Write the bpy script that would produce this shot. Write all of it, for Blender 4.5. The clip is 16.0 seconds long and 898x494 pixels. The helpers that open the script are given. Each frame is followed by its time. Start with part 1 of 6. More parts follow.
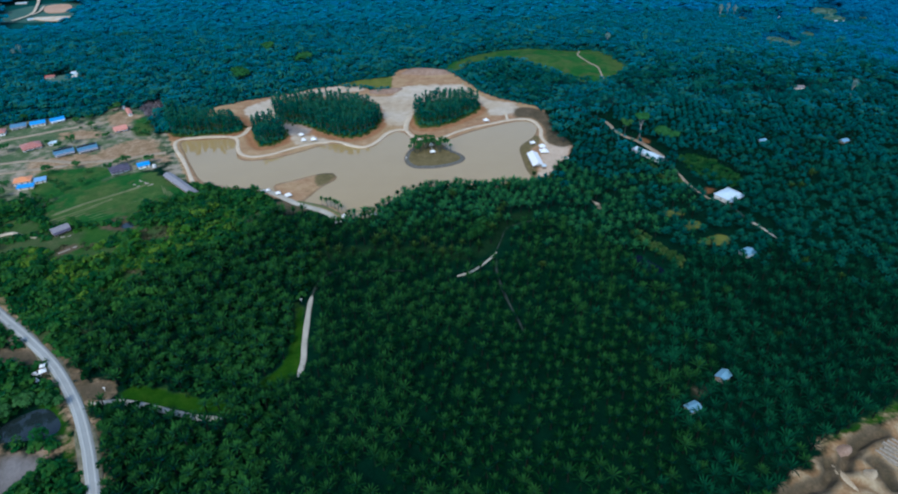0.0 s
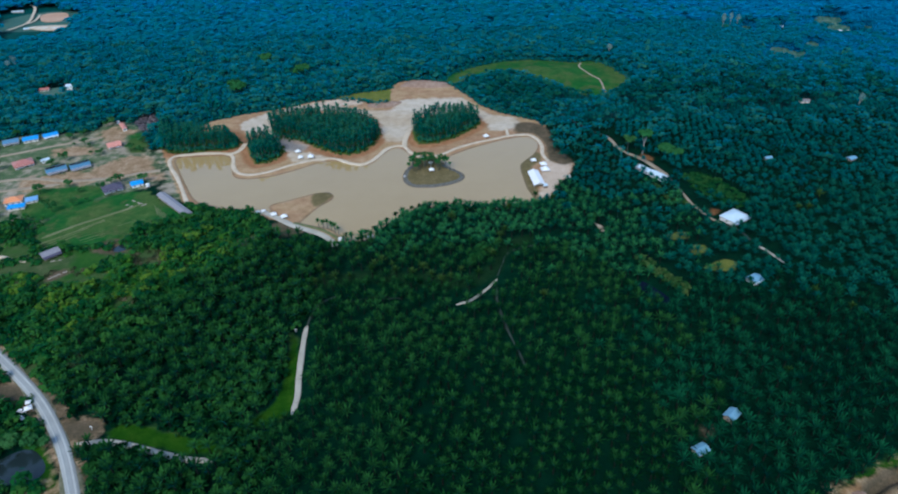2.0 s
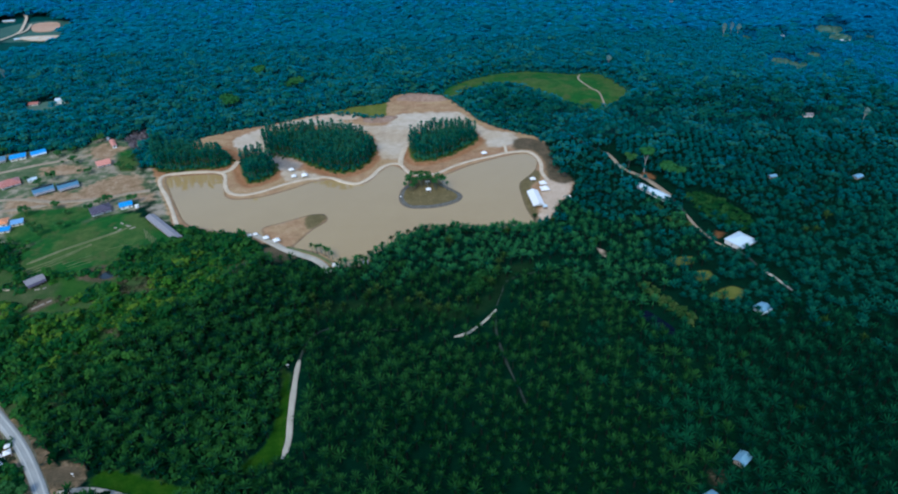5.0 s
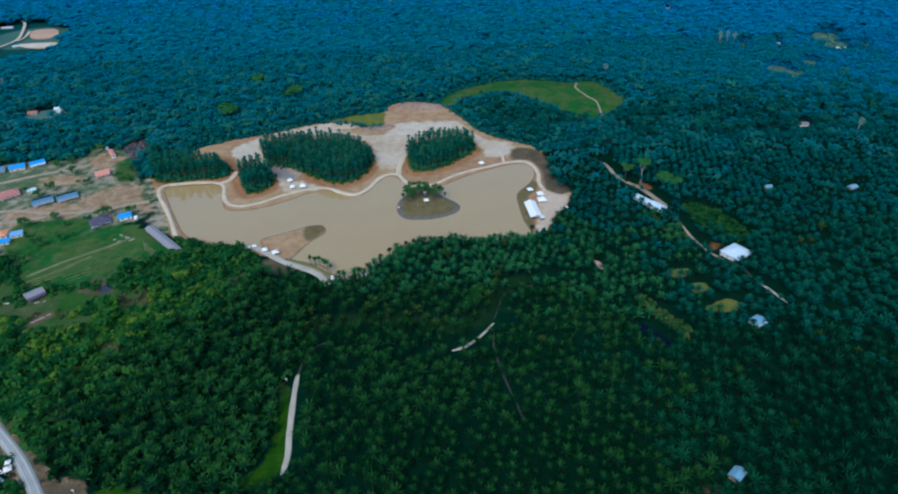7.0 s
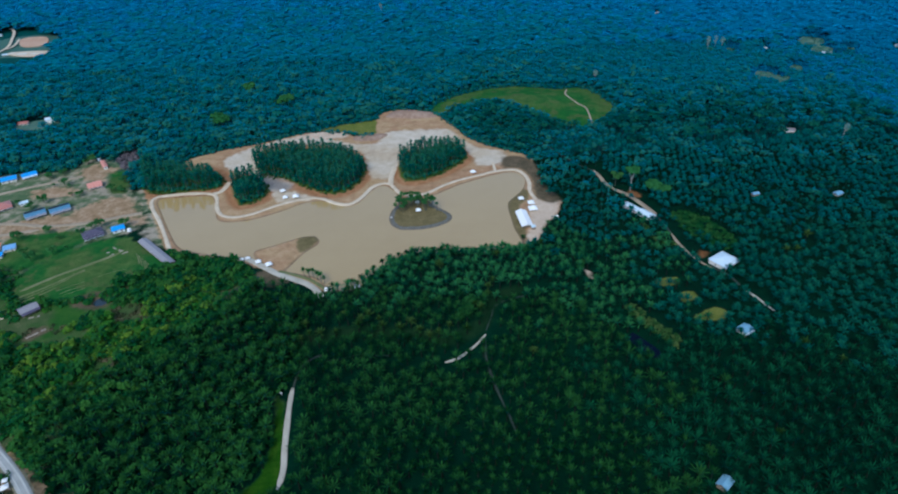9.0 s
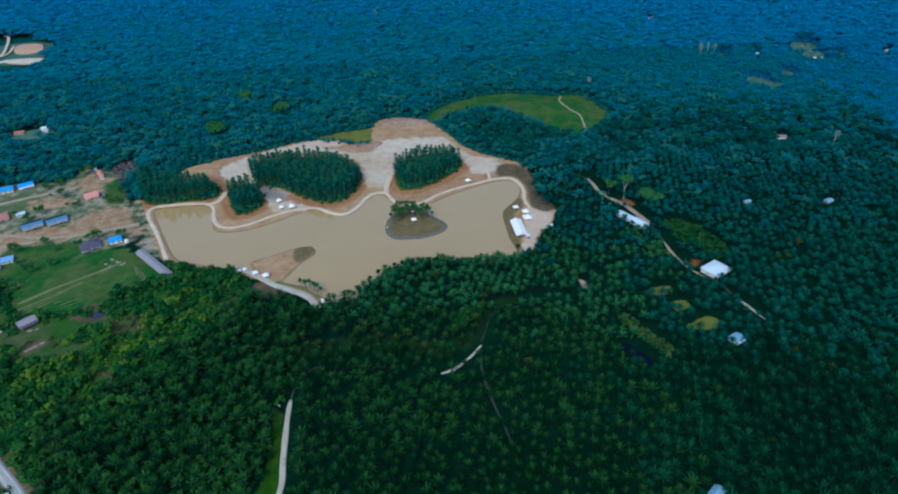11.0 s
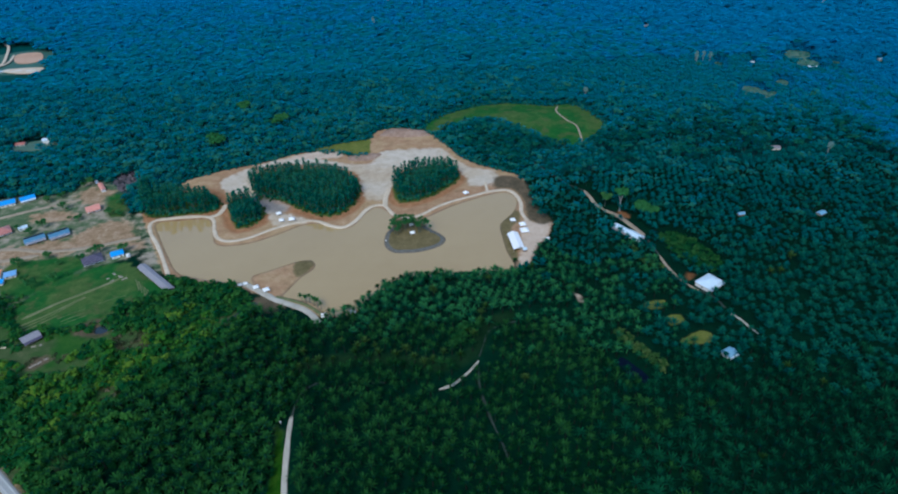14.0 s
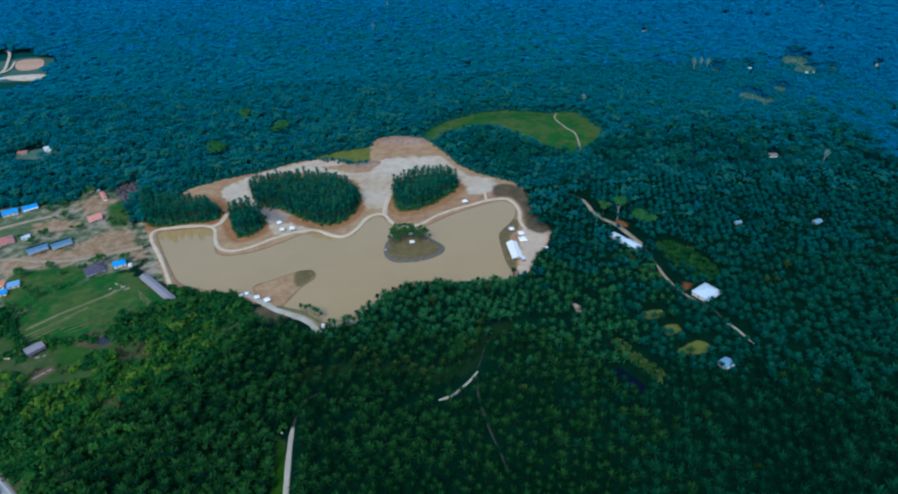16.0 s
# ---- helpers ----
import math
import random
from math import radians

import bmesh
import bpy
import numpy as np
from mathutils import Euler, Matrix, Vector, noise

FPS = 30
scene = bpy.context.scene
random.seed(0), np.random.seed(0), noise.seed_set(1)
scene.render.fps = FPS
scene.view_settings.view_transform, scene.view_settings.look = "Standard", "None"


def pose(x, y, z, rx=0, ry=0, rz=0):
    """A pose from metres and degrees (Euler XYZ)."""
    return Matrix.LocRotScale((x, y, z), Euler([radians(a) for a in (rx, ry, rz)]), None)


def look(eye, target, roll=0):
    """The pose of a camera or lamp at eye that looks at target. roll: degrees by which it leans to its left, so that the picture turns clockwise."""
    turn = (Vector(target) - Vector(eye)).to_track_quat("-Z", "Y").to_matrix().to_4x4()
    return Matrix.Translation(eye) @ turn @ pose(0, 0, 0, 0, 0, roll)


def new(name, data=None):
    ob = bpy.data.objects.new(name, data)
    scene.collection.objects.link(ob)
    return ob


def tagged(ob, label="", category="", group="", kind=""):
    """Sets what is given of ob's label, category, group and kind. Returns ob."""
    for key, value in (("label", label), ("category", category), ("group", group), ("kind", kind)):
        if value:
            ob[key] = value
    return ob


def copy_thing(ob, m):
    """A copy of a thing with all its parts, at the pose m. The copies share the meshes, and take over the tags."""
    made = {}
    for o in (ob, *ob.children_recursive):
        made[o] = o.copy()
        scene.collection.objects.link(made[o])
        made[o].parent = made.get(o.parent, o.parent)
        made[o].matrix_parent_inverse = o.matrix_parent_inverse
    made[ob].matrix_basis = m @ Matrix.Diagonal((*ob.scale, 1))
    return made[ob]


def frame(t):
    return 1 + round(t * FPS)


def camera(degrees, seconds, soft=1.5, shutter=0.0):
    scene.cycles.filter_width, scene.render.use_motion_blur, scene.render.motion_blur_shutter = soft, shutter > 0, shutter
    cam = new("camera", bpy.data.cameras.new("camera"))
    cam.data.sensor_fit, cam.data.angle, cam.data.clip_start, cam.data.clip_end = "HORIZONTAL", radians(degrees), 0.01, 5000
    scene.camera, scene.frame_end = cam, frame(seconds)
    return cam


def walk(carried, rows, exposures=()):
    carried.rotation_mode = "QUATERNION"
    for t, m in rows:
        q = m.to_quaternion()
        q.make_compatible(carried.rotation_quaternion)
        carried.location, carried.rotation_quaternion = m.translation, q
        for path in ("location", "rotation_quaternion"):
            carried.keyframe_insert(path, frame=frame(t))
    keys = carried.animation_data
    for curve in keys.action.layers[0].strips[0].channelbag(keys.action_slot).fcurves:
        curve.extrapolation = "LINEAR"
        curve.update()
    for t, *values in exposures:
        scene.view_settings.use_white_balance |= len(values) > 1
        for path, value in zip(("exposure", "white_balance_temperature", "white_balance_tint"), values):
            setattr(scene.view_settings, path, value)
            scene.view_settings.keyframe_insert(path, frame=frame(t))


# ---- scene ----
cam = camera(72.0, 16.0, soft=2.1)
PATH = [
    (0, (-3.283, -0.367, 253.094), (-3.376, 82.888, 197.699), -2.190),
    (0.5, (-2.830, 4.449, 255.262), (-2.947, 87.728, 199.903), -2.207),
    (1, (-2.370, 9.305, 257.442), (-2.517, 92.605, 202.114), -2.231),
    (1.5, (-1.922, 14.155, 259.547), (-2.095, 97.477, 204.253), -2.266),
    (2, (-1.513, 18.910, 261.402), (-1.704, 102.255, 206.143), -2.291),
    (2.5, (-1.161, 23.616, 262.899), (-1.339, 106.985, 207.676), -2.310),
    (3, (-0.915, 28.216, 263.993), (-1.036, 111.599, 208.791), -2.335),
    (3.5, (-0.750, 32.584, 264.827), (-0.768, 115.976, 209.638), -2.370),
    (4, (-0.648, 36.337, 265.813), (-0.572, 119.739, 210.640), -2.393),
    (6.5, (0.011, 42.536, 275.277), (0.322, 126.105, 220.357), -2.334),
    (7, (0.319, 42.802, 277.556), (0.766, 126.381, 222.653), -2.367),
    (7.5, (0.643, 42.923, 279.989), (1.295, 126.504, 225.091), -2.398),
    (8, (1.004, 43.001, 282.434), (1.929, 126.580, 227.536), -2.431),
    (8.5, (1.338, 43.071, 284.865), (2.574, 126.641, 229.959), -2.471),
    (9, (1.587, 43.129, 287.261), (3.123, 126.684, 232.341), -2.505),
    (11.5, (2.669, 43.393, 298.844), (4.911, 126.963, 243.971), -2.631),
    (12, (2.916, 43.408, 301.047), (5.208, 126.988, 246.192), -2.669),
    (12.5, (3.123, 43.501, 303.273), (5.445, 127.089, 248.432), -2.692),
    (13, (3.322, 43.653, 305.558), (5.667, 127.241, 250.718), -2.700),
    (13.5, (3.507, 43.706, 307.800), (5.868, 127.303, 252.973), -2.700),
    (14, (3.660, 43.693, 310.049), (6.035, 127.296, 255.233), -2.700),
    (14.5, (3.817, 43.682, 312.422), (6.197, 127.292, 257.616), -2.708),
    (15, (4.007, 43.698, 314.848), (6.397, 127.320, 260.060), -2.730),
    (15.5, (4.285, 43.737, 317.183), (6.682, 127.378, 262.426), -2.768),
    (16, (4.564, 43.813, 319.480), (6.968, 127.468, 264.744), -2.804),
]
walk(cam, [(t, look(eye, target, roll)) for t, eye, target, roll in PATH], [(0.0, 0.82, 5820, 6), (4.0, 0.80, 5820, 6), (9.0, 0.73, 5790, 6), (16.0, 0.70, 5745, 6)])

# ---- light ----
world = bpy.data.worlds.new("sky")
scene.world = world
world.use_nodes = True
wn = world.node_tree
sky = wn.nodes.new("ShaderNodeTexSky")
sky.sky_type = "NISHITA"
sky.sun_disc = False
sky.sun_elevation, sky.sun_rotation = radians(48), radians(200)
sky.air_density, sky.dust_density, sky.ozone_density = 1.0, 0.5, 1.6
wn.nodes["Background"].inputs["Strength"].default_value = 0.125
wn.links.new(sky.outputs["Color"], wn.nodes["Background"].inputs["Color"])
sun_data = bpy.data.lights.new("sun", "SUN")
sun_data.energy, sun_data.angle, sun_data.color = 1.4, radians(25), (1.0, 0.91, 0.78)
sun = new("sun", sun_data)
sun.matrix_world = look((60, 60, 300), (60 + math.sin(radians(200)) * -1, 60 - math.cos(radians(200)), 300 - math.tan(radians(48))))

# ---- materials ----


class Nodes:
    """A small wrapper to write node trees in few lines."""

    def __init__(self, name):
        self.mat = bpy.data.materials.new(name)
        self.mat.use_nodes = True
        self.tree = self.mat.node_tree
        self.bsdf = self.tree.nodes["Principled BSDF"]
        self.coord = self.add("ShaderNodeTexCoord").outputs["Object"]

    def add(self, kind):
        return self.tree.nodes.new(kind)

    def put(self, socket, value):
        if isinstance(value, (int, float, tuple)):
            socket.default_value = (*value, 1) if isinstance(value, tuple) and len(value) == 3 else value
        else:
            self.tree.links.new(value, socket)

    def noise(self, scale, detail=4, rough=0.55, coord=None):
        node = self.add("ShaderNodeTexNoise")
        self.put(node.inputs["Vector"], coord or self.coord)
        node.inputs["Scale"].default_value, node.inputs["Detail"].default_value = scale, detail
        node.inputs["Roughness"].default_value = rough
        return node.outputs["Fac"]

    def maths(self, op, a, b=0.0):
        node = self.add("ShaderNodeMath")
        node.operation = op
        self.put(node.inputs[0], a), self.put(node.inputs[1], b)
        return node.outputs[0]

    def span(self, value, low, high):
        node = self.add("ShaderNodeMapRange")
        node.interpolation_type = "SMOOTHSTEP"
        self.put(node.inputs["Value"], value)
        node.inputs["From Min"].default_value, node.inputs["From Max"].default_value = low, high
        return node.outputs["Result"]

    def mix(self, fac, a, b):
        node = self.add("ShaderNodeMix")
        node.data_type = "RGBA"
        ins = [i for i in node.inputs if i.type == "RGBA"]
        self.put(node.inputs[0], fac), self.put(ins[0], a), self.put(ins[1], b)
        return [o for o in node.outputs if o.type == "RGBA"][0]

    def ramp(self, value, *colours):
        node = self.add("ShaderNodeValToRGB")
        els = node.color_ramp.elements
        while len(els) < len(colours):
            els.new(0.5)
        for i, (el, c) in enumerate(zip(els, colours)):
            el.position = 0.28 + 0.44 * i / (len(colours) - 1)
            el.color = (*c, 1)
        self.put(node.inputs["Fac"], value)
        return node.outputs["Color"]

    def attr(self, name):
        node = self.add("ShaderNodeAttribute")
        node.attribute_name = name
        return node.outputs["Fac"]

    def finish(self, colour, rough=0.9, bump=None, strength=0.4, distance=0.1, spec=0.3, metal=0.0):
        self.put(self.bsdf.inputs["Base Color"], colour)
        self.put(self.bsdf.inputs["Roughness"], rough)
        self.bsdf.inputs["Specular IOR Level"].default_value = spec
        self.bsdf.inputs["Metallic"].default_value = metal
        if bump is not None:
            node = self.add("ShaderNodeBump")
            node.inputs["Strength"].default_value, node.inputs["Distance"].default_value = strength, distance
            self.put(node.inputs["Height"], bump)
            self.tree.links.new(node.outputs["Normal"], self.bsdf.inputs["Normal"])
        return self.mat


def mottled(name, colours, coarse=0.15, fine=2.0, rough=0.9, strength=0.4, spec=0.3):
    """A surface with stains at one scale and grain at another."""
    n = Nodes(name)
    a, b = n.noise(coarse, 5, 0.6), n.noise(fine, 4, 0.6)
    both = n.maths("ADD", n.maths("MULTIPLY", a, 0.62), n.maths("MULTIPLY", b, 0.38))
    return n.finish(n.ramp(both, *colours), rough, b, strength, 0.15, spec)


def sheet_metal(name, colour, worn, rough=0.45, pitch=5.0):
    """Painted corrugated roofing: ribs across the slope, streaks and faded patches."""
    n = Nodes(name)
    wave = n.add("ShaderNodeTexWave")
    wave.wave_type, wave.bands_direction = "BANDS", "X"
    n.put(wave.inputs["Vector"], n.coord)
    wave.inputs["Scale"].default_value = pitch
    stain = n.noise(0.5, 5, 0.65)
    streak = n.noise(2.5, 3, 0.5)
    both = n.maths("ADD", n.maths("MULTIPLY", stain, 0.6), n.maths("MULTIPLY", streak, 0.4))
    return n.finish(n.ramp(both, colour, colour, worn), rough, wave.outputs["Fac"], 0.3, 0.04, 0.5)


def foliage(name, dark, mid, light, own="island", rough=0.55, tint=True, haze_sheen=0.0, spec=0.0, through_leaf=0.7):
    """Leaves: each leaf, each plant and each stretch of land a little different in hue. Their blue sheen stands in for
    haze.
    """
    n = Nodes(name)
    if own == "island":
        r = n.add("ShaderNodeNewGeometry").outputs["Random Per Island"]
    else:
        r = n.add("ShaderNodeObjectInfo").outputs["Random"]
    land = n.maths("ADD", n.maths("MULTIPLY", n.noise(0.012, 3, 0.5), 0.55), n.maths("MULTIPLY", n.noise(0.055, 2, 0.5), 0.45)) if own == "island" else n.noise(0.9, 3, 0.6)
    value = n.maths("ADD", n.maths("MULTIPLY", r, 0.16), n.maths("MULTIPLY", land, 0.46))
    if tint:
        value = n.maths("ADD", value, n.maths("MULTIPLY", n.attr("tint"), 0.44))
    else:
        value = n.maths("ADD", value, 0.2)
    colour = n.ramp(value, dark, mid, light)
    mat = n.finish(colour, rough, None, spec=spec)
    thin = n.add("ShaderNodeBsdfTranslucent")  # leaves let light through
    n.put(thin.inputs["Color"], n.mix(through_leaf, (0.0, 0.0, 0.0), colour))
    both = n.add("ShaderNodeAddShader")
    n.put(both.inputs[0], n.bsdf.outputs[0])
    n.put(both.inputs[1], thin.outputs[0])
    n.put(n.tree.nodes["Material Output"].inputs["Surface"], both.outputs[0])
    # Blue sheen towards grazing angles imitates the haze over far foliage.
    n.bsdf.inputs["Sheen Weight"].default_value = haze_sheen
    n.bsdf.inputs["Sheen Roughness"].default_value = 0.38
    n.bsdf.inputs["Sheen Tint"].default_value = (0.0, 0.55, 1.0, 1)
    return mat


def ground_material():
    """Leaf litter, grass, clay, gravel and village soil, each within its own outline."""
    n = Nodes("ground")
    big, mid, small = n.noise(0.02, 5, 0.6), n.noise(0.11, 5, 0.62), n.noise(0.8, 5, 0.65)

    def zone(name, width, ragged):
        wobble = n.maths("MULTIPLY", n.maths("SUBTRACT", mid, 0.5), ragged)
        return n.span(n.maths("ADD", n.attr(name), wobble), -width, width)

    grain = n.maths("ADD", n.maths("MULTIPLY", mid, 0.55), n.maths("MULTIPLY", small, 0.45))
    # Near-black floor: the shade between the palms is in this colour.
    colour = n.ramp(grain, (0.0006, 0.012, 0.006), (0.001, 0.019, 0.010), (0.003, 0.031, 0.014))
    colour = n.mix(n.maths("MULTIPLY", n.span(n.maths("ABSOLUTE", n.maths("SUBTRACT", n.attr("hill"), 3.0)), 8.0, 1.0), 0.6), colour, n.ramp(grain, (0.003, 0.020, 0.006), (0.009, 0.028, 0.009), (0.022, 0.040, 0.015)))
    # Forest ground: haze put into the colour, which lifts the dark gaps.
    colour = n.mix(zone("hazy_woods", 6, 20), colour, n.ramp(grain, (0.001, 0.036, 0.032), (0.003, 0.056, 0.052), (0.008, 0.078, 0.062)))
    colour = n.mix(zone("scrubland", 6, 24), colour, n.mix(n.span(big, 0.38, 0.56), n.ramp(grain, (0.010, 0.060, 0.012), (0.024, 0.090, 0.015), (0.055, 0.120, 0.022)), n.ramp(grain, (0.026, 0.066, 0.020), (0.060, 0.092, 0.034), (0.12, 0.125, 0.065))))
    village = n.mix(n.span(n.maths("ADD", n.maths("MULTIPLY", big, 0.6), n.maths("MULTIPLY", mid, 0.4)), 0.45, 0.60),
                    n.ramp(grain, (0.036, 0.090, 0.040), (0.085, 0.130, 0.062), (0.18, 0.185, 0.11)),
                    n.ramp(grain, (0.18, 0.15, 0.11), (0.29, 0.25, 0.185), (0.42, 0.37, 0.29)))
    colour = n.mix(zone("village", 5, 24), colour, village)
    # The grass colour holds some haze blue from the far mound.
    colour = n.mix(zone("grass", 3.0, 16), colour, n.mix(n.span(big, 0.42, 0.60), n.ramp(grain, (0.006, 0.058, 0.013), (0.014, 0.096, 0.019), (0.046, 0.136, 0.028)), n.ramp(grain, (0.018, 0.064, 0.017), (0.052, 0.106, 0.027), (0.12, 0.15, 0.050))))
    colour = n.mix(n.maths("MULTIPLY", n.maths("MULTIPLY", zone("grass", 2.5, 10), n.span(n.noise(0.07, 4, 0.6), 0.54, 0.66)), 0.7), colour, n.ramp(small, (0.030, 0.065, 0.016), (0.075, 0.095, 0.034), (0.14, 0.135, 0.06)))
    colour = n.mix(zone("verge", 1.5, 6), colour, n.ramp(grain, (0.006, 0.040, 0.003), (0.015, 0.066, 0.004), (0.040, 0.095, 0.008)))
    colour = n.mix(n.maths("MULTIPLY", zone("soil", 4.0, 34), 0.9), colour, n.ramp(grain, (0.13, 0.080, 0.038), (0.31, 0.20, 0.115), (0.52, 0.41, 0.28)))
    colour = n.mix(zone("straw", 1.0, 5), colour, n.ramp(grain, (0.045, 0.085, 0.018), (0.12, 0.145, 0.032), (0.22, 0.215, 0.06)))
    colour = n.mix(zone("red_soil", 2.5, 11), colour, n.ramp(grain, (0.10, 0.048, 0.019), (0.19, 0.085, 0.034), (0.27, 0.13, 0.062)))
    clay = n.mix(n.span(big, 0.38, 0.62), n.ramp(grain, (0.18, 0.115, 0.062), (0.34, 0.205, 0.115), (0.46, 0.31, 0.19)), n.ramp(grain, (0.22, 0.155, 0.08), (0.385, 0.26, 0.14), (0.51, 0.38, 0.235)))
    slope = n.span(n.maths("ADD", n.attr("grove"), n.maths("MULTIPLY", n.maths("SUBTRACT", mid, 0.5), 12)), -11, -6)
    clay = n.mix(slope, clay, n.ramp(grain, (0.16, 0.076, 0.034), (0.30, 0.15, 0.072), (0.41, 0.24, 0.13)))
    colour = n.mix(zone("clay", 1.5, 9), colour, clay)
    colour = n.mix(zone("turf", 2.0, 9), colour, n.ramp(grain, (0.075, 0.068, 0.028), (0.145, 0.118, 0.055), (0.23, 0.18, 0.095)))
    colour = n.mix(zone("grove", 2.0, 6), colour, n.ramp(grain, (0.018, 0.060, 0.012), (0.040, 0.095, 0.018), (0.095, 0.130, 0.028)))
    colour = n.mix(zone("gravel", 2.5, 14), colour, n.mix(n.span(big, 0.40, 0.66), n.ramp(grain, (0.38, 0.325, 0.245), (0.52, 0.45, 0.35), (0.63, 0.565, 0.45)), n.ramp(grain, (0.32, 0.25, 0.17), (0.45, 0.36, 0.25), (0.56, 0.47, 0.34))))
    colour = n.mix(zone("sand", 2.0, 8), colour, n.ramp(grain, (0.38, 0.29, 0.205), (0.52, 0.41, 0.305), (0.63, 0.53, 0.41)))
    pit = n.mix(n.span(mid, 0.42, 0.62), n.ramp(grain, (0.17, 0.095, 0.044), (0.28, 0.172, 0.085), (0.38, 0.255, 0.14)), n.ramp(grain, (0.25, 0.185, 0.10), (0.38, 0.295, 0.175), (0.50, 0.405, 0.26)))
    colour = n.mix(zone("pit", 2.0, 8), colour, pit)
    colour = n.mix(zone("dug", 3.0, 12), colour, n.ramp(grain, (0.045, 0.045, 0.026), (0.10, 0.08, 0.050), (0.19, 0.14, 0.09)))
    colour = n.mix(n.maths("MULTIPLY", zone("grey_patch", 6.0, 8), 0.85), colour, n.ramp(grain, (0.13, 0.125, 0.12), (0.20, 0.19, 0.185), (0.28, 0.265, 0.255)))
    colour = n.mix(zone("stone", 0.8, 2), colour, n.ramp(small, (0.075, 0.078, 0.072), (0.125, 0.128, 0.118), (0.19, 0.19, 0.175)))
    wet = n.span(n.maths("ABSOLUTE", n.attr("shore")), 3.2, 0.8)
    colour = n.mix(n.maths("MULTIPLY", wet, 0.5), colour, n.ramp(small, (0.09, 0.068, 0.04), (0.15, 0.115, 0.07), (0.21, 0.165, 0.11)))
    return n.finish(colour, 0.92, n.maths("ADD", small, n.maths("MULTIPLY", mid, 2.0)), 0.6, 0.5, 0.03)


def water_material(name, shallow, deep, rough=0.08, spec=0.7, ior=1.5):
    n = Nodes(name)
    n.bsdf.inputs["IOR"].default_value = ior
    body = n.maths("ADD", n.maths("MULTIPLY", n.noise(0.012, 3), 0.75), n.maths("MULTIPLY", n.noise(0.09, 4), 0.25))
    return n.finish(n.ramp(body, deep, shallow), rough, n.noise(0.9, 3), 0.03, 0.03, spec)


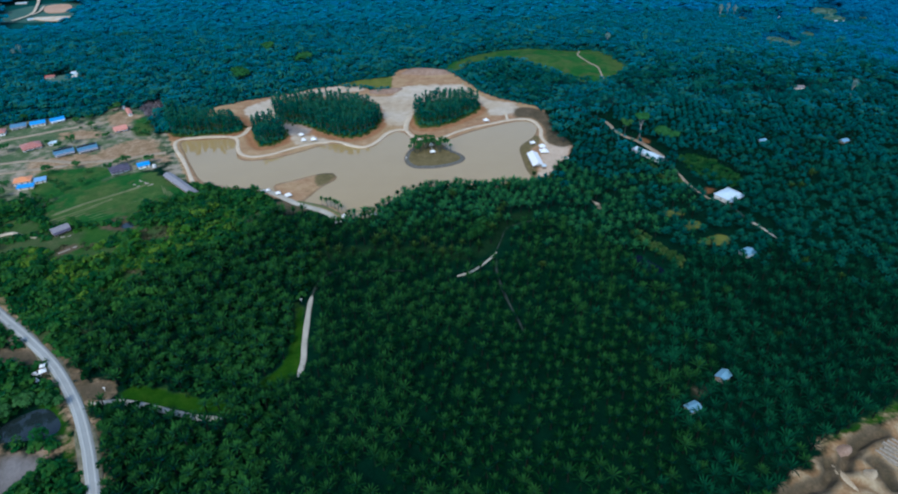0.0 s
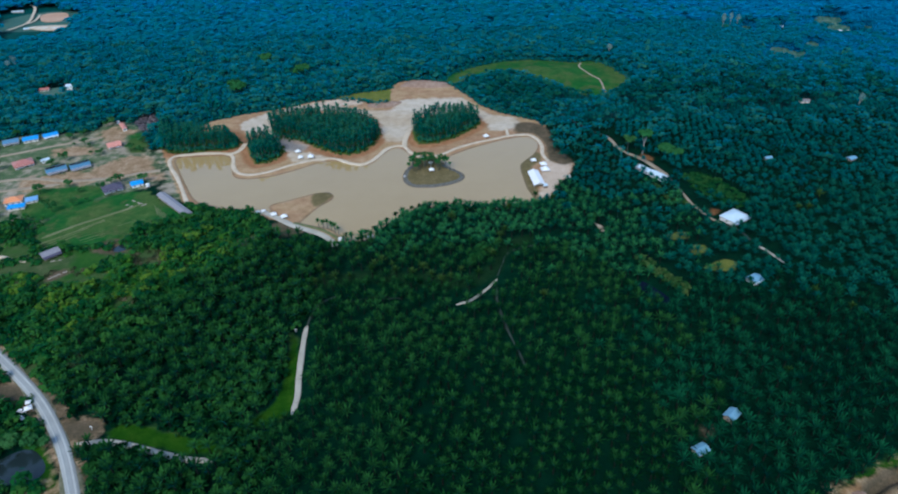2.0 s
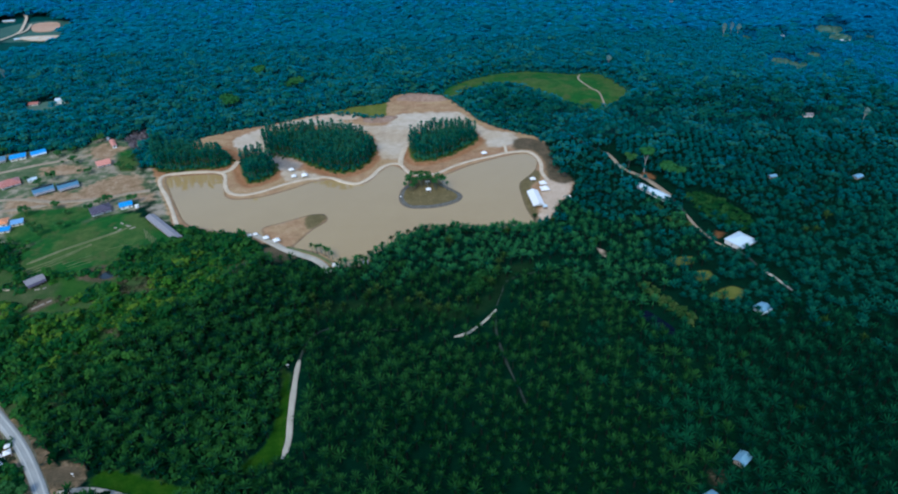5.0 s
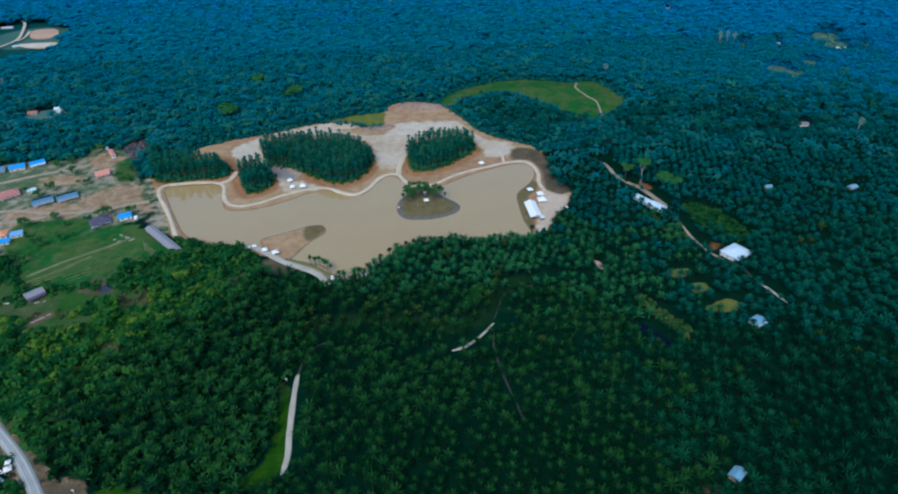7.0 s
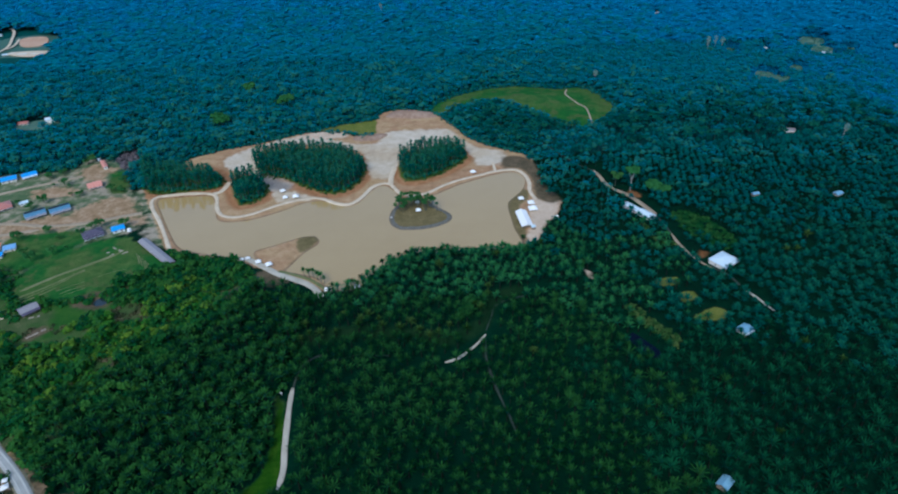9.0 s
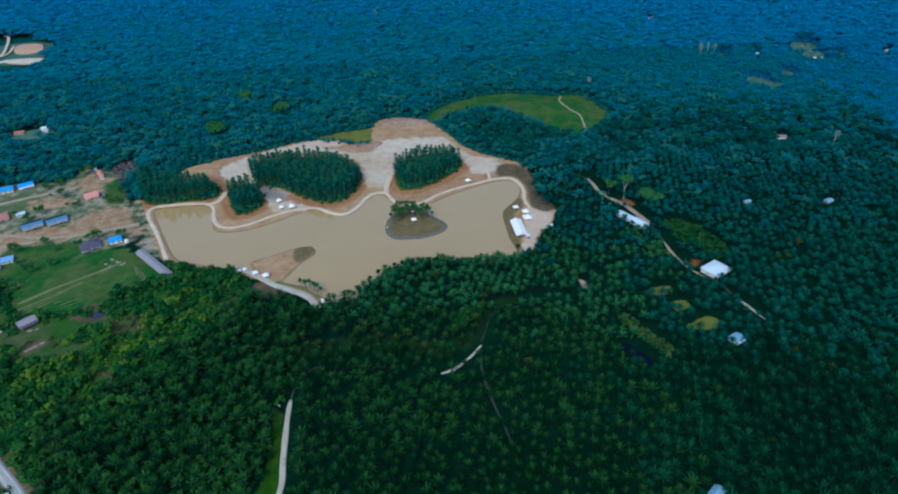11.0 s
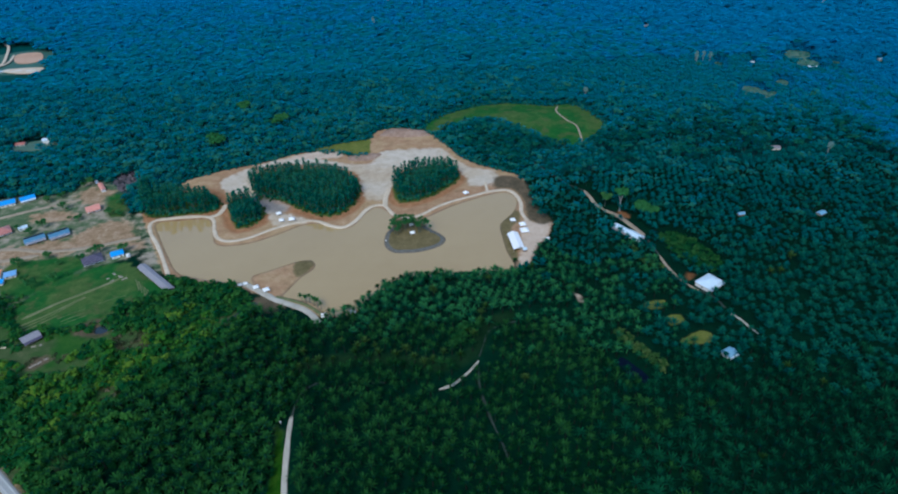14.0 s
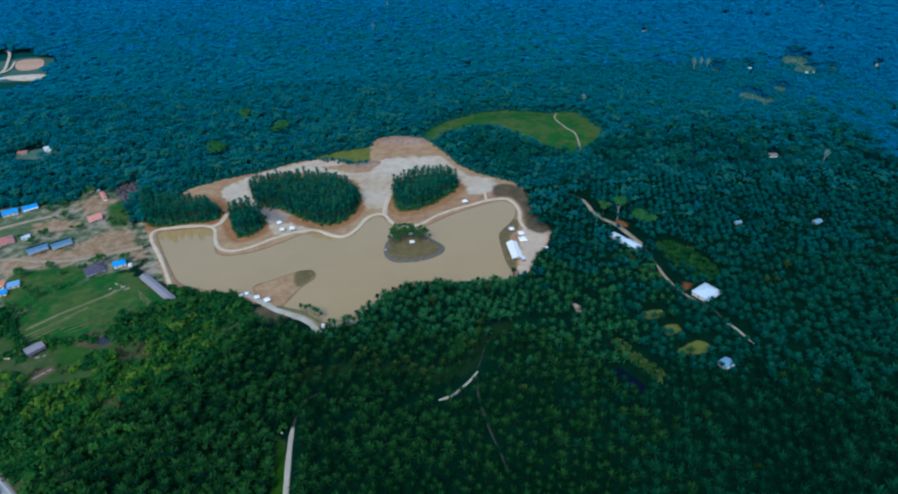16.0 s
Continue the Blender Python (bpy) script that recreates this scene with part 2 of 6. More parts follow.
M = {
    "ground": ground_material(),
    "pond": water_material("pond_water", (0.41, 0.29, 0.118), (0.37, 0.255, 0.098), 0.015, 1.0, 1.6),
    "dark_water": water_material("dark_water", (0.003, 0.009, 0.022), (0.002, 0.005, 0.014), 0.12, 0.05),
    "pool": water_material("pool_water", (0.020, 0.034, 0.036), (0.012, 0.022, 0.025), 0.03, 0.6),
    "gravel_path": mottled("pale_gravel", ((0.32, 0.30, 0.24), (0.42, 0.395, 0.325), (0.52, 0.495, 0.415)), 0.12, 1.2),
    "path": mottled("pale_path", ((0.40, 0.325, 0.23), (0.545, 0.455, 0.33), (0.66, 0.57, 0.435)), 0.12, 1.2),
    "dirt_road": mottled("dirt_road", ((0.20, 0.155, 0.10), (0.32, 0.255, 0.175), (0.44, 0.37, 0.27)), 0.1, 0.9),
    # Track earth with the shade under the trees put into its colour.
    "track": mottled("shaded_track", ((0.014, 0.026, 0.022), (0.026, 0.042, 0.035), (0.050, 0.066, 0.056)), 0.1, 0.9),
    "field_dirt": mottled("field_dirt", ((0.06, 0.10, 0.03), (0.13, 0.15, 0.06), (0.24, 0.23, 0.13)), 0.08, 0.7),
    "asphalt": mottled("worn_asphalt", ((0.27, 0.285, 0.27), (0.33, 0.345, 0.33), (0.39, 0.405, 0.385)), 0.08, 1.5, 0.85),
    "shoulder": mottled("road_shoulder", ((0.05, 0.075, 0.03), (0.16, 0.15, 0.095), (0.34, 0.30, 0.23)), 0.1, 0.8),
    "line": mottled("worn_wheel_track", ((0.37, 0.385, 0.365), (0.43, 0.445, 0.425), (0.49, 0.505, 0.48)), 0.1, 3),
    "roof_blue": sheet_metal("blue_roof", (0.015, 0.28, 0.72), (0.06, 0.40, 0.78)),
    "roof_steel": sheet_metal("slate_blue_roof", (0.075, 0.21, 0.34), (0.16, 0.31, 0.43)),
    "roof_grey": sheet_metal("grey_roof", (0.235, 0.225, 0.245), (0.36, 0.345, 0.36)),
    "roof_pale": sheet_metal("pale_metal_roof", (0.55, 0.69, 0.77), (0.70, 0.79, 0.85), 0.4),
    "roof_red": sheet_metal("faded_red_roof", (0.42, 0.16, 0.13), (0.55, 0.30, 0.25)),
    "roof_pink": sheet_metal("salmon_roof", (0.62, 0.25, 0.19), (0.70, 0.38, 0.30)),
    "roof_orange": sheet_metal("orange_roof", (0.72, 0.27, 0.11), (0.70, 0.38, 0.22)),
    "roof_dark": sheet_metal("dark_violet_roof", (0.075, 0.065, 0.10), (0.13, 0.12, 0.16)),
    "roof_sky": sheet_metal("light_blue_roof", (0.16, 0.36, 0.62), (0.36, 0.54, 0.72)),
    "white": mottled("white_paint", ((0.66, 0.66, 0.64), (0.76, 0.76, 0.74), (0.82, 0.82, 0.80)), 0.4, 3, 0.7),
    "cream": mottled("cream_wall", ((0.52, 0.47, 0.40), (0.64, 0.60, 0.53), (0.72, 0.69, 0.62)), 0.4, 3, 0.8),
    "canvas": mottled("white_canvas", ((0.72, 0.74, 0.74), (0.80, 0.81, 0.80), (0.84, 0.84, 0.83)), 0.5, 4, 0.65),
    "timber": mottled("grey_timber", ((0.16, 0.12, 0.09), (0.24, 0.19, 0.15), (0.34, 0.29, 0.24)), 0.8, 6),
    "plank": mottled("sawn_timber", ((0.22, 0.19, 0.15), (0.33, 0.29, 0.23), (0.46, 0.42, 0.35)), 0.6, 5),
    "sand": mottled("heaped_sand", ((0.26, 0.19, 0.115), (0.41, 0.325, 0.21), (0.56, 0.465, 0.335)), 0.15, 1.2),
    "dug_clay": mottled("reddish_clay", ((0.16, 0.10, 0.068), (0.28, 0.185, 0.13), (0.40, 0.30, 0.225)), 0.15, 1.0),
    "dark_soil": mottled("dug_earth", ((0.10, 0.07, 0.045), (0.19, 0.135, 0.09), (0.30, 0.22, 0.155)), 0.2, 1.2),
    "roof_ice": sheet_metal("ice_blue_roof", (0.17, 0.38, 0.54), (0.32, 0.53, 0.66)),
    "red_soil": mottled("red_soil", ((0.30, 0.10, 0.04), (0.44, 0.17, 0.07), (0.50, 0.26, 0.13)), 0.3, 2),
    "glass": mottled("dark_glass", ((0.02, 0.025, 0.03), (0.03, 0.035, 0.04), (0.05, 0.055, 0.06)), 0.5, 3, 0.15, 0.0, 0.6),
    "steel": mottled("galvanised_steel", ((0.45, 0.46, 0.47), (0.55, 0.56, 0.57), (0.62, 0.63, 0.64)), 0.6, 4, 0.5),
    "car": mottled("white_car_paint", ((0.74, 0.75, 0.76), (0.78, 0.79, 0.80), (0.80, 0.81, 0.82)), 0.6, 4, 0.25, 0.0, 0.6),
    "rubber": mottled("rubber", ((0.02, 0.02, 0.02), (0.03, 0.03, 0.03), (0.04, 0.04, 0.04)), 2, 9),
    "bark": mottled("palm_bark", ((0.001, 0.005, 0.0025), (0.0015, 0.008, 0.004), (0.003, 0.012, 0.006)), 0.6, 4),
    "pale_bark": mottled("pale_bark", ((0.035, 0.055, 0.045), (0.065, 0.088, 0.072), (0.11, 0.13, 0.11)), 0.5, 3),
    "white_bark": mottled("dead_wood", ((0.20, 0.21, 0.20), (0.29, 0.30, 0.28), (0.38, 0.39, 0.37)), 0.5, 3),
    "palm": foliage("palm_fronds", (0.0009, 0.0100, 0.0029), (0.0022, 0.024, 0.0062), (0.019, 0.076, 0.0175), haze_sheen=0.05),
    # Same fronds with the east side's blue cast put into the colour.
    "palm_east": foliage("bluish_palm_fronds", (0.0006, 0.0092, 0.0048), (0.0012, 0.022, 0.0100), (0.008, 0.064, 0.0260), haze_sheen=0.05),
    "palm_own": foliage("plantation_fronds", (0.0009, 0.0100, 0.0029), (0.0022, 0.024, 0.0062), (0.019, 0.076, 0.0175), "object", haze_sheen=0.05),
    # Hill fronds go one step towards the haze-blue of the far palms.
    "palm_mid": foliage("hill_palm_fronds", (0.001, 0.019, 0.0080), (0.003, 0.042, 0.0170), (0.026, 0.118, 0.036), haze_sheen=0.1),
    "palm_west": foliage("old_plantation_fronds", (0.0018, 0.017, 0.0050), (0.0042, 0.031, 0.0080), (0.022, 0.085, 0.0180), haze_sheen=0.10),
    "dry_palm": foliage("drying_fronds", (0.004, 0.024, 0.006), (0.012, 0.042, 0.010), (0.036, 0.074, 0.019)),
    # Far and outer palms tinted bluer, haze put into the frond colour.
    "palm_haze": foliage("hazy_palm_fronds", (0.001, 0.046, 0.045), (0.002, 0.066, 0.065), (0.008, 0.096, 0.078), haze_sheen=0.12),
    "palm_outer": foliage("half_hazy_palm_fronds", (0.001, 0.033, 0.023), (0.002, 0.051, 0.037), (0.010, 0.084, 0.050), haze_sheen=0.12),
    "dark_wood": foliage("dark_wood_leaves", (0.001, 0.033, 0.026), (0.002, 0.050, 0.038), (0.010, 0.078, 0.048), haze_sheen=0.25),
    "grove": foliage("grove_leaves", (0.001, 0.036, 0.024), (0.003, 0.062, 0.036), (0.024, 0.110, 0.054), haze_sheen=0.3),
    "grove_own": foliage("grove_palm_leaves", (0.001, 0.036, 0.024), (0.003, 0.062, 0.036), (0.024, 0.110, 0.054), "object", haze_sheen=0.3),
    "forest": foliage("forest_leaves", (0.002, 0.056, 0.046), (0.005, 0.076, 0.060), (0.022, 0.112, 0.070), haze_sheen=0.8),
    # Bluer leaves for the farther forest: the haze is put into the colour.
    "mid_forest": foliage("half_hazy_forest_leaves", (0.003, 0.072, 0.075), (0.005, 0.080, 0.083), (0.010, 0.093, 0.088), haze_sheen=0.8, through_leaf=0.9),
    "hill_forest": foliage("hazy_forest_leaves", (0.001, 0.081, 0.140), (0.002, 0.085, 0.146), (0.004, 0.091, 0.150), haze_sheen=0.9, through_leaf=0.95),
    "dim_bark": mottled("dim_bark", ((0.010, 0.036, 0.034), (0.018, 0.052, 0.048), (0.034, 0.076, 0.068)), 0.5, 3),
    # Far meadow ground, its colours shifted to blue-green for haze.
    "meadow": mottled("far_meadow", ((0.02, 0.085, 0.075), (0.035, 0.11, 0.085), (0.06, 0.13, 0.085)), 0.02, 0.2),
    "straw": mottled("hazy_meadow", ((0.045, 0.12, 0.10), (0.075, 0.155, 0.115), (0.125, 0.20, 0.135)), 0.05, 0.3),
    "far_clay": mottled("far_clay", ((0.34, 0.20, 0.12), (0.46, 0.29, 0.19), (0.52, 0.38, 0.28)), 0.02, 0.2),
    "bush": foliage("bush_leaves", (0.004, 0.044, 0.012), (0.011, 0.068, 0.015), (0.032, 0.104, 0.019), haze_sheen=0.1),
    "yellow_bush": foliage("yellow_green_leaves", (0.012, 0.074, 0.010), (0.034, 0.112, 0.013), (0.082, 0.152, 0.018), haze_sheen=0.1),
    "brown_bush": foliage("withered_leaves", (0.024, 0.050, 0.020), (0.052, 0.066, 0.030), (0.105, 0.098, 0.056)),
    "verge_growth": foliage("verge_leaves", (0.004, 0.040, 0.012), (0.010, 0.056, 0.016), (0.024, 0.080, 0.021)),
    "sedge": foliage("sedge_leaves", (0.010, 0.046, 0.014), (0.026, 0.070, 0.020), (0.062, 0.104, 0.034)),
    "bright": foliage("bright_leaves", (0.012, 0.080, 0.026), (0.024, 0.106, 0.033), (0.046, 0.134, 0.042), "object", tint=False),
    "shrub": foliage("garden_leaves", (0.010, 0.060, 0.020), (0.024, 0.092, 0.028), (0.058, 0.136, 0.042), "object", tint=False),
    # Pale frond colour for the painted glints on the groves.
    "glint": foliage("glint_frond_leaves", (0.10, 0.20, 0.15), (0.22, 0.32, 0.25), (0.38, 0.46, 0.38)),
    # Far scrub leaves, with the same haze put into their colour.
    "meadow_bush": foliage("hazy_meadow_leaves", (0.020, 0.105, 0.095), (0.042, 0.130, 0.100), (0.076, 0.155, 0.106)),
    "pale_leaf": foliage("pale_leaves", (0.06, 0.13, 0.12), (0.09, 0.165, 0.15), (0.12, 0.20, 0.175), "object", tint=False),
    "dead_scrub": foliage("dead_scrub", (0.06, 0.055, 0.065), (0.10, 0.09, 0.10), (0.15, 0.13, 0.14)),
}

# ---- the plan, in metres ----
POND = [(-272, 592), (-255, 594), (-235, 595), (-221, 590), (-212, 565), (-206, 548), (-197, 541), (-184, 540), (-166, 544),
        (-144, 556), (-124, 570), (-109, 571), (-95, 562), (-80, 559), (-70, 568), (-62, 586), (-53, 597), (-45, 591), (-38, 578),
        (-33, 568), (-4, 570), (25, 590), (61, 608), (81, 612), (89, 601), (88, 587), (82, 572), (70, 556), (66, 546), (66, 525),
        (67, 503), (70, 474), (45, 470), (6, 473), (-31, 467), (-52, 446), (-64, 430), (-79, 430), (-88, 436), (-96, 447),
        (-112, 454), (-138, 464), (-155, 476), (-176, 484), (-209, 495), (-225, 505), (-241, 531), (-260, 566)]
BAR = [(-157, 489), (-144, 496), (-127, 505), (-118, 509), (-107, 509), (-103, 503), (-103, 495), (-112, 484), (-119, 470),
       (-126, 457), (-137, 459), (-149, 472)]
ISLET = [(-33, 570), (-36, 558), (-41, 548), (-43, 534), (-41, 522), (-34, 513), (-24, 511), (-11, 511), (2, 515), (11, 521),
         (15, 529), (12, 538), (5, 546), (-2, 554), (-7, 565), (-19, 571)]
CLEARING = [(-295, 616), (-261, 602), (-275, 677), (-262, 692), (-231, 709), (-205, 717), (-168, 736), (-141, 745), (-98, 733),
            (-70, 719), (-67, 765), (-66, 792), (-37, 806), (-3, 790), (18, 760), (33, 725), (51, 691), (82, 665), (102, 649),
            (103, 618), (100, 594), (100, 571), (104, 550), (118, 550), (111, 527), (96, 505), (89, 487), (74, 468), (45, 465),
            (6, 468), (-33, 461), (-57, 438), (-74, 425), (-86, 425), (-99, 433), (-115, 442), (-136, 455), (-150, 465),
            (-164, 473), (-201, 486), (-222, 492), (-237, 502), (-263, 551)]
GRAVEL = [
    [(-232, 682), (-225, 688), (-204, 710), (-194, 699), (-192, 670), (-187, 649), (-175, 633), (-154, 618), (-144, 610),
     (-156, 591), (-166, 600), (-184, 630), (-199, 645), (-215, 650), (-226, 661)],
    [(-198, 714), (-167, 730), (-125, 722), (-89, 705), (-62, 704), (-55, 733), (-29, 736), (20, 732), (32, 705), (50, 678),
     (78, 662), (73, 635), (46, 632), (43, 652), (34, 678), (25, 691), (-28, 680), (-34, 656), (-40, 630), (-45, 612),
     (-64, 616), (-70, 641), (-77, 676), (-88, 688), (-122, 704), (-165, 715), (-193, 706)],
    [(-158, 603), (-132, 588), (-119, 579), (-141, 571), (-154, 576), (-160, 592)],
]
GRASS = [
    [(-1, 795), (12, 822), (41, 848), (74, 864), (115, 871), (145, 859), (175, 848), (197, 855), (216, 835), (229, 794),
     (228, 769), (209, 745), (189, 722), (171, 717), (153, 733), (135, 753), (120, 771), (97, 791), (60, 799), (34, 793), (11, 778)],
    [(-139, 750), (-108, 766), (-65, 772), (-61, 747), (-70, 727), (-99, 736), (-120, 742)],
    [(-336, 622), (-348, 662), (-338, 664), (-316, 626), (-313, 611), (-326, 609)],
    [(-317, 431), (-339, 445), (-345, 472), (-327, 500), (-304, 518), (-278, 524), (-262, 509), (-229, 478), (-235, 461),
     (-261, 453), (-280, 437), (-300, 431)],
    [(-388, 536), (-361, 537), (-334, 541), (-314, 525), (-325, 500), (-349, 479), (-376, 492)],
    [(-190, 245), (-186, 250), (-176, 250), (-160, 244), (-139, 238), (-126, 235), (-124, 229), (-140, 229), (-165, 235), (-186, 240)],
    [(176, 193), (188, 201), (202, 206), (232, 219), (234, 215), (203, 203), (189, 198)],
    [(-238, 249), (-219, 235), (-200, 213), (-192, 196), (-198, 195), (-206, 213), (-221, 228), (-236, 243)],
    [(-104, 319), (-101, 281), (-104, 261), (-113, 247), (-105, 243), (-93, 254), (-92, 266), (-97, 302)],
]
SOIL = [
    [(-98, 726), (-70, 729), (-51, 724), (-48, 710), (-62, 704), (-86, 709)],
    [(-382, 658), (-380, 679), (-364, 680), (-342, 666), (-350, 655), (-349, 639), (-365, 644)],
    [(-350, 563), (-341, 589), (-318, 604), (-299, 592), (-282, 561), (-304, 555), (-324, 548)],
    [(-401, 548), (-388, 566), (-344, 569), (-341, 549), (-365, 543), (-391, 539)],
    [(-242, 204), (-222, 205), (-212, 203), (-210, 196), (-214, 190), (-214, 183), (-229, 178)],
    [(-300, 283), (-280, 284), (-258, 282), (-247, 273), (-250, 267), (-265, 270), (-275, 275), (-289, 271)],
    [(-243, 281), (-227, 268), (-214, 254), (-198, 254), (-193, 248), (-200, 240), (-210, 241), (-225, 259)],
    [(141, 164), (148, 173), (155, 178), (163, 180), (171, 187), (178, 195), (188, 198), (197, 201), (206, 203), (221, 208), (245, 214), (266, 217), (211, 141), (133, 144)],
    [(-411, 561), (-387, 560), (-365, 559), (-342, 561), (-337, 554), (-358, 545), (-384, 545), (-405, 550)],
    [(-409, 625), (-382, 628), (-364, 619), (-373, 608), (-400, 613)],
    [(-292, 562), (-277, 561), (-270, 546), (-280, 544)],
    [(-416, 623), (-401, 628), (-381, 630), (-370, 612), (-385, 607), (-403, 609)],
    [(-408, 555), (-395, 561), (-368, 560), (-339, 557), (-335, 546), (-359, 541), (-383, 538), (-396, 532)],
    [(-243, 209), (-225, 208), (-208, 209), (-195, 212), (-195, 206), (-208, 202), (-225, 202), (-240, 203)],
]
VILLAGE = [
    [(-572, 617), (-493, 648), (-464, 665), (-426, 666), (-397, 667), (-386, 693), (-353, 685), (-328, 648), (-305, 610),
     (-276, 563), (-275, 543), (-282, 528), (-310, 517), (-348, 508), (-369, 488), (-398, 485), (-472, 476)],
    [(-305, 610), (-276, 563), (-262, 522), (-240, 502), (-234, 508), (-264, 562), (-284, 595), (-296, 615)],
    [(-398, 487), (-369, 490), (-348, 510), (-310, 519), (-300, 512), (-330, 496), (-346, 470), (-360, 462), (-400, 470)],
]
GROVES = [
    [(-317, 676), (-290, 663), (-268, 656), (-243, 654), (-226, 642), (-216, 618), (-224, 607), (-246, 604), (-266, 603), (-291, 611)],
    [(-209, 625), (-197, 635), (-180, 626), (-170, 612), (-166, 589), (-173, 577), (-186, 571), (-196, 585)],
    [(-196, 671), (-187, 693), (-148, 697), (-108, 691), (-83, 669), (-73, 648), (-72, 624), (-78, 601), (-89, 588), (-103, 584),
     (-121, 595), (-141, 611), (-155, 623), (-182, 633)],
    [(-37, 656), (-28, 672), (-2, 685), (24, 685), (35, 667), (35, 649), (21, 629), (2, 612), (-19, 602), (-31, 607), (-37, 630)],
]
# The foot of the hill, cut as a terrace, and the hill's outline along the near shore
TERRACE = [(-112, 362), (-93, 365), (-61, 371), (-28, 364), (0, 354), (17, 354), (31, 364), (39, 385), (56, 392), (85, 399), (111, 415)]
HILL = TERRACE + [(112, 440), (96, 466), (60, 470), (6, 470), (-33, 463), (-60, 437), (-90, 414), (-118, 400)]
# Grey ground between two groves
GREY_PATCH = [(-186, 636), (-174, 640), (-156, 620), (-144, 608), (-150, 597), (-166, 604)]
STRIP = [(130, 382), (136, 385), (148, 367), (159, 348), (155, 342), (143, 359)]
STRAW = [
    GRASS[1],
    [(174, 397), (188, 401), (189, 393), (176, 388)],
    [(178, 371), (195, 381), (203, 375), (197, 368), (184, 367)],
    [(161, 413), (169, 418), (182, 419), (181, 410), (168, 408)],
]
DUG = [[(74, 648), (94, 649), (106, 628), (106, 583), (117, 555), (113, 543), (96, 556), (98, 593), (88, 621), (73, 622)]]
DUG += SOIL[4:7] + [[(-147, 456), (-139, 460), (-126, 450), (-118, 443), (-124, 437), (-134, 436), (-142, 444)], [(123, 224), (126, 231), (132, 233), (131, 227)], [(-286, 429), (-278, 439), (-266, 443), (-256, 437), (-254, 422), (-268, 419)], [(-301, 398), (-291, 403), (-284, 394), (-292, 386), (-300, 388)]]
SCRUBLAND = [[(-340, 345), (-300, 316), (-262, 290), (-245, 284), (-225, 317), (-212, 353), (-183, 381), (-160, 400), (-150, 440), (-215, 470),
              (-262, 455), (-300, 432), (-330, 432), (-372, 400)]]
FARM = [[(-376, 448), (-342, 445), (-323, 420), (-282, 400), (-276, 388), (-302, 380), (-344, 393)],
        [(-301, 422), (-284, 434), (-277, 448), (-259, 449), (-244, 423), (-252, 411), (-251, 386), (-275, 377), (-304, 385), (-320, 393), (-334, 419), (-319, 414)]]
SAND = [[(111, 428), (116, 427), (118, 418), (113, 418)], [(-163, 730), (-138, 745), (-107, 742), (-100, 725), (-135, 725)], [(-205, 499), (-199, 503), (-189, 494), (-190, 487), (-201, 490)], [(92, 556), (104, 548), (117, 549), (110, 527), (96, 506), (86, 482), (78, 478), (80, 500), (86, 530)]]
RED_SOIL = [[(182, 556), (188, 561), (194, 553), (192, 546), (186, 548)], [(209, 448), (213, 453), (218, 449), (216, 445), (211, 444)]]
LAWNS = [[(210, 515), (228, 513), (243, 483), (246, 461), (234, 454), (222, 468), (211, 487)]]
TURF = [
    [(66, 546), (72, 560), (83, 580), (90, 572), (88, 555), (79, 546), (76, 526), (78, 504), (74, 482), (69, 490), (67, 521)],
    [(-121, 507), (-107, 509), (-103, 502), (-106, 493), (-117, 483), (-121, 492)],
]
SMALL_POND = [(-246, 218), (-245, 225), (-240, 230), (-233, 235), (-225, 236), (-216, 229), (-211, 222), (-213, 216), (-220, 214), (-230, 214), (-239, 213)]
FIELD_POND = [(-267, 426), (-266, 434), (-260, 435), (-255, 429), (-259, 424)]
EAST_POND = [(126, 356), (131, 362), (138, 352), (144, 342), (143, 334), (134, 338)]
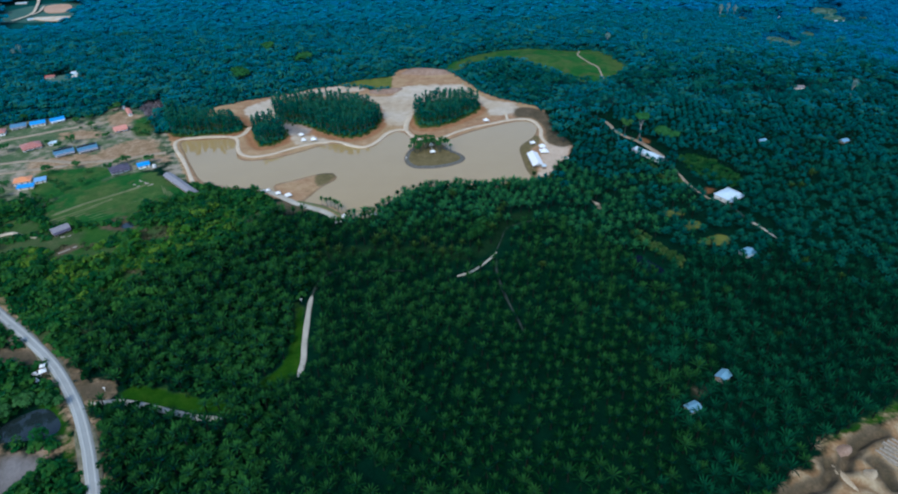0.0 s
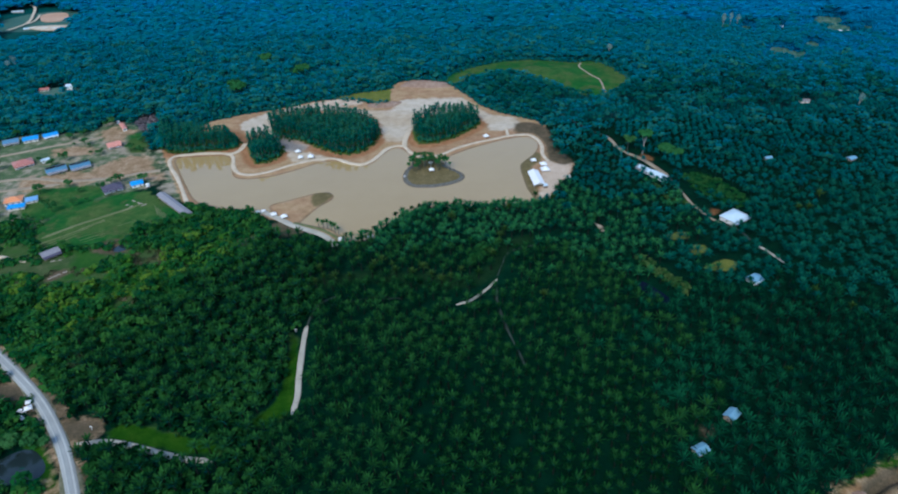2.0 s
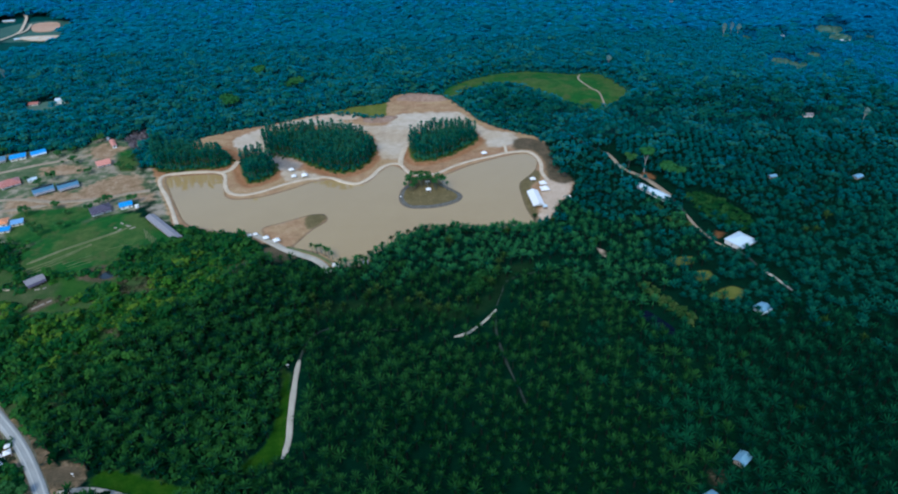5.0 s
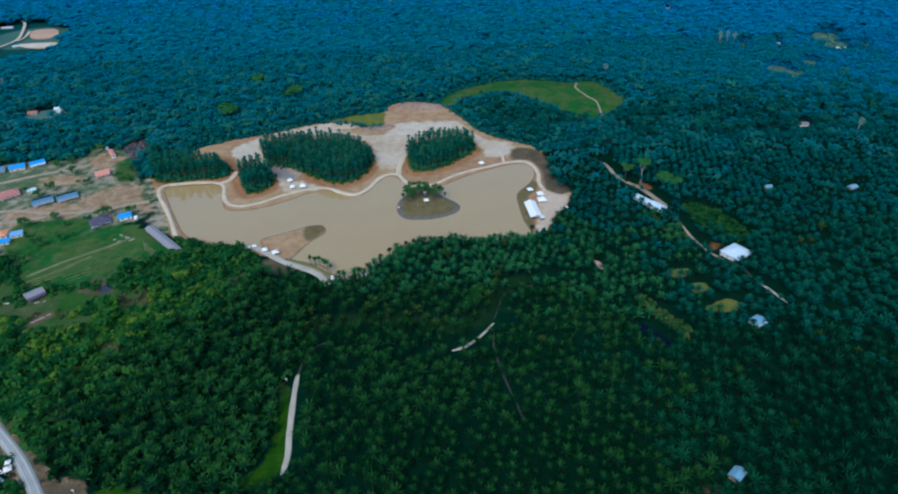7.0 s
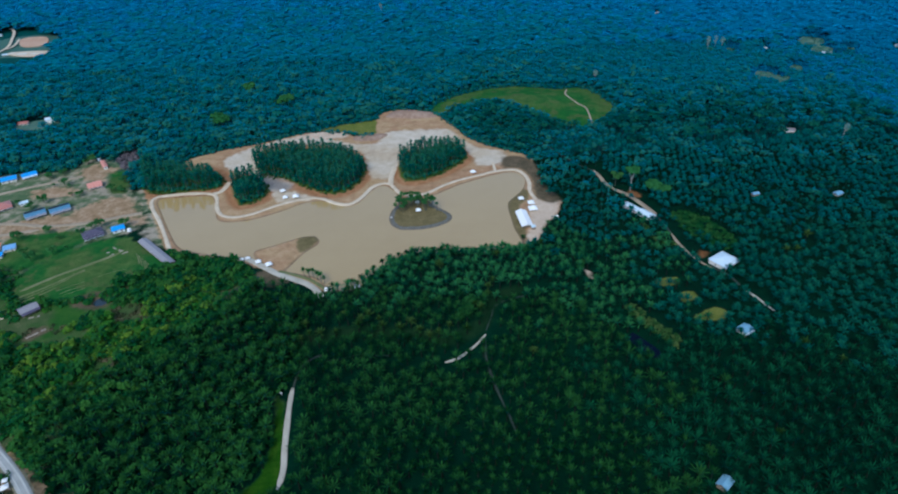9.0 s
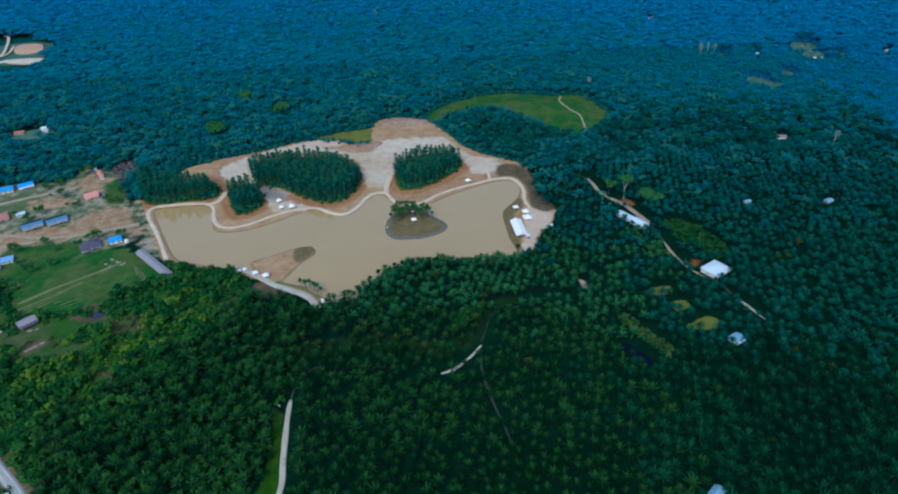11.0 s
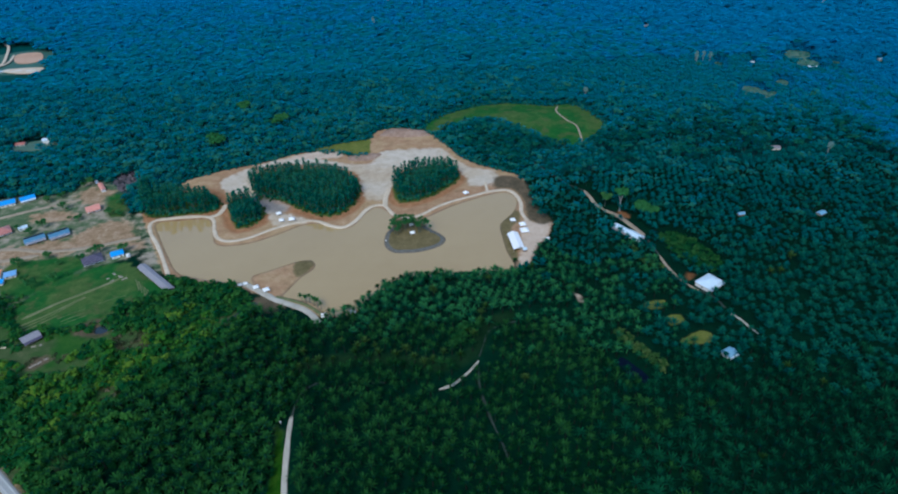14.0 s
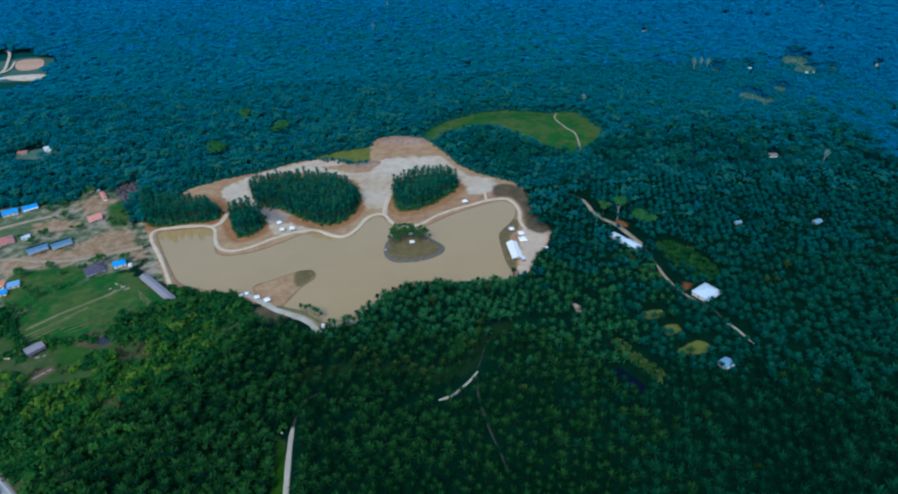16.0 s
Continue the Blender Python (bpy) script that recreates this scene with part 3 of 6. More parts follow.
# Roads: centre line, width, material, name, label
ROADS = {
    "ring_path": ([(-231, 497), (-245, 525), (-259, 551), (-272, 572), (-279, 589), (-276, 598), (-262, 600), (-240, 601), (-224, 599),
                   (-216, 591), (-211, 573), (-205, 559), (-197, 551), (-186, 549), (-171, 554), (-154, 566), (-136, 575), (-119, 579),
                   (-107, 575), (-95, 566), (-82, 563), (-72, 574), (-63, 594), (-53, 602), (-44, 599), (-37, 585), (-31, 577), (-20, 573),
                   (-7, 577), (8, 590), (26, 601), (51, 611), (63, 616), (82, 618), (91, 608), (94, 589), (92, 570), (95, 553)], 3.6, "path",
                  "pale compacted path that rings the brown pond"),
    "junction_path": ([(-44, 599), (-44, 616), (-41, 636)], 5.0, "path", "short pale path from the ring path to the gravel"),
    "grove_path": ([(-222, 598), (-214, 604), (-211, 622)], 5.0, "path", "short pale path between two palm groves"),
    "foot_bridge": ([(63, 638), (63, 616)], 3.0, "path", "narrow pale crossing over a ditch by the pond"),
    "bank_path": ([(-163, 480), (-145, 466), (-131, 454), (-120, 447), (-105, 438), (-96, 429), (-90, 419)], 5.4, "gravel_path",
                  "pale path along the near pond bank"),
    "shore_verge": ([(-130, 457), (-117, 451), (-103, 443), (-93, 434), (-86, 425)], 3.0, "field_dirt", "strip of olive grass and earth along the water"),
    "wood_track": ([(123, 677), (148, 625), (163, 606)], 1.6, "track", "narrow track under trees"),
    "east_road": ([(163, 606), (166, 590), (167, 579), (173, 564)], 3.6, "dirt_road", "pale dirt road end beside the palms"),
    "yard_road": ([(173, 564), (183, 551), (191, 530), (196, 514)], 4.4, "dirt_road", "dirt road past white-roofed sheds"),
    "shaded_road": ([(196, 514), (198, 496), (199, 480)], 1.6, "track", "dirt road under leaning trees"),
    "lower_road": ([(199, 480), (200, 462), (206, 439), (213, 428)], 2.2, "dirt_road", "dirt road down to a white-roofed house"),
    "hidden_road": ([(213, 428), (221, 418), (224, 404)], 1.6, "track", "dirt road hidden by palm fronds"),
    "last_road": ([(225, 397), (229, 391), (232, 382), (235, 373)], 2.0, "gravel_path", "short pale piece of road among palms"),
    "hill_path": ([(184, 846), (177, 822), (184, 793), (193, 777), (193, 755), (190, 727)], 2.0, "dirt_road", "pale dirt track over the grassy mound"),
    "junction_lane": ([(-203, 238), (-184, 238), (-156, 230), (-139, 225), (-127, 224)], 3.2, "gravel_path", "pale gravel lane off the main road"),
    "plantation_path": ([(-92, 252), (-91, 264), (-93, 280), (-95, 302), (-96, 318), (-96, 326)], 3.2, "gravel_path", "pale gravel path through the palm plantation"),
    "hill_track": ([(1.0, 337.2), (9.9, 339.3), (17.7, 344.8), (23.7, 350.0), (29.5, 356.5)], 1.9, "gravel_path", "pale track that climbs among palms"),
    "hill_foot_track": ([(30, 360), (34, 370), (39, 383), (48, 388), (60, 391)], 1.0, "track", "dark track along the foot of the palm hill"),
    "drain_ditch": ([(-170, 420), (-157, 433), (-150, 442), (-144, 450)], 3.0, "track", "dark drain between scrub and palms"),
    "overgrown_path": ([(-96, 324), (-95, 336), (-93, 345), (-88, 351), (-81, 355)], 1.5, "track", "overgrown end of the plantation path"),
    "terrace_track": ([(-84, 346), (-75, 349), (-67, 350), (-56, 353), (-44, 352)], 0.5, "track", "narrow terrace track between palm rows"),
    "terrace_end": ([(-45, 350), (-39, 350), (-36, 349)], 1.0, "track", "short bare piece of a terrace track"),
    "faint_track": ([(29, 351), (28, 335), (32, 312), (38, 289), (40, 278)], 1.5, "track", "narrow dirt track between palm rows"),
    "village_road": ([(-516, 571), (-470, 608), (-446, 620), (-422, 632), (-396, 643), (-375, 653)], 5.0, "dirt_road", "pale dirt village road"),
    "village_street": ([(-507, 533), (-438, 554), (-402, 559), (-364, 551), (-326, 553), (-296, 562), (-280, 566)], 5.0, "dirt_road",
                       "pale dirt street between village houses"),
    "village_lane": ([(-494, 514), (-426, 533), (-396, 539), (-367, 545)], 5.0, "dirt_road", "pale dirt lane in the village"),
    "farm_lane": ([(-385, 417), (-359, 420), (-352, 423), (-340, 418), (-327, 414)], 3.5, "path", "short pale farm lane"),
    "field_track": ([(-333, 448), (-315, 465), (-297, 478), (-278, 492), (-273, 497)], 3.2, "field_dirt", "worn dirt track across a green field"),
    "field_edge_track": ([(-332, 438), (-314, 452), (-293, 473)], 1.4, "field_dirt", "thin dirt track along field rows"),
    "far_road": ([(-765, 1151), (-760, 1205), (-786, 1273), (-817, 1337), (-839, 1362)], 4.5, "path", "far pale road through the forest"),
    "far_lane": ([(-756, 1197), (-755, 1224), (-771, 1270)], 3.5, "path", "far pale lane beside bare ground"),
}
MAIN_ROAD = [(-482, 443), (-428, 414), (-371, 375), (-332, 346), (-301, 320), (-268, 294), (-238, 268), (-212, 239), (-195, 215),
             (-183, 195), (-173, 176), (-164, 153), (-150, 100), (-140, 20)]


def spline(points, closed=False, step=3.0):
    """A Catmull-Rom curve through the points, sampled about every step metres."""
    p = np.array(points, float)
    n = len(p)
    out = []
    for i in range(n if closed else n - 1):
        if closed:
            a, b, c, d = p[i - 1], p[i], p[(i + 1) % n], p[(i + 2) % n]
        else:
            a, b, c, d = p[max(i - 1, 0)], p[i], p[i + 1], p[min(i + 2, n - 1)]
        for k in range(max(1, int(np.linalg.norm(c - b) / step))):
            t = k / max(1, int(np.linalg.norm(c - b) / step))
            out.append(0.5 * ((2 * b) + (c - a) * t + (2 * a - 5 * b + 4 * c - d) * t * t + (3 * b - a - 3 * c + d) * t ** 3))
    if not closed:
        out.append(p[-1])
    return np.array(out)


def line_distance(x, y, line, closed=False):
    """How far each place lies from a line of points."""
    best = np.full(x.shape, 1e9)
    ends = np.roll(line, -1, axis=0) if closed else line[1:]
    for (ax, ay), (bx, by) in zip(line, ends):
        dx, dy = bx - ax, by - ay
        t = np.clip(((x - ax) * dx + (y - ay) * dy) / max(dx * dx + dy * dy, 1e-9), 0, 1)
        best = np.minimum(best, (x - ax - t * dx) ** 2 + (y - ay - t * dy) ** 2)
    return np.sqrt(best)


def depth_inside(x, y, outline, reach=30.0):
    """Metres inside a closed outline; outside, minus the metres to it. Clipped to the reach."""
    out = np.full(x.shape, -reach)
    lo, hi = outline.min(axis=0) - reach, outline.max(axis=0) + reach
    near = (x > lo[0]) & (x < hi[0]) & (y > lo[1]) & (y < hi[1])
    if not near.any():
        return out
    px, py = x[near], y[near]
    inside = np.zeros(px.shape, bool)
    for (ax, ay), (bx, by) in zip(outline, np.roll(outline, -1, axis=0)):
        if ay != by:
            cross = ((ay > py) != (by > py)) & (px < (bx - ax) * (py - ay) / (by - ay) + ax)
            inside ^= cross
    d = np.minimum(line_distance(px, py, outline, True), reach)
    out[near] = np.where(inside, d, -d)
    return out


CURVES = {
    "pond": [spline(POND, True, 4)], "bar": [spline(BAR, True, 4)], "islet": [spline(ISLET, True, 4)],
    "clay": [spline(CLEARING, True, 8)], "gravel": [spline(g, True, 8) for g in GRAVEL], "grass": [spline(g, True, 8) for g in GRASS],
    "soil": [spline(g, True, 6) for g in SOIL], "village": [spline(g, True, 8) for g in VILLAGE],
    "grove": [spline(g, True, 6) for g in GROVES], "turf": [spline(g, True, 6) for g in TURF], "pools": [spline(SMALL_POND, True, 4), spline(EAST_POND, True, 4), spline(FIELD_POND, True, 3)],
    "straw": [spline(g, True, 5) for g in STRAW], "sand": [spline(g, True, 6) for g in SAND], "scrubland": [spline(g, True, 8) for g in SCRUBLAND], "farm": [spline(g, True, 6) for g in FARM], "dug": [spline(g, True, 6) for g in DUG], "strip": [spline(STRIP, True, 5)], "hill": [spline(HILL, True, 6)], "grey_patch": [spline(GREY_PATCH, True, 5), spline([(-232, 202), (-222, 204), (-211, 202), (-207, 192), (-212, 183), (-224, 179)], True, 5)], "verge": [spline(g, True, 8) for g in GRASS[5:]], "red_soil": [spline(g, True, 4) for g in RED_SOIL], "lawn": [spline(g, True, 6) for g in LAWNS],
}


PIT = spline(SOIL[7], True, 6)
GULLIES = [spline(g, False, 3) for g in ([(142, 163), (148, 167), (158, 170), (166, 173), (171, 178), (172, 183)], [(179, 181), (184, 187), (192, 193), (199, 197), (208, 200)], [(195, 183), (196, 178), (195, 170)])]


def depth(kind, x, y, reach=30.0):
    return np.max([depth_inside(x, y, c, reach) for c in CURVES[kind]], axis=0)


def water_depth(x, y):
    """Metres inside the pond's water, past its sand bar and islet."""
    return np.minimum(depth("pond", x, y) + 1.4, np.minimum(-depth("bar", x, y), -depth("islet", x, y)))


def gully_distance(x, y):
    """Metres to the nearest gully of the excavation."""
    near = (x > 120) & (x < 245) & (y > 150) & (y < 225)
    out = np.full(np.shape(x), 30.0)
    if near.any():
        out[near] = np.min([line_distance(x[near], y[near], g) for g in GULLIES], axis=0)
    return np.minimum(out, 30.0)


def ground_height(x, y):
    x, y = np.asarray(x, float), np.asarray(y, float)
    hill = 14.0 * np.exp(-((x - 60) ** 2 + (y - 385) ** 2) / (2 * 50.0 ** 2))
    mound = 7.0 * np.exp(-(((x - 125) / 75) ** 2 + ((y - 805) / 45) ** 2))
    rolling = 1.5 * np.sin(x * 0.013 + 1) * np.sin(y * 0.011) + 2.0 * np.clip((y - 900) / 600, 0, 1) * np.sin(x * 0.006) * np.sin(y * 0.007 + 1)
    wet = np.maximum(water_depth(x, y), depth("pools", x, y))
    quiet = np.clip(-(wet + 4) / 24, 0, 1) * np.clip(-depth("clay", x, y) / 20 + 0.15, 0, 1)
    z = 0.8 + hill * np.clip(-(wet + 1) / 20, 0, 1) + mound + rolling * quiet
    z += 4.5 * np.clip((depth("hill", x, y) + 1) / 7, 0, 1) * np.clip(-(wet + 1) / 22, 0, 1)
    pit = np.clip((depth_inside(x, y, PIT) - 1) / 6, 0, 1)
    z += pit * (1.0 * np.sin(x * 0.42 + y * 0.25) * np.sin(y * 0.36 - x * 0.14 + 2) - 0.8)
    z -= 3.4 * np.clip(1.35 - gully_distance(x, y) / 2.4, 0, 1)
    z += 1.6 * np.clip((depth("grove", x, y) + 3) / 6, 0, 1)
    return np.where(wet > -4, np.minimum(z, np.clip(-wet * 0.28, -2.5, 9)), z)


# ---- ground ----
def steps(low, high, step, far_low, far_high):
    """Grid lines: even in the middle, wider outwards, widest past 1500 m."""
    mid = list(np.arange(low, high + 0.1, step))
    for sign, end in ((1, far_high), (-1, far_low)):
        s, at = step, mid[-1] if sign > 0 else mid[0]
        while sign * at < sign * end:
            s = min(s * 1.22, 24) if abs(at) < 1500 else s * 1.5
            at += sign * s
            mid = mid + [at] if sign > 0 else [at] + mid
    return np.array(mid)


def build_ground():
    xs, ys = steps(-420, 260, 3.4, -4500, 4500), steps(160, 870, 3.4, -2500, 4800)
    xs, ys = np.union1d(xs, np.arange(139.2, 226, 1.3)), np.union1d(ys, np.arange(160.7, 212, 1.3))
    gx, gy = np.meshgrid(xs, ys)
    x, y = gx.ravel(), gy.ravel()
    z = ground_height(x, y)
    nx, ny = len(xs), len(ys)
    i = (np.arange(ny - 1)[:, None] * nx + np.arange(nx - 1)[None, :]).ravel()
    quads = np.stack([i, i + 1, i + nx + 1, i + nx], axis=1)
    mesh = quad_mesh("ground", np.stack([x, y, z], axis=1), quads)
    for poly in ("clay", "gravel", "grass", "soil", "village"):
        d = depth(poly, x, y)
        if poly == "clay":
            d = np.maximum(d, depth("bar", x, y))
        if poly == "soil":
            d = np.maximum(d, -line_distance(x, y, spline(MAIN_ROAD, False, 10)) + 5.5)
        mesh.attributes.new(poly, "FLOAT", "POINT").data.foreach_set("value", d)
    turf = np.maximum(depth("islet", x, y) - 1, depth("turf", x, y))
    mesh.attributes.new("grove", "FLOAT", "POINT").data.foreach_set("value", depth("grove", x, y))
    mesh.attributes.new("stone", "FLOAT", "POINT").data.foreach_set("value", np.where(y < 556, 2.6 - np.abs(depth("islet", x, y) - 1.8), -5))
    mesh.attributes.new("red_soil", "FLOAT", "POINT").data.foreach_set("value", depth("red_soil", x, y))
    # Gullies take the dark earth too: wet soil, with their shade in the colour.
    mesh.attributes.new("dug", "FLOAT", "POINT").data.foreach_set("value", np.maximum(depth("dug", x, y), 7.0 - 1.5 * gully_distance(x, y)))
    mesh.attributes.new("pit", "FLOAT", "POINT").data.foreach_set("value", depth_inside(x, y, PIT))
    mesh.attributes.new("sand", "FLOAT", "POINT").data.foreach_set("value", depth("sand", x, y))
    hill_foot = np.where((y < 425) & (x < 60), depth("hill", x, y), -30)
    mesh.attributes.new("hill", "FLOAT", "POINT").data.foreach_set("value", hill_foot)
    mesh.attributes.new("verge", "FLOAT", "POINT").data.foreach_set("value", depth("verge", x, y))
    mesh.attributes.new("grey_patch", "FLOAT", "POINT").data.foreach_set("value", depth("grey_patch", x, y))
    # The haze tint of the ground sets in at y = 650.
    hazy_woods = np.clip(y - 650, -30, 30)
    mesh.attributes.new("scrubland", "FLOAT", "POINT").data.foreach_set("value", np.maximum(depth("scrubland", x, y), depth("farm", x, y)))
    mesh.attributes.new("hazy_woods", "FLOAT", "POINT").data.foreach_set("value", hazy_woods)
    mesh.attributes.new("straw", "FLOAT", "POINT").data.foreach_set("value", depth("straw", x, y))
    mesh.attributes.new("turf", "FLOAT", "POINT").data.foreach_set("value", turf)
    mesh.attributes.new("shore", "FLOAT", "POINT").data.foreach_set("value", water_depth(x, y))
    mesh.polygons.foreach_set("use_smooth", np.ones(len(quads), bool))
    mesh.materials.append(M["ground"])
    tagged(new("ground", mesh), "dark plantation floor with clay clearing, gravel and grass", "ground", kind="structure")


def quad_mesh(name, verts, quads):
    """A mesh of quads from arrays."""
    mesh = bpy.data.meshes.new(name)
    mesh.vertices.add(len(verts))
    mesh.vertices.foreach_set("co", np.ascontiguousarray(verts, np.float32).ravel())
    mesh.loops.add(len(quads) * 4)
    mesh.loops.foreach_set("vertex_index", np.ascontiguousarray(quads, np.int32).ravel())
    mesh.polygons.add(len(quads))
    mesh.polygons.foreach_set("loop_start", np.arange(0, len(quads) * 4, 4, dtype=np.int32))
    mesh.update(calc_edges=True)
    return mesh


build_ground()


def sheet(name, outline, z, material, label, category):
    """A level sheet inside an outline, with a rim that goes down into the ground."""
    bm = bmesh.new()
    top = [bm.verts.new((px, py, z)) for px, py in outline]
    low = [bm.verts.new((px, py, z - 1.5)) for px, py in outline]
    bm.faces.new(top)
    for k in range(len(top)):
        bm.faces.new((top[k - 1], low[k - 1], low[k], top[k]))
    bmesh.ops.triangulate(bm, faces=[f for f in bm.faces if len(f.verts) > 4])
    bmesh.ops.recalc_face_normals(bm, faces=bm.faces[:])
    mesh = bpy.data.meshes.new(name)
    bm.to_mesh(mesh), bm.free()
    mesh.materials.append(material)
    return tagged(new(name, mesh), label, category, kind="structure")


def grown(curve, by):
    """A closed curve pushed outwards."""
    t = np.roll(curve, -1, axis=0) - np.roll(curve, 1, axis=0)
    t /= np.linalg.norm(t, axis=1)[:, None] + 1e-9
    side = np.stack([t[:, 1], -t[:, 0]], axis=1)
    x, y = curve[:, 0], curve[:, 1]
    area = np.sum(x * np.roll(y, -1) - y * np.roll(x, -1))
    return curve + side * by * (1 if area > 0 else -1)


sheet("pond_water", grown(CURVES["pond"][0], 3.6), 0.0, M["pond"], "calm muddy brown pond water", "water")
sheet("pool_water", grown(CURVES["pools"][0], 1.5), -0.1, M["pool"], "small dark pool beside the main road", "water")
sheet("field_pool_water", grown(CURVES["pools"][2], 1.5), -0.1, M["pool"], "small blue-grey pool below the field", "water")
sheet("swamp_water", grown(CURVES["pools"][1], 1.5), -0.1, M["dark_water"], "dark still pool among palms", "water")


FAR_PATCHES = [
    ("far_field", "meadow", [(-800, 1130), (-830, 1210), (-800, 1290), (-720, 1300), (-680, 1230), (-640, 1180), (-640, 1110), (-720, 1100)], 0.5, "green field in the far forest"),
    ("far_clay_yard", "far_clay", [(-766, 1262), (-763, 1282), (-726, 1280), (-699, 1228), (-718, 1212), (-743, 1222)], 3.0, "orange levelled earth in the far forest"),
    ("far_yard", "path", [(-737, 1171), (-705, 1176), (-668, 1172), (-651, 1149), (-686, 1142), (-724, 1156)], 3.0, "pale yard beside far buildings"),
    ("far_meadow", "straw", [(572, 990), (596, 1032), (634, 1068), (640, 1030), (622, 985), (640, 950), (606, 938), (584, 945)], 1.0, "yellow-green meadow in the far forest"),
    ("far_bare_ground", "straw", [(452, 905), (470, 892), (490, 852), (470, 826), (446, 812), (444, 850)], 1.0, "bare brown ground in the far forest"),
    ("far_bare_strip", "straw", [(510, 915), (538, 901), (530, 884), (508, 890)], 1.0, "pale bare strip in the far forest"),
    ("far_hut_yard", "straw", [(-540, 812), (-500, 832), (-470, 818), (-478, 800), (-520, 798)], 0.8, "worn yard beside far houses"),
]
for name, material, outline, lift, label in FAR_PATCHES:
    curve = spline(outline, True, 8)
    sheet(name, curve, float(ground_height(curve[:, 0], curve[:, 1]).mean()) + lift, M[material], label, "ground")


def ribbon(name, line, width, material, lift=0.18, ragged=0.25, seed=1, crown=0.0, taper=False):
    """A road along a line, five points across, with edges that dip into the ground."""
    p = spline(line, False, 3.0)
    t = np.gradient(p, axis=0)
    t /= np.linalg.norm(t, axis=1)[:, None]
    side = np.stack([-t[:, 1], t[:, 0]], axis=1)
    rng = np.random.default_rng(seed)
    wob = np.convolve(rng.normal(0, ragged, len(p) + 4), np.ones(5) / 5, "valid")
    walked = np.concatenate([[0], np.cumsum(np.linalg.norm(np.diff(p, axis=0), axis=1))])
    full = np.clip(np.minimum(walked, walked[-1] - walked) / 4, 0.45, 1) if taper else np.ones(len(p))
    rows = []
    for u, drop in ((-1.12, -0.6), (-1, 0), (-0.5, crown * 0.7), (0, crown), (0.5, crown * 0.7), (1, 0), (1.12, -0.6)):
        q = p + side * ((u * width / 2 + np.sign(u) * wob) * full)[:, None]
        h = np.maximum(ground_height(q[:, 0], q[:, 1]), 0.35)
        rows.append(np.column_stack([q, h + lift + drop]))
    v = np.stack(rows, axis=1)
    for k in range(1, 6):
        v[:, k, 2] = np.maximum(v[:, k, 2], v[:, 1:6, 2].mean(axis=1) - 0.05)
    n, w = v.shape[:2]
    i = (np.arange(n - 1)[:, None] * w + np.arange(w - 1)[None, :]).ravel()
    mesh = quad_mesh(name, v.reshape(-1, 3), np.stack([i, i + w, i + w + 1, i + 1], axis=1))
    mesh.polygons.foreach_set("use_smooth", np.ones(len(mesh.polygons), bool))
    mesh.materials.append(material)
    return mesh


OPEN_ENDS = ("junction_lane", "plantation_path", "hill_track", "last_road", "east_road", "lower_road", "faint_track", "hill_path", "farm_lane", "field_track", "village_lane")
for k, (key, (line, width, material, label)) in enumerate(ROADS.items()):
    tagged(new(key, ribbon(key, line, width, M[material], seed=k, lift=(0.18 if line[0][1] < 1000 else 3.2) + 0.02 * (k % 4), taper=key in OPEN_ENDS, ragged=0.25)), label, "path", kind="structure")
shoulder = tagged(new("road_shoulder", ribbon("road_shoulder", MAIN_ROAD, 7.8, M["shoulder"], 0.12, 1.2, 40)), "stony pale shoulder of the main road", "shoulder", kind="structure")
road = tagged(new("main_road", ribbon("main_road", MAIN_ROAD, 6.2, M["asphalt"], 0.24, 0.04, 41, 0.05)), "worn pale grey asphalt road curving by the plantation", "road", kind="structure")


def part(name, data, material, parent, label="", m=None):
    """Links a bmesh or a mesh as one object under a thing or a part."""
    if isinstance(data, bmesh.types.BMesh):
        mesh = bpy.data.meshes.new(name)
        bmesh.ops.recalc_face_normals(data, faces=data.faces[:])
        data.to_mesh(mesh), data.free()
    else:
        mesh = data
    if material is not None and not mesh.materials:
        mesh.materials.append(material)
    ob = new(name, mesh)
    ob.parent = parent
    if m is not None:
        ob.matrix_basis = m
    if label:
        ob["label"] = label
    return ob


def thing(name, x, y, rot, label, category, group="", z=None):
    ob = new(name)
    ob.empty_display_size = 0.5
    if z is None:
        z = float(ground_height(np.array([x]), np.array([y]))[0])
    ob.matrix_basis = pose(x, y, z, 0, 0, rot)
    return tagged(ob, label, category, group)


for off in (-1.5, 1.5):
    p = spline(MAIN_ROAD, False, 3.0)
    t = np.gradient(p, axis=0)
    t /= np.linalg.norm(t, axis=1)[:, None]
    q = p + np.stack([-t[:, 1], t[:, 0]], axis=1) * off
    part("wheel_track", ribbon("wheel_track", [tuple(r) for r in q[::2]], 0.9, M["line"], 0.295, 0.1, 42), None, road, "pale worn wheel track")


# ---- buildings ----
def box(bm, x0, x1, y0, y1, z0, z1):
    v = [bm.verts.new(c) for c in ((x0, y0, z0), (x1, y0, z0), (x1, y1, z0), (x0, y1, z0), (x0, y0, z1), (x1, y0, z1), (x1, y1, z1), (x0, y1, z1))]
    for f in ((3, 2, 1, 0), (4, 5, 6, 7), (0, 1, 5, 4), (1, 2, 6, 5), (2, 3, 7, 6), (3, 0, 4, 7)):
        bm.faces.new([v[i] for i in f])
    return bm


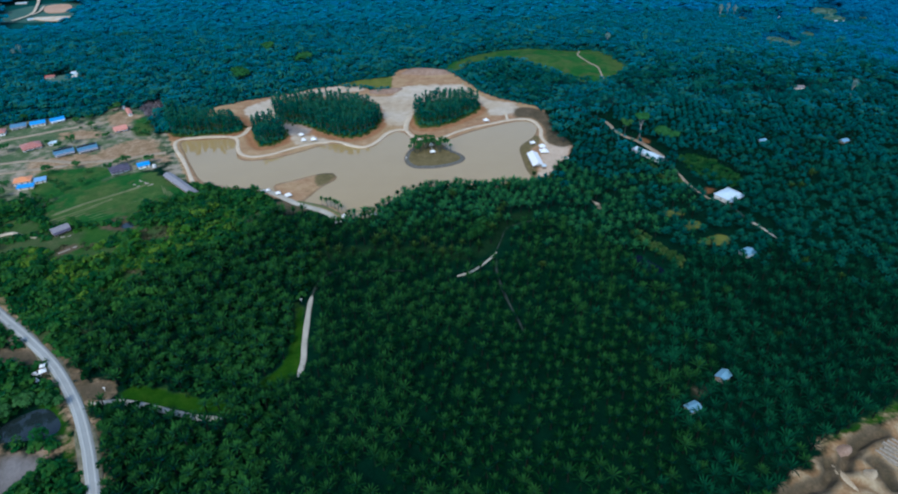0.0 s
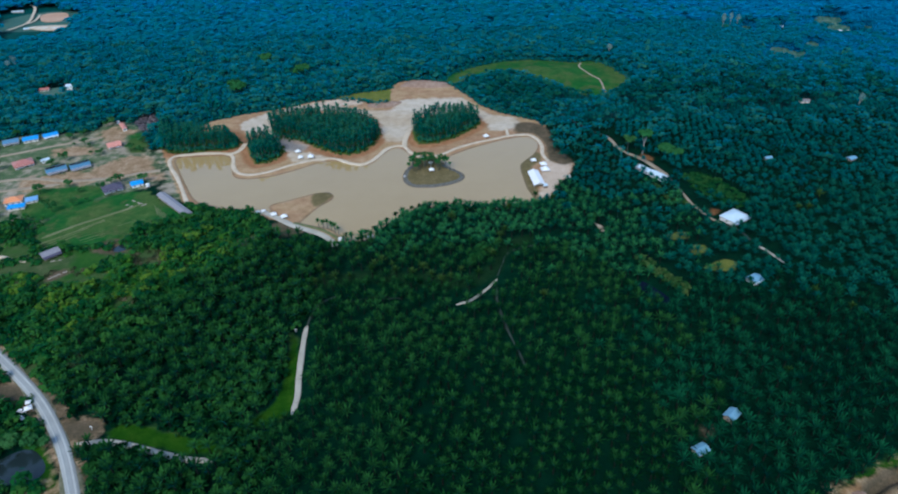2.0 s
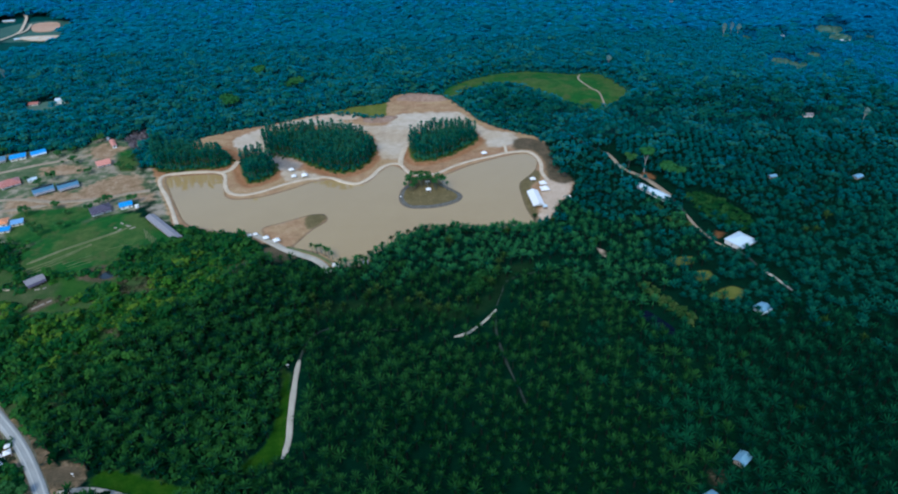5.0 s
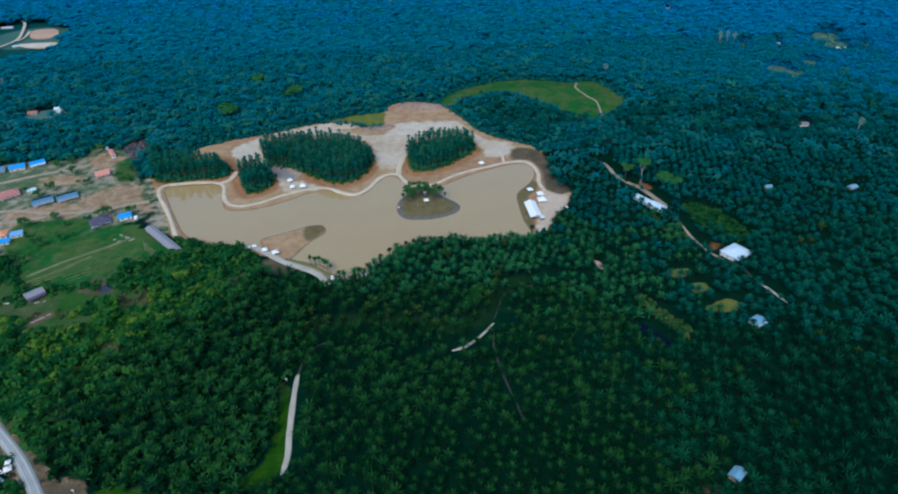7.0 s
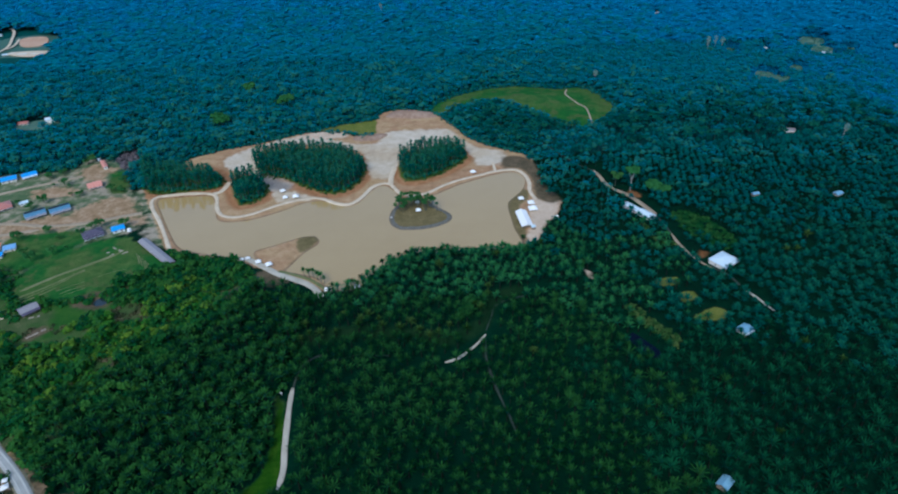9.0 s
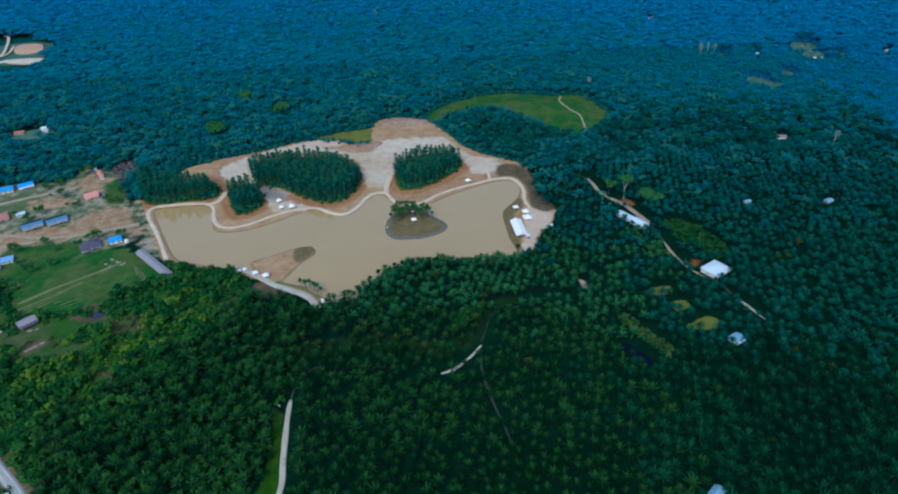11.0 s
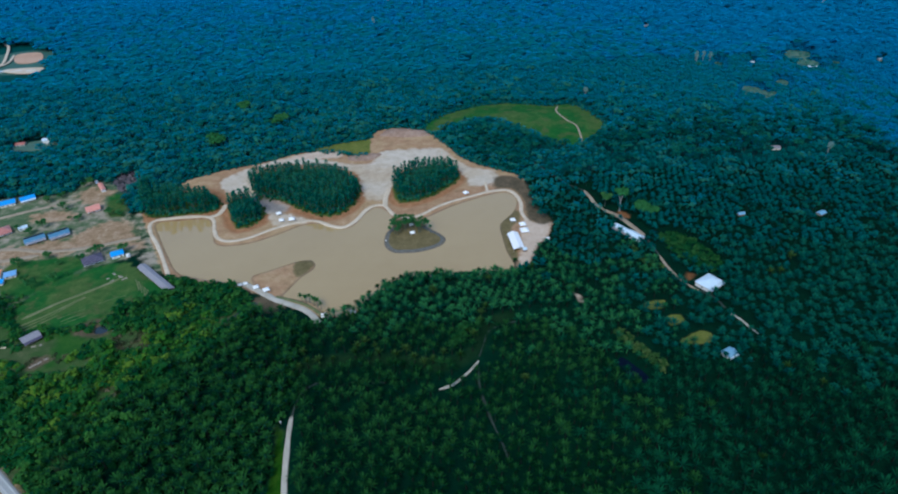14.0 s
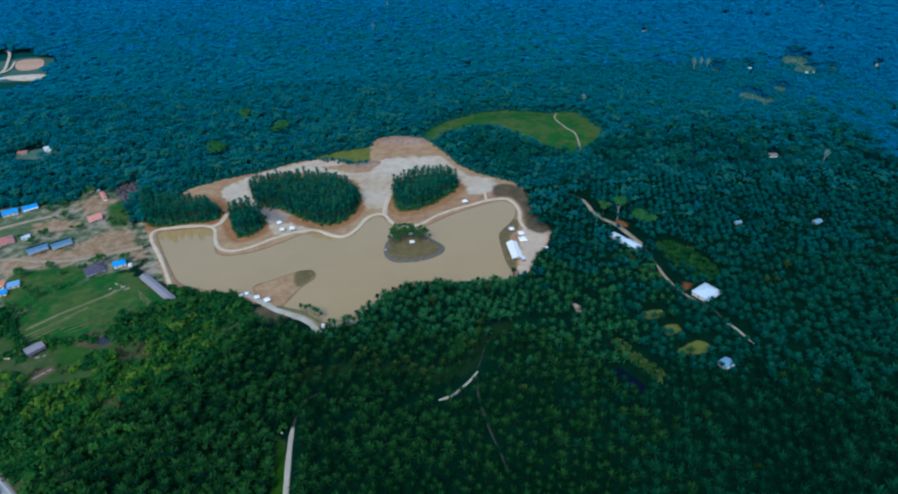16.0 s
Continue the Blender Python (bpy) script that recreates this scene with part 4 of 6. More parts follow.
def slab(bm, corners, thick):
    """A sloping sheet of some thickness."""
    top = [bm.verts.new(c) for c in corners]
    low = [bm.verts.new((c[0], c[1], c[2] - thick)) for c in corners]
    bm.faces.new(top), bm.faces.new(low[::-1])
    for k in range(len(top)):
        bm.faces.new((top[k - 1], low[k - 1], low[k], top[k]))
    return bm


def roof_mesh(kind, length, width, eaves, rise, over=0.7, thick=0.12):
    """A gable, hip or single-slope roof; the ridge runs along x."""
    bm = bmesh.new()
    a, b, top = length / 2 + over, width / 2 + over, eaves + rise
    if kind == "gable":
        slab(bm, [(-a, -b, eaves), (a, -b, eaves), (a, 0, top), (-a, 0, top)], thick)
        slab(bm, [(a, b, eaves), (-a, b, eaves), (-a, 0, top), (a, 0, top)], thick)
        box(bm, -a, a, -0.18, 0.18, top - 0.06, top + 0.08)
    elif kind == "hip":
        r = max(a - b, 0.3)
        slab(bm, [(-a, -b, eaves), (a, -b, eaves), (r, 0, top), (-r, 0, top)], thick)
        slab(bm, [(a, b, eaves), (-a, b, eaves), (-r, 0, top), (r, 0, top)], thick)
        slab(bm, [(a, -b, eaves), (a, b, eaves), (r, 0, top)], thick)
        slab(bm, [(-a, b, eaves), (-a, -b, eaves), (-r, 0, top)], thick)
        box(bm, -r, r, -0.18, 0.18, top - 0.06, top + 0.08)
    elif kind == "stepped":
        slab(bm, [(a, b, eaves), (-a, b, eaves), (-a, -0.1 * b, top), (a, -0.1 * b, top)], thick)
        slab(bm, [(-a, -b, eaves - 0.3), (a, -b, eaves - 0.3), (a, 0.15 * b, top - 2.0), (-a, 0.15 * b, top - 2.0)], thick)
    else:
        slab(bm, [(-a, -b, eaves), (a, -b, eaves), (a, b, top), (-a, b, top)], thick)
    return bm


def wall_mesh(length, width, height, rise=0.0, gable=True):
    bm = bmesh.new()
    a, b = length / 2, width / 2
    box(bm, -a, a, -b, b, -0.8, height)
    if gable and rise:
        for s in (-1, 1):
            v = [bm.verts.new(c) for c in ((s * a, -b, height), (s * a, b, height), (s * a, 0, height + rise * 0.86),
                                           (s * (a - 0.2), -b, height), (s * (a - 0.2), b, height), (s * (a - 0.2), 0, height + rise * 0.86))]
            bm.faces.new(v[:3]), bm.faces.new(v[3:][::-1])
            bm.faces.new((v[0], v[2], v[5], v[3])), bm.faces.new((v[1], v[4], v[5], v[2]))
    return bm


def opening(house, name, x, y, z, w, h, along_x, frame_mat, pane_mat):
    """A window or door with a frame that stands proud and a pane set into it."""
    m = pose(x, y, z, 0, 0, 0 if along_x else 90)
    bm = bmesh.new()
    for x0, x1, z0, z1 in ((-w / 2 - 0.1, -w / 2, -0.1, h + 0.1), (w / 2, w / 2 + 0.1, -0.1, h + 0.1), (-w / 2, w / 2, h, h + 0.1), (-w / 2, w / 2, -0.1, 0)):
        box(bm, x0, x1, -0.08, 0.08, z0, z1)
    ob = part(name, bm, frame_mat, house, "", m)
    part("pane" if name == "window" else "leaf", box(bmesh.new(), -w / 2, w / 2, -0.03, 0.03, 0, h), pane_mat, ob)


CLEARANCE = []  # x, y and radius of the ground that each building keeps free


def house(name, x, y, length, width, rot, roof, walls="cream", kind="gable", eaves=3.0, rise=1.8, label="", porch=0.0, porch_roof=None, windows=3, category="house"):
    h = thing(name, x, y, rot, label, category)
    CLEARANCE.append((x, y, 0.5 * max(length if length < 30 else 0, width + porch) + 1.5))
    part("wall", wall_mesh(length, width, eaves, rise, kind == "gable"), M[walls], h)
    part("roof", roof_mesh(kind, length, width, eaves + 0.1, rise), M[roof], h)
    # Dark strip stands for the shadowed wall under the upper roof.
    if kind == "stepped":
        part("clerestory", box(bmesh.new(), -length / 2, length / 2, 0.0, 0.15, eaves, eaves + rise - 0.35), M["glass"], h, "dark band for the shadowed gap between the two roofs")
    for s in (-1, 1):
        for k in range(windows):
            px = (k + 0.5) / windows * length - length / 2
            if s < 0 and k == windows // 2:
                opening(h, "door", px, s * width / 2, 0.1, 1.0, 2.1, True, M["timber"], M["timber"])
            else:
                opening(h, "window", px, s * width / 2, 1.0, 1.3, 1.2, True, M["white"], M["glass"])
        opening(h, "window", s * length / 2, 0.0, 1.0, 1.3, 1.2, False, M["white"], M["glass"])
    if porch:
        bm = slab(bmesh.new(), [(-length / 2 - 0.4, -width / 2 - porch, eaves - 0.75), (length / 2 + 0.4, -width / 2 - porch, eaves - 0.75),
                                (length / 2 + 0.4, -width / 2 - 0.75, eaves - 0.1), (-length / 2 - 0.4, -width / 2 - 0.75, eaves - 0.1)], 0.1)
        part("porch_roof", bm, M[porch_roof or roof], h, "lower metal porch roof")
        for k in range(4):
            px = -length / 2 + 0.2 + k * (length - 0.4) / 3
            part("post", box(bmesh.new(), px - 0.08, px + 0.08, -width / 2 - porch + 0.2, -width / 2 - porch + 0.36, -0.8, eaves - 0.8), M["timber"], h)
    return h


house("long_house", -384, 573, 17, 11.5, 34, "roof_steel", "cream", "stepped", 3.0, 3.4, "long house with a slate-blue metal roof and pale porch", 3.2, "roof_grey", 4)
house("long_house", -364, 580, 17, 11.5, 34, "roof_steel", "cream", "stepped", 3.0, 3.4, "long house with a slate-blue metal roof beside the street", 3.2, "roof_grey", 4)
house("blue_roofed_house", -451, 651, 14, 11.5, 26, "roof_blue", "cream", "gable", 3.0, 1.8, "house with a bright blue metal roof by the forest", 0, None, 3)
house("blue_roofed_house", -434, 659, 13.5, 10, 36, "roof_blue", "cream", "gable", 3.0, 1.7, "small house with a bright blue metal roof", 2.2, "roof_pale", 3)
house("grey_roofed_house", -469, 645, 14, 11, 26, "roof_steel", "cream", "gable", 3.0, 1.8, "house with a dull slate-blue metal roof", 2.4, "roof_grey", 3)
house("red_roofed_house", -426, 590, 17, 13, 38, "roof_red", "white", "hip", 3.2, 2.8, "white house with a faded red hip roof", 2.6, "roof_red", 4)
house("red_roofed_house", -482, 628, 14, 13, 26, "roof_red", "white", "hip", 3.2, 2.8, "white house with a faded red hip roof at the village end", 0, None, 3)
house("pink_roofed_house", -351, 628, 12.5, 10, 30, "roof_pink", "white", "gable", 3.2, 2.0, "white house with a salmon-red metal roof beside bare earth", 2.4, "roof_pink", 3)
house("dark_roofed_house", -310, 529, 16, 12, 33, "roof_dark", "white", "hip", 3.2, 2.8, "white house with a dark violet hip roof", 2.4, "roof_dark", 4)
house("small_blue_house", -290, 536, 10, 9, 27, "roof_blue", "white", "gable", 2.8, 1.5, "small hut with a vivid blue metal roof", 0, None, 2)
house("orange_roofed_house", -392, 513, 14, 11, 20, "roof_orange", "white", "hip", 3.2, 2.6, "house with an orange roof below the lane", 0, None, 3)
house("annex", -383, 501, 13, 5.5, 14, "roof_blue", "cream", "shed", 2.4, 0.9, "low annex with a bright blue sloping roof", 0, None, 2, "shed")
house("annex", -376, 513, 9, 6.5, 22, "roof_sky", "cream", "shed", 2.5, 0.9, "low annex with a light blue sloping roof", 0, None, 2, "shed")
# Dark porch roof stands for the shade of the open porch.
house("farm_house", -311, 421, 12, 8, 46, "roof_grey", "timber", "gable", 3.4, 1.9, "grey-roofed timber farmhouse in scrubby land", 3.0, "roof_dark", 3)
house("long_shed", -239.5, 491.5, 55, 6.4, -46, "roof_grey", "timber", "gable", 3.0, 1.5, "very long shed with a grey metal roof", 0, None, 9, "shed")
house("white_roofed_house", 223, 434, 17, 12.5, 32, "roof_pale", "white", "hip", 3.6, 2.0, "large white-roofed house beside the dirt road", 3.0, "roof_pale", 4)
house("white_shed", 187, 511, 15, 7.5, -58, "roof_pale", "white", "gable", 3.0, 1.3, "shed with a pale metal roof along the dirt road", 0, None, 4, "shed")
house("white_shed", 178, 525, 15, 6, -58, "roof_pale", "white", "gable", 2.8, 1.1, "narrow shed with a pale metal roof along the dirt road", 0, None, 4, "shed")
house("small_white_house", 205, 354, 8, 6.5, 28, "roof_ice", "white", "gable", 2.6, 1.2, "small pale blue-roofed hut among palms", 1.6, "roof_pale", 2)
house("palm_hut", 143, 238, 7.0, 5.0, 40, "roof_ice", "timber", "gable", 2.8, 1.7, "hut with a light blue metal roof among palms", 0, None, 2)
house("palm_hut", 119, 217, 6.5, 4.6, 24, "roof_ice", "timber", "gable", 2.4, 1.3, "half-hidden hut with a blue metal roof among palms", 0, None, 2)
house("far_house", 401, 678, 9, 6, -6, "roof_grey", "white", "gable", 2.4, 1.2, "far white house with a dark roof in the forest", 0, None, 3)
house("far_shed", 371, 531, 7.5, 4.5, 25, "roof_ice", "timber", "gable", 2.0, 1.0, "far shed with a pale roof among palms", 0, None, 2, "shed")
house("far_shed", 297, 538, 6.0, 3.2, 10, "roof_ice", "timber", "gable", 2.0, 1.2, "small grey-roofed shed among palms", 0, None, 2, "shed")
house("far_hut", -491, 822, 10, 9, 15, "roof_pale", "white", "gable", 5.5, 1.6, "far white house at the edge of the forest", 0, None, 2)
house("far_hut", -524, 818, 11, 7, 10, "roof_red", "cream", "gable", 3.0, 1.6, "far red-roofed house in the forest", 0, None, 2)
house("far_hut", -660, 742, 13, 8, 20, "roof_red", "cream", "gable", 3.0, 1.6, "far faded red-roofed house at the forest edge", 0, None, 2)
for fx, fy, fl, fw, fr in ((434, 1238, 18, 9, 10), (522, 990, 16, 9, -10), (553, 993, 9, 6, 20), (596, 950, 17, 6, -20), (839, 1350, 20, 12, 0), (710, 964, 14, 8, 10), (607, 776, 12, 7, 20),
                           (-735, 1166, 22, 9, 20), (-708, 1160, 18, 8, 14), (-684, 1158, 16, 8, 10), (-890, 1302, 40, 12, 8), (-838, 1312, 26, 10, 8), (-800, 1490, 20, 9, 0)):
    house("distant_building", fx, fy, fl * 0.8, fw * 0.6, fr, "roof_pale", "cream", "gable", 2.2, 0.9, "distant pale-roofed building among forest", 0, None, 2, "building")


house("narrow_house", -362, 677, 19, 3.8, 123, "roof_pink", "white", "gable", 2.6, 0.9, "narrow long hut with a faded red roof on bare earth", 0, None, 4)
house("white_annex", -407, 596, 7, 4, 30, "roof_pale", "white", "shed", 2.4, 0.5, "small white annex with a pale flat roof", 0, None, 2, "shed")


def lathe(profile, sides=14):
    """A turned form from (radius, height) pairs."""
    bm = bmesh.new()
    rings = [[bm.verts.new((r * math.cos(2 * math.pi * k / sides), r * math.sin(2 * math.pi * k / sides), z)) for k in range(sides)] for r, z in profile]
    for low, high in zip(rings, rings[1:]):
        for k in range(sides):
            bm.faces.new((low[k - 1], low[k], high[k], high[k - 1]))
    bm.faces.new(rings[0][::-1]), bm.faces.new(rings[-1])
    return bm


def water_tank(x, y):
    t = thing("water_tank", x, y, 0, "round white water tank beside a village house", "tank")
    part("body", lathe([(1.7, 0.0), (1.8, 0.15), (1.8, 2.4), (1.7, 2.6), (0.5, 3.1)], 18), M["white"], t)
    part("lid", lathe([(0.45, 3.08), (0.45, 3.25), (0.3, 3.3)], 12), M["steel"], t)


water_tank(-279, 533), water_tank(-374, 692)


def gazebo(x, y, size, rot, label="small white canvas gazebo on a bare bank", height=2.3):
    g = thing("gazebo", x, y, rot, label, "gazebo", "gazebos round the pond")
    s = size / 2
    bm = bmesh.new()
    rings = []
    for r, z in ((s + 0.25, height - 0.25), (s + 0.25, height), (s * 0.55, height + size * 0.16), (s * 0.22, height + size * 0.30), (0.05, height + size * 0.42)):
        rings.append([bm.verts.new((sx * r, sy * r, z)) for sx, sy in ((-1, -1), (1, -1), (1, 1), (-1, 1))])
    for low, high in zip(rings, rings[1:]):
        for k in range(4):
            bm.faces.new((low[k - 1], low[k], high[k], high[k - 1]))
    bm.faces.new(rings[-1])
    part("canopy", bm, M["canvas"], g)
    for sx in (-1, 1):
        for sy in (-1, 1):
            part("leg", box(bmesh.new(), sx * s - 0.06, sx * s + 0.06, sy * s - 0.06, sy * s + 0.06, -0.4, height), M["steel"], g)
    return g


for gx, gy, gs, gr in ((81, 553, 4.6, 10), (89, 544, 5.6, 5), (89, 533, 7.4, 5), (40, 614, 4.8, 20), (-151, 594, 4.6, 30), (-136, 581, 5.4, 10), (-146, 580, 4.4, 15),
                       (-149, 471, 4.2, 25), (-139, 465, 4.7, 30), (-159, 477, 3.0, 20), (-163, 474, 2.6, 25), (-86, 426, 4.4, 10), (-64, 429, 3.6, 10)):
    gazebo(gx, gy, gs, gr)
gazebo(-16, 541, 4.2, 10, "small white pavilion under trees on the islet"), gazebo(-23, 567, 4.0, 20, "small white pavilion at the islet's neck")
gazebo(-17, 554, 3.0, 40, "small white pergola under trees on the islet", 3.4)
gazebo(108, 517, 2.6, 10, "tiny white canopy at the edge of the palms", 2.1)


def marquee(x, y, length, width, rot):
    t = thing("marquee", x, y, rot, "large white canvas marquee on the pond bank", "marquee")
    bays, h = 5, 3.0
    part("roof", roof_mesh("gable", length, width, h, 2.2, 0.3, 0.06), M["canvas"], t)
    part("valance", box(bmesh.new(), -length / 2 - 0.3, length / 2 + 0.3, -width / 2 - 0.34, -width / 2 - 0.30, h - 0.5, h - 0.02), M["canvas"], t)
    part("valance", box(bmesh.new(), -length / 2 - 0.3, length / 2 + 0.3, width / 2 + 0.30, width / 2 + 0.34, h - 0.5, h - 0.02), M["canvas"], t)
    bm = bmesh.new()
    v = [bm.verts.new(c) for c in ((length / 2, -width / 2, h - 0.02), (length / 2, width / 2, h - 0.02), (length / 2, 0, h + 2.0))]
    bm.faces.new(v)
    bmesh.ops.solidify(bm, geom=bm.faces[:], thickness=0.05)
    part("gable_end", bm, M["canvas"], t)
    for k in range(bays + 1):
        px = -length / 2 + k * length / bays
        for s in (-1, 1):
            part("pole", box(bmesh.new(), px - 0.07, px + 0.07, s * width / 2 - 0.07, s * width / 2 + 0.07, -0.5, h), M["steel"], t)
    part("side_sheet", box(bmesh.new(), -length / 2, length / 2, width / 2 - 0.14, width / 2 - 0.10, 0.05, h - 0.1), M["canvas"], t)
    t2 = thing("store_box", x + 6.0, y - 13.8, rot, "small dark store with a pale roof beside the marquee", "shed")
    part("wall", box(bmesh.new(), -2, 2, -1.6, 1.6, -0.4, 2.4), M["timber"], t2)
    part("roof", roof_mesh("shed", 4, 3.2, 2.45, 0.4, 0.3), M["roof_pale"], t2)


marquee(78.2, 514, 27, 9.5, -85)


def car(x, y, rot, label, z=None):
    c = thing("car", x, y, rot, label, "car", "", z)
    bm = bmesh.new()
    side = [(-2.1, 0.35), (-2.15, 0.8), (-1.9, 0.95), (-1.45, 1.0), (1.0, 0.98), (1.95, 0.82), (2.12, 0.6), (2.1, 0.35)]
    rows = [[bm.verts.new((px, s * 0.86, pz)) for px, pz in side] for s in (-1, 1)]
    bm.faces.new(rows[0]), bm.faces.new(rows[1][::-1])
    for k in range(len(side)):
        bm.faces.new((rows[0][k - 1], rows[1][k - 1], rows[1][k], rows[0][k]))
    bmesh.ops.bevel(bm, geom=bm.edges[:], offset=0.05, segments=2, affect="EDGES")
    body = part("body", bm, M["car"], c)
    bm = bmesh.new()
    cab = [(-1.5, 0.98), (-1.2, 1.45), (0.3, 1.48), (0.95, 0.98)]
    rows = [[bm.verts.new((px, s * (0.78 if pz < 1.2 else 0.64), pz)) for px, pz in cab] for s in (-1, 1)]
    bm.faces.new(rows[0]), bm.faces.new(rows[1][::-1])
    for k in range(4):
        bm.faces.new((rows[0][k - 1], rows[1][k - 1], rows[1][k], rows[0][k]))
    part("cabin_glass", bm, M["glass"], c)
    part("roof", box(bmesh.new(), -1.2, 0.3, -0.66, 0.66, 1.46, 1.52), M["car"], c)
    for px in (-1.3, 1.3):
        for s in (-1, 1):
            w = part("wheel", lathe([(0.12, -0.1), (0.3, -0.1), (0.33, -0.06), (0.33, 0.06), (0.3, 0.1), (0.12, 0.1)], 16), M["rubber"], c, "", pose(px, s * 0.8, 0.33, 90, 0, 0))
            part("rim", lathe([(0.2, -0.11), (0.2, 0.11)], 12), M["steel"], w)
    for s in (-1, 1):
        part("headlight", box(bmesh.new(), 1.98, 2.14, s * 0.62 - 0.14, s * 0.62 + 0.14, 0.62, 0.76), M["glass"], c)


car(-243, 257, 150, "white car parked beside the main road"), car(-246, 262, 170, "white car parked close to the road shoulder")


def heap(x, y, length, width, height, rot, material, label, seed):
    """A dumped heap of earth with a lumpy outline."""
    rng = np.random.default_rng(seed)
    bm = bmesh.new()
    sides, rings = 22, 7
    wob = 1 + 0.22 * np.convolve(np.tile(rng.normal(0, 1, sides), 3), np.ones(3) / 3, "same")[sides:2 * sides]
    rows = []
    for i in range(rings):
        f = i / rings
        rows.append([bm.verts.new((math.cos(2 * math.pi * k / sides) * length / 2 * (1 - f) * wob[k], math.sin(2 * math.pi * k / sides) * width / 2 * (1 - f) * wob[k],
                                   height * (1 - (1 - f) ** 1.7) * (1 + 0.12 * rng.normal()) - (0.6 if i == 0 else 0))) for k in range(sides)])
    top = bm.verts.new((0, 0, height))
    for low, high in zip(rows, rows[1:]):
        for k in range(sides):
            bm.faces.new((low[k - 1], low[k], high[k], high[k - 1]))
    for k in range(sides):
        bm.faces.new((rows[-1][k - 1], rows[-1][k], top))
    for f in bm.faces:
        f.smooth = True
    mesh = bpy.data.meshes.new("earth_mound")
    bm.to_mesh(mesh), bm.free()
    mesh.materials.append(M[material])
    ob = new("earth_mound", mesh)
    ob.matrix_basis = pose(x, y, float(ground_height(np.array([x]), np.array([y]))[0]), 0, 0, rot)
    tagged(ob, label, "earth mound")


heap(-24, 786, 72, 30, 4.0, -6, "dug_clay", "long bank of reddish earth above the gravel yard", 72)
t = thing("plank_stack", 208, 186.5, -55, "long pale sawn planks laid apart on dug sand", "planks")
for i in range(6):
    part("plank", box(bmesh.new(), -8 + 0.9 * (i % 3), 8 - 0.5 * (i % 2), -7.0 + i * 2.6, -6.0 + i * 2.6, -1.5, 0.6), M["plank"], t)


def post(x, y, h, label, name="marker_post"):
    p = thing(name, x, y, 0, label, "post")
    part("pole", lathe([(0.12, -0.5), (0.12, h), (0.05, h + 0.05)], 8), M["white"], p)
    part("board", box(bmesh.new(), -0.7, 0.7, -0.06, 0.06, h - 0.9, h), M["white"], p, "blank white board")


post(-102, 320, 2.6, "white sign board beside the plantation path"), post(-199, 247, 3.0, "white sign board at the road junction")
post(-41, 532, 1.6, "small white post on the islet's shore")

plot = thing("vegetable_plot", -300, 445, 0, "rows of low crops on narrow pale ridges", "crop rows", z=0.0)
plot.matrix_basis = Matrix.Identity(4)
for k, (a, b, c, w) in enumerate((((-334, 431), (-313, 448), (-292, 472), 0.8), ((-331, 427), (-318, 438), (-305, 450), 0.6), ((-303, 445), (-294, 451), (-285, 456), 0.6),
                                  ((-299, 441), (-290, 447), (-282, 451), 0.5), ((-297, 437), (-289, 442), (-281, 447), 0.5), ((-276, 462), (-266, 468), (-257, 470), 0.5))):
    part("ridge", ribbon("ridge", [a, b, c], w, M["field_dirt"], 0.2, 0.35, 80 + k), None, plot)
for k in range(5):
    ax, ay = -258 + k * 4.0, 494 - k * 4.2
    part("ridge", ribbon("ridge", [(ax, ay), (ax + 5, ay - 9), (ax + 9, ay - 17)], 0.7, M["field_dirt"], 0.16, 0.12, 90 + k), None, plot)
rng = np.random.default_rng(81)
for px, py, pr, pl in ((-294, 392, 45, 9), (-289, 397, 40, 4), (-306, 413, 20, 4), (-301, 414, 70, 2.5), (-281, 505, -40, 5), (-275, 501, -30, 4.5), (-269, 496, 40, 5.5), (-273, 499, 30, 4), (-284, 498, 10, 3), (-279, 494, 60, 3.5)):
    t = thing("pale_boards", px, py, pr, "pale boards lying on the field", "boards", "boards on the field")
    for i in range(2):
        part("board", box(bmesh.new(), -pl / 2 + rng.uniform(0, 1), pl / 2, -0.9 + i * 0.9, -0.35 + i * 0.9, -0.2, 0.22 + 0.08 * i), M["plank"], t)
gazebo(-241.5, 262.5, 3.4, 35, "white canvas stall beside the main road", 2.4), gazebo(-244, 267, 2.4, 20, "small white canvas stall beside the main road", 2.2)
for k, (hx, hy, hl, hw, hh, hr) in enumerate(((214, 178, 16, 9, 2.2, 30), (236, 188, 18, 10, 2.6, 0), (188, 176, 12, 7, 1.5, 40))):
    heap(hx, hy, hl, hw, hh, hr, "sand", "heap of dug earth in the excavation", 83 + k)
heap(176, 175, 17, 4, 1.4, -75, "sand", "long bank of pale earth along the ditch", 97)
heap(184, 191, 12, 6, 1.6, 30, "dug_clay", "heap of reddish earth in the excavation", 98)
heap(212, 172, 14, 9, 1.8, 60, "dark_soil", "heap of dark earth in the excavation", 99)
heap(-70, 720, 42, 22, 2.2, 8, "dug_clay", "low mound of brown earth beside the gravel", 100)


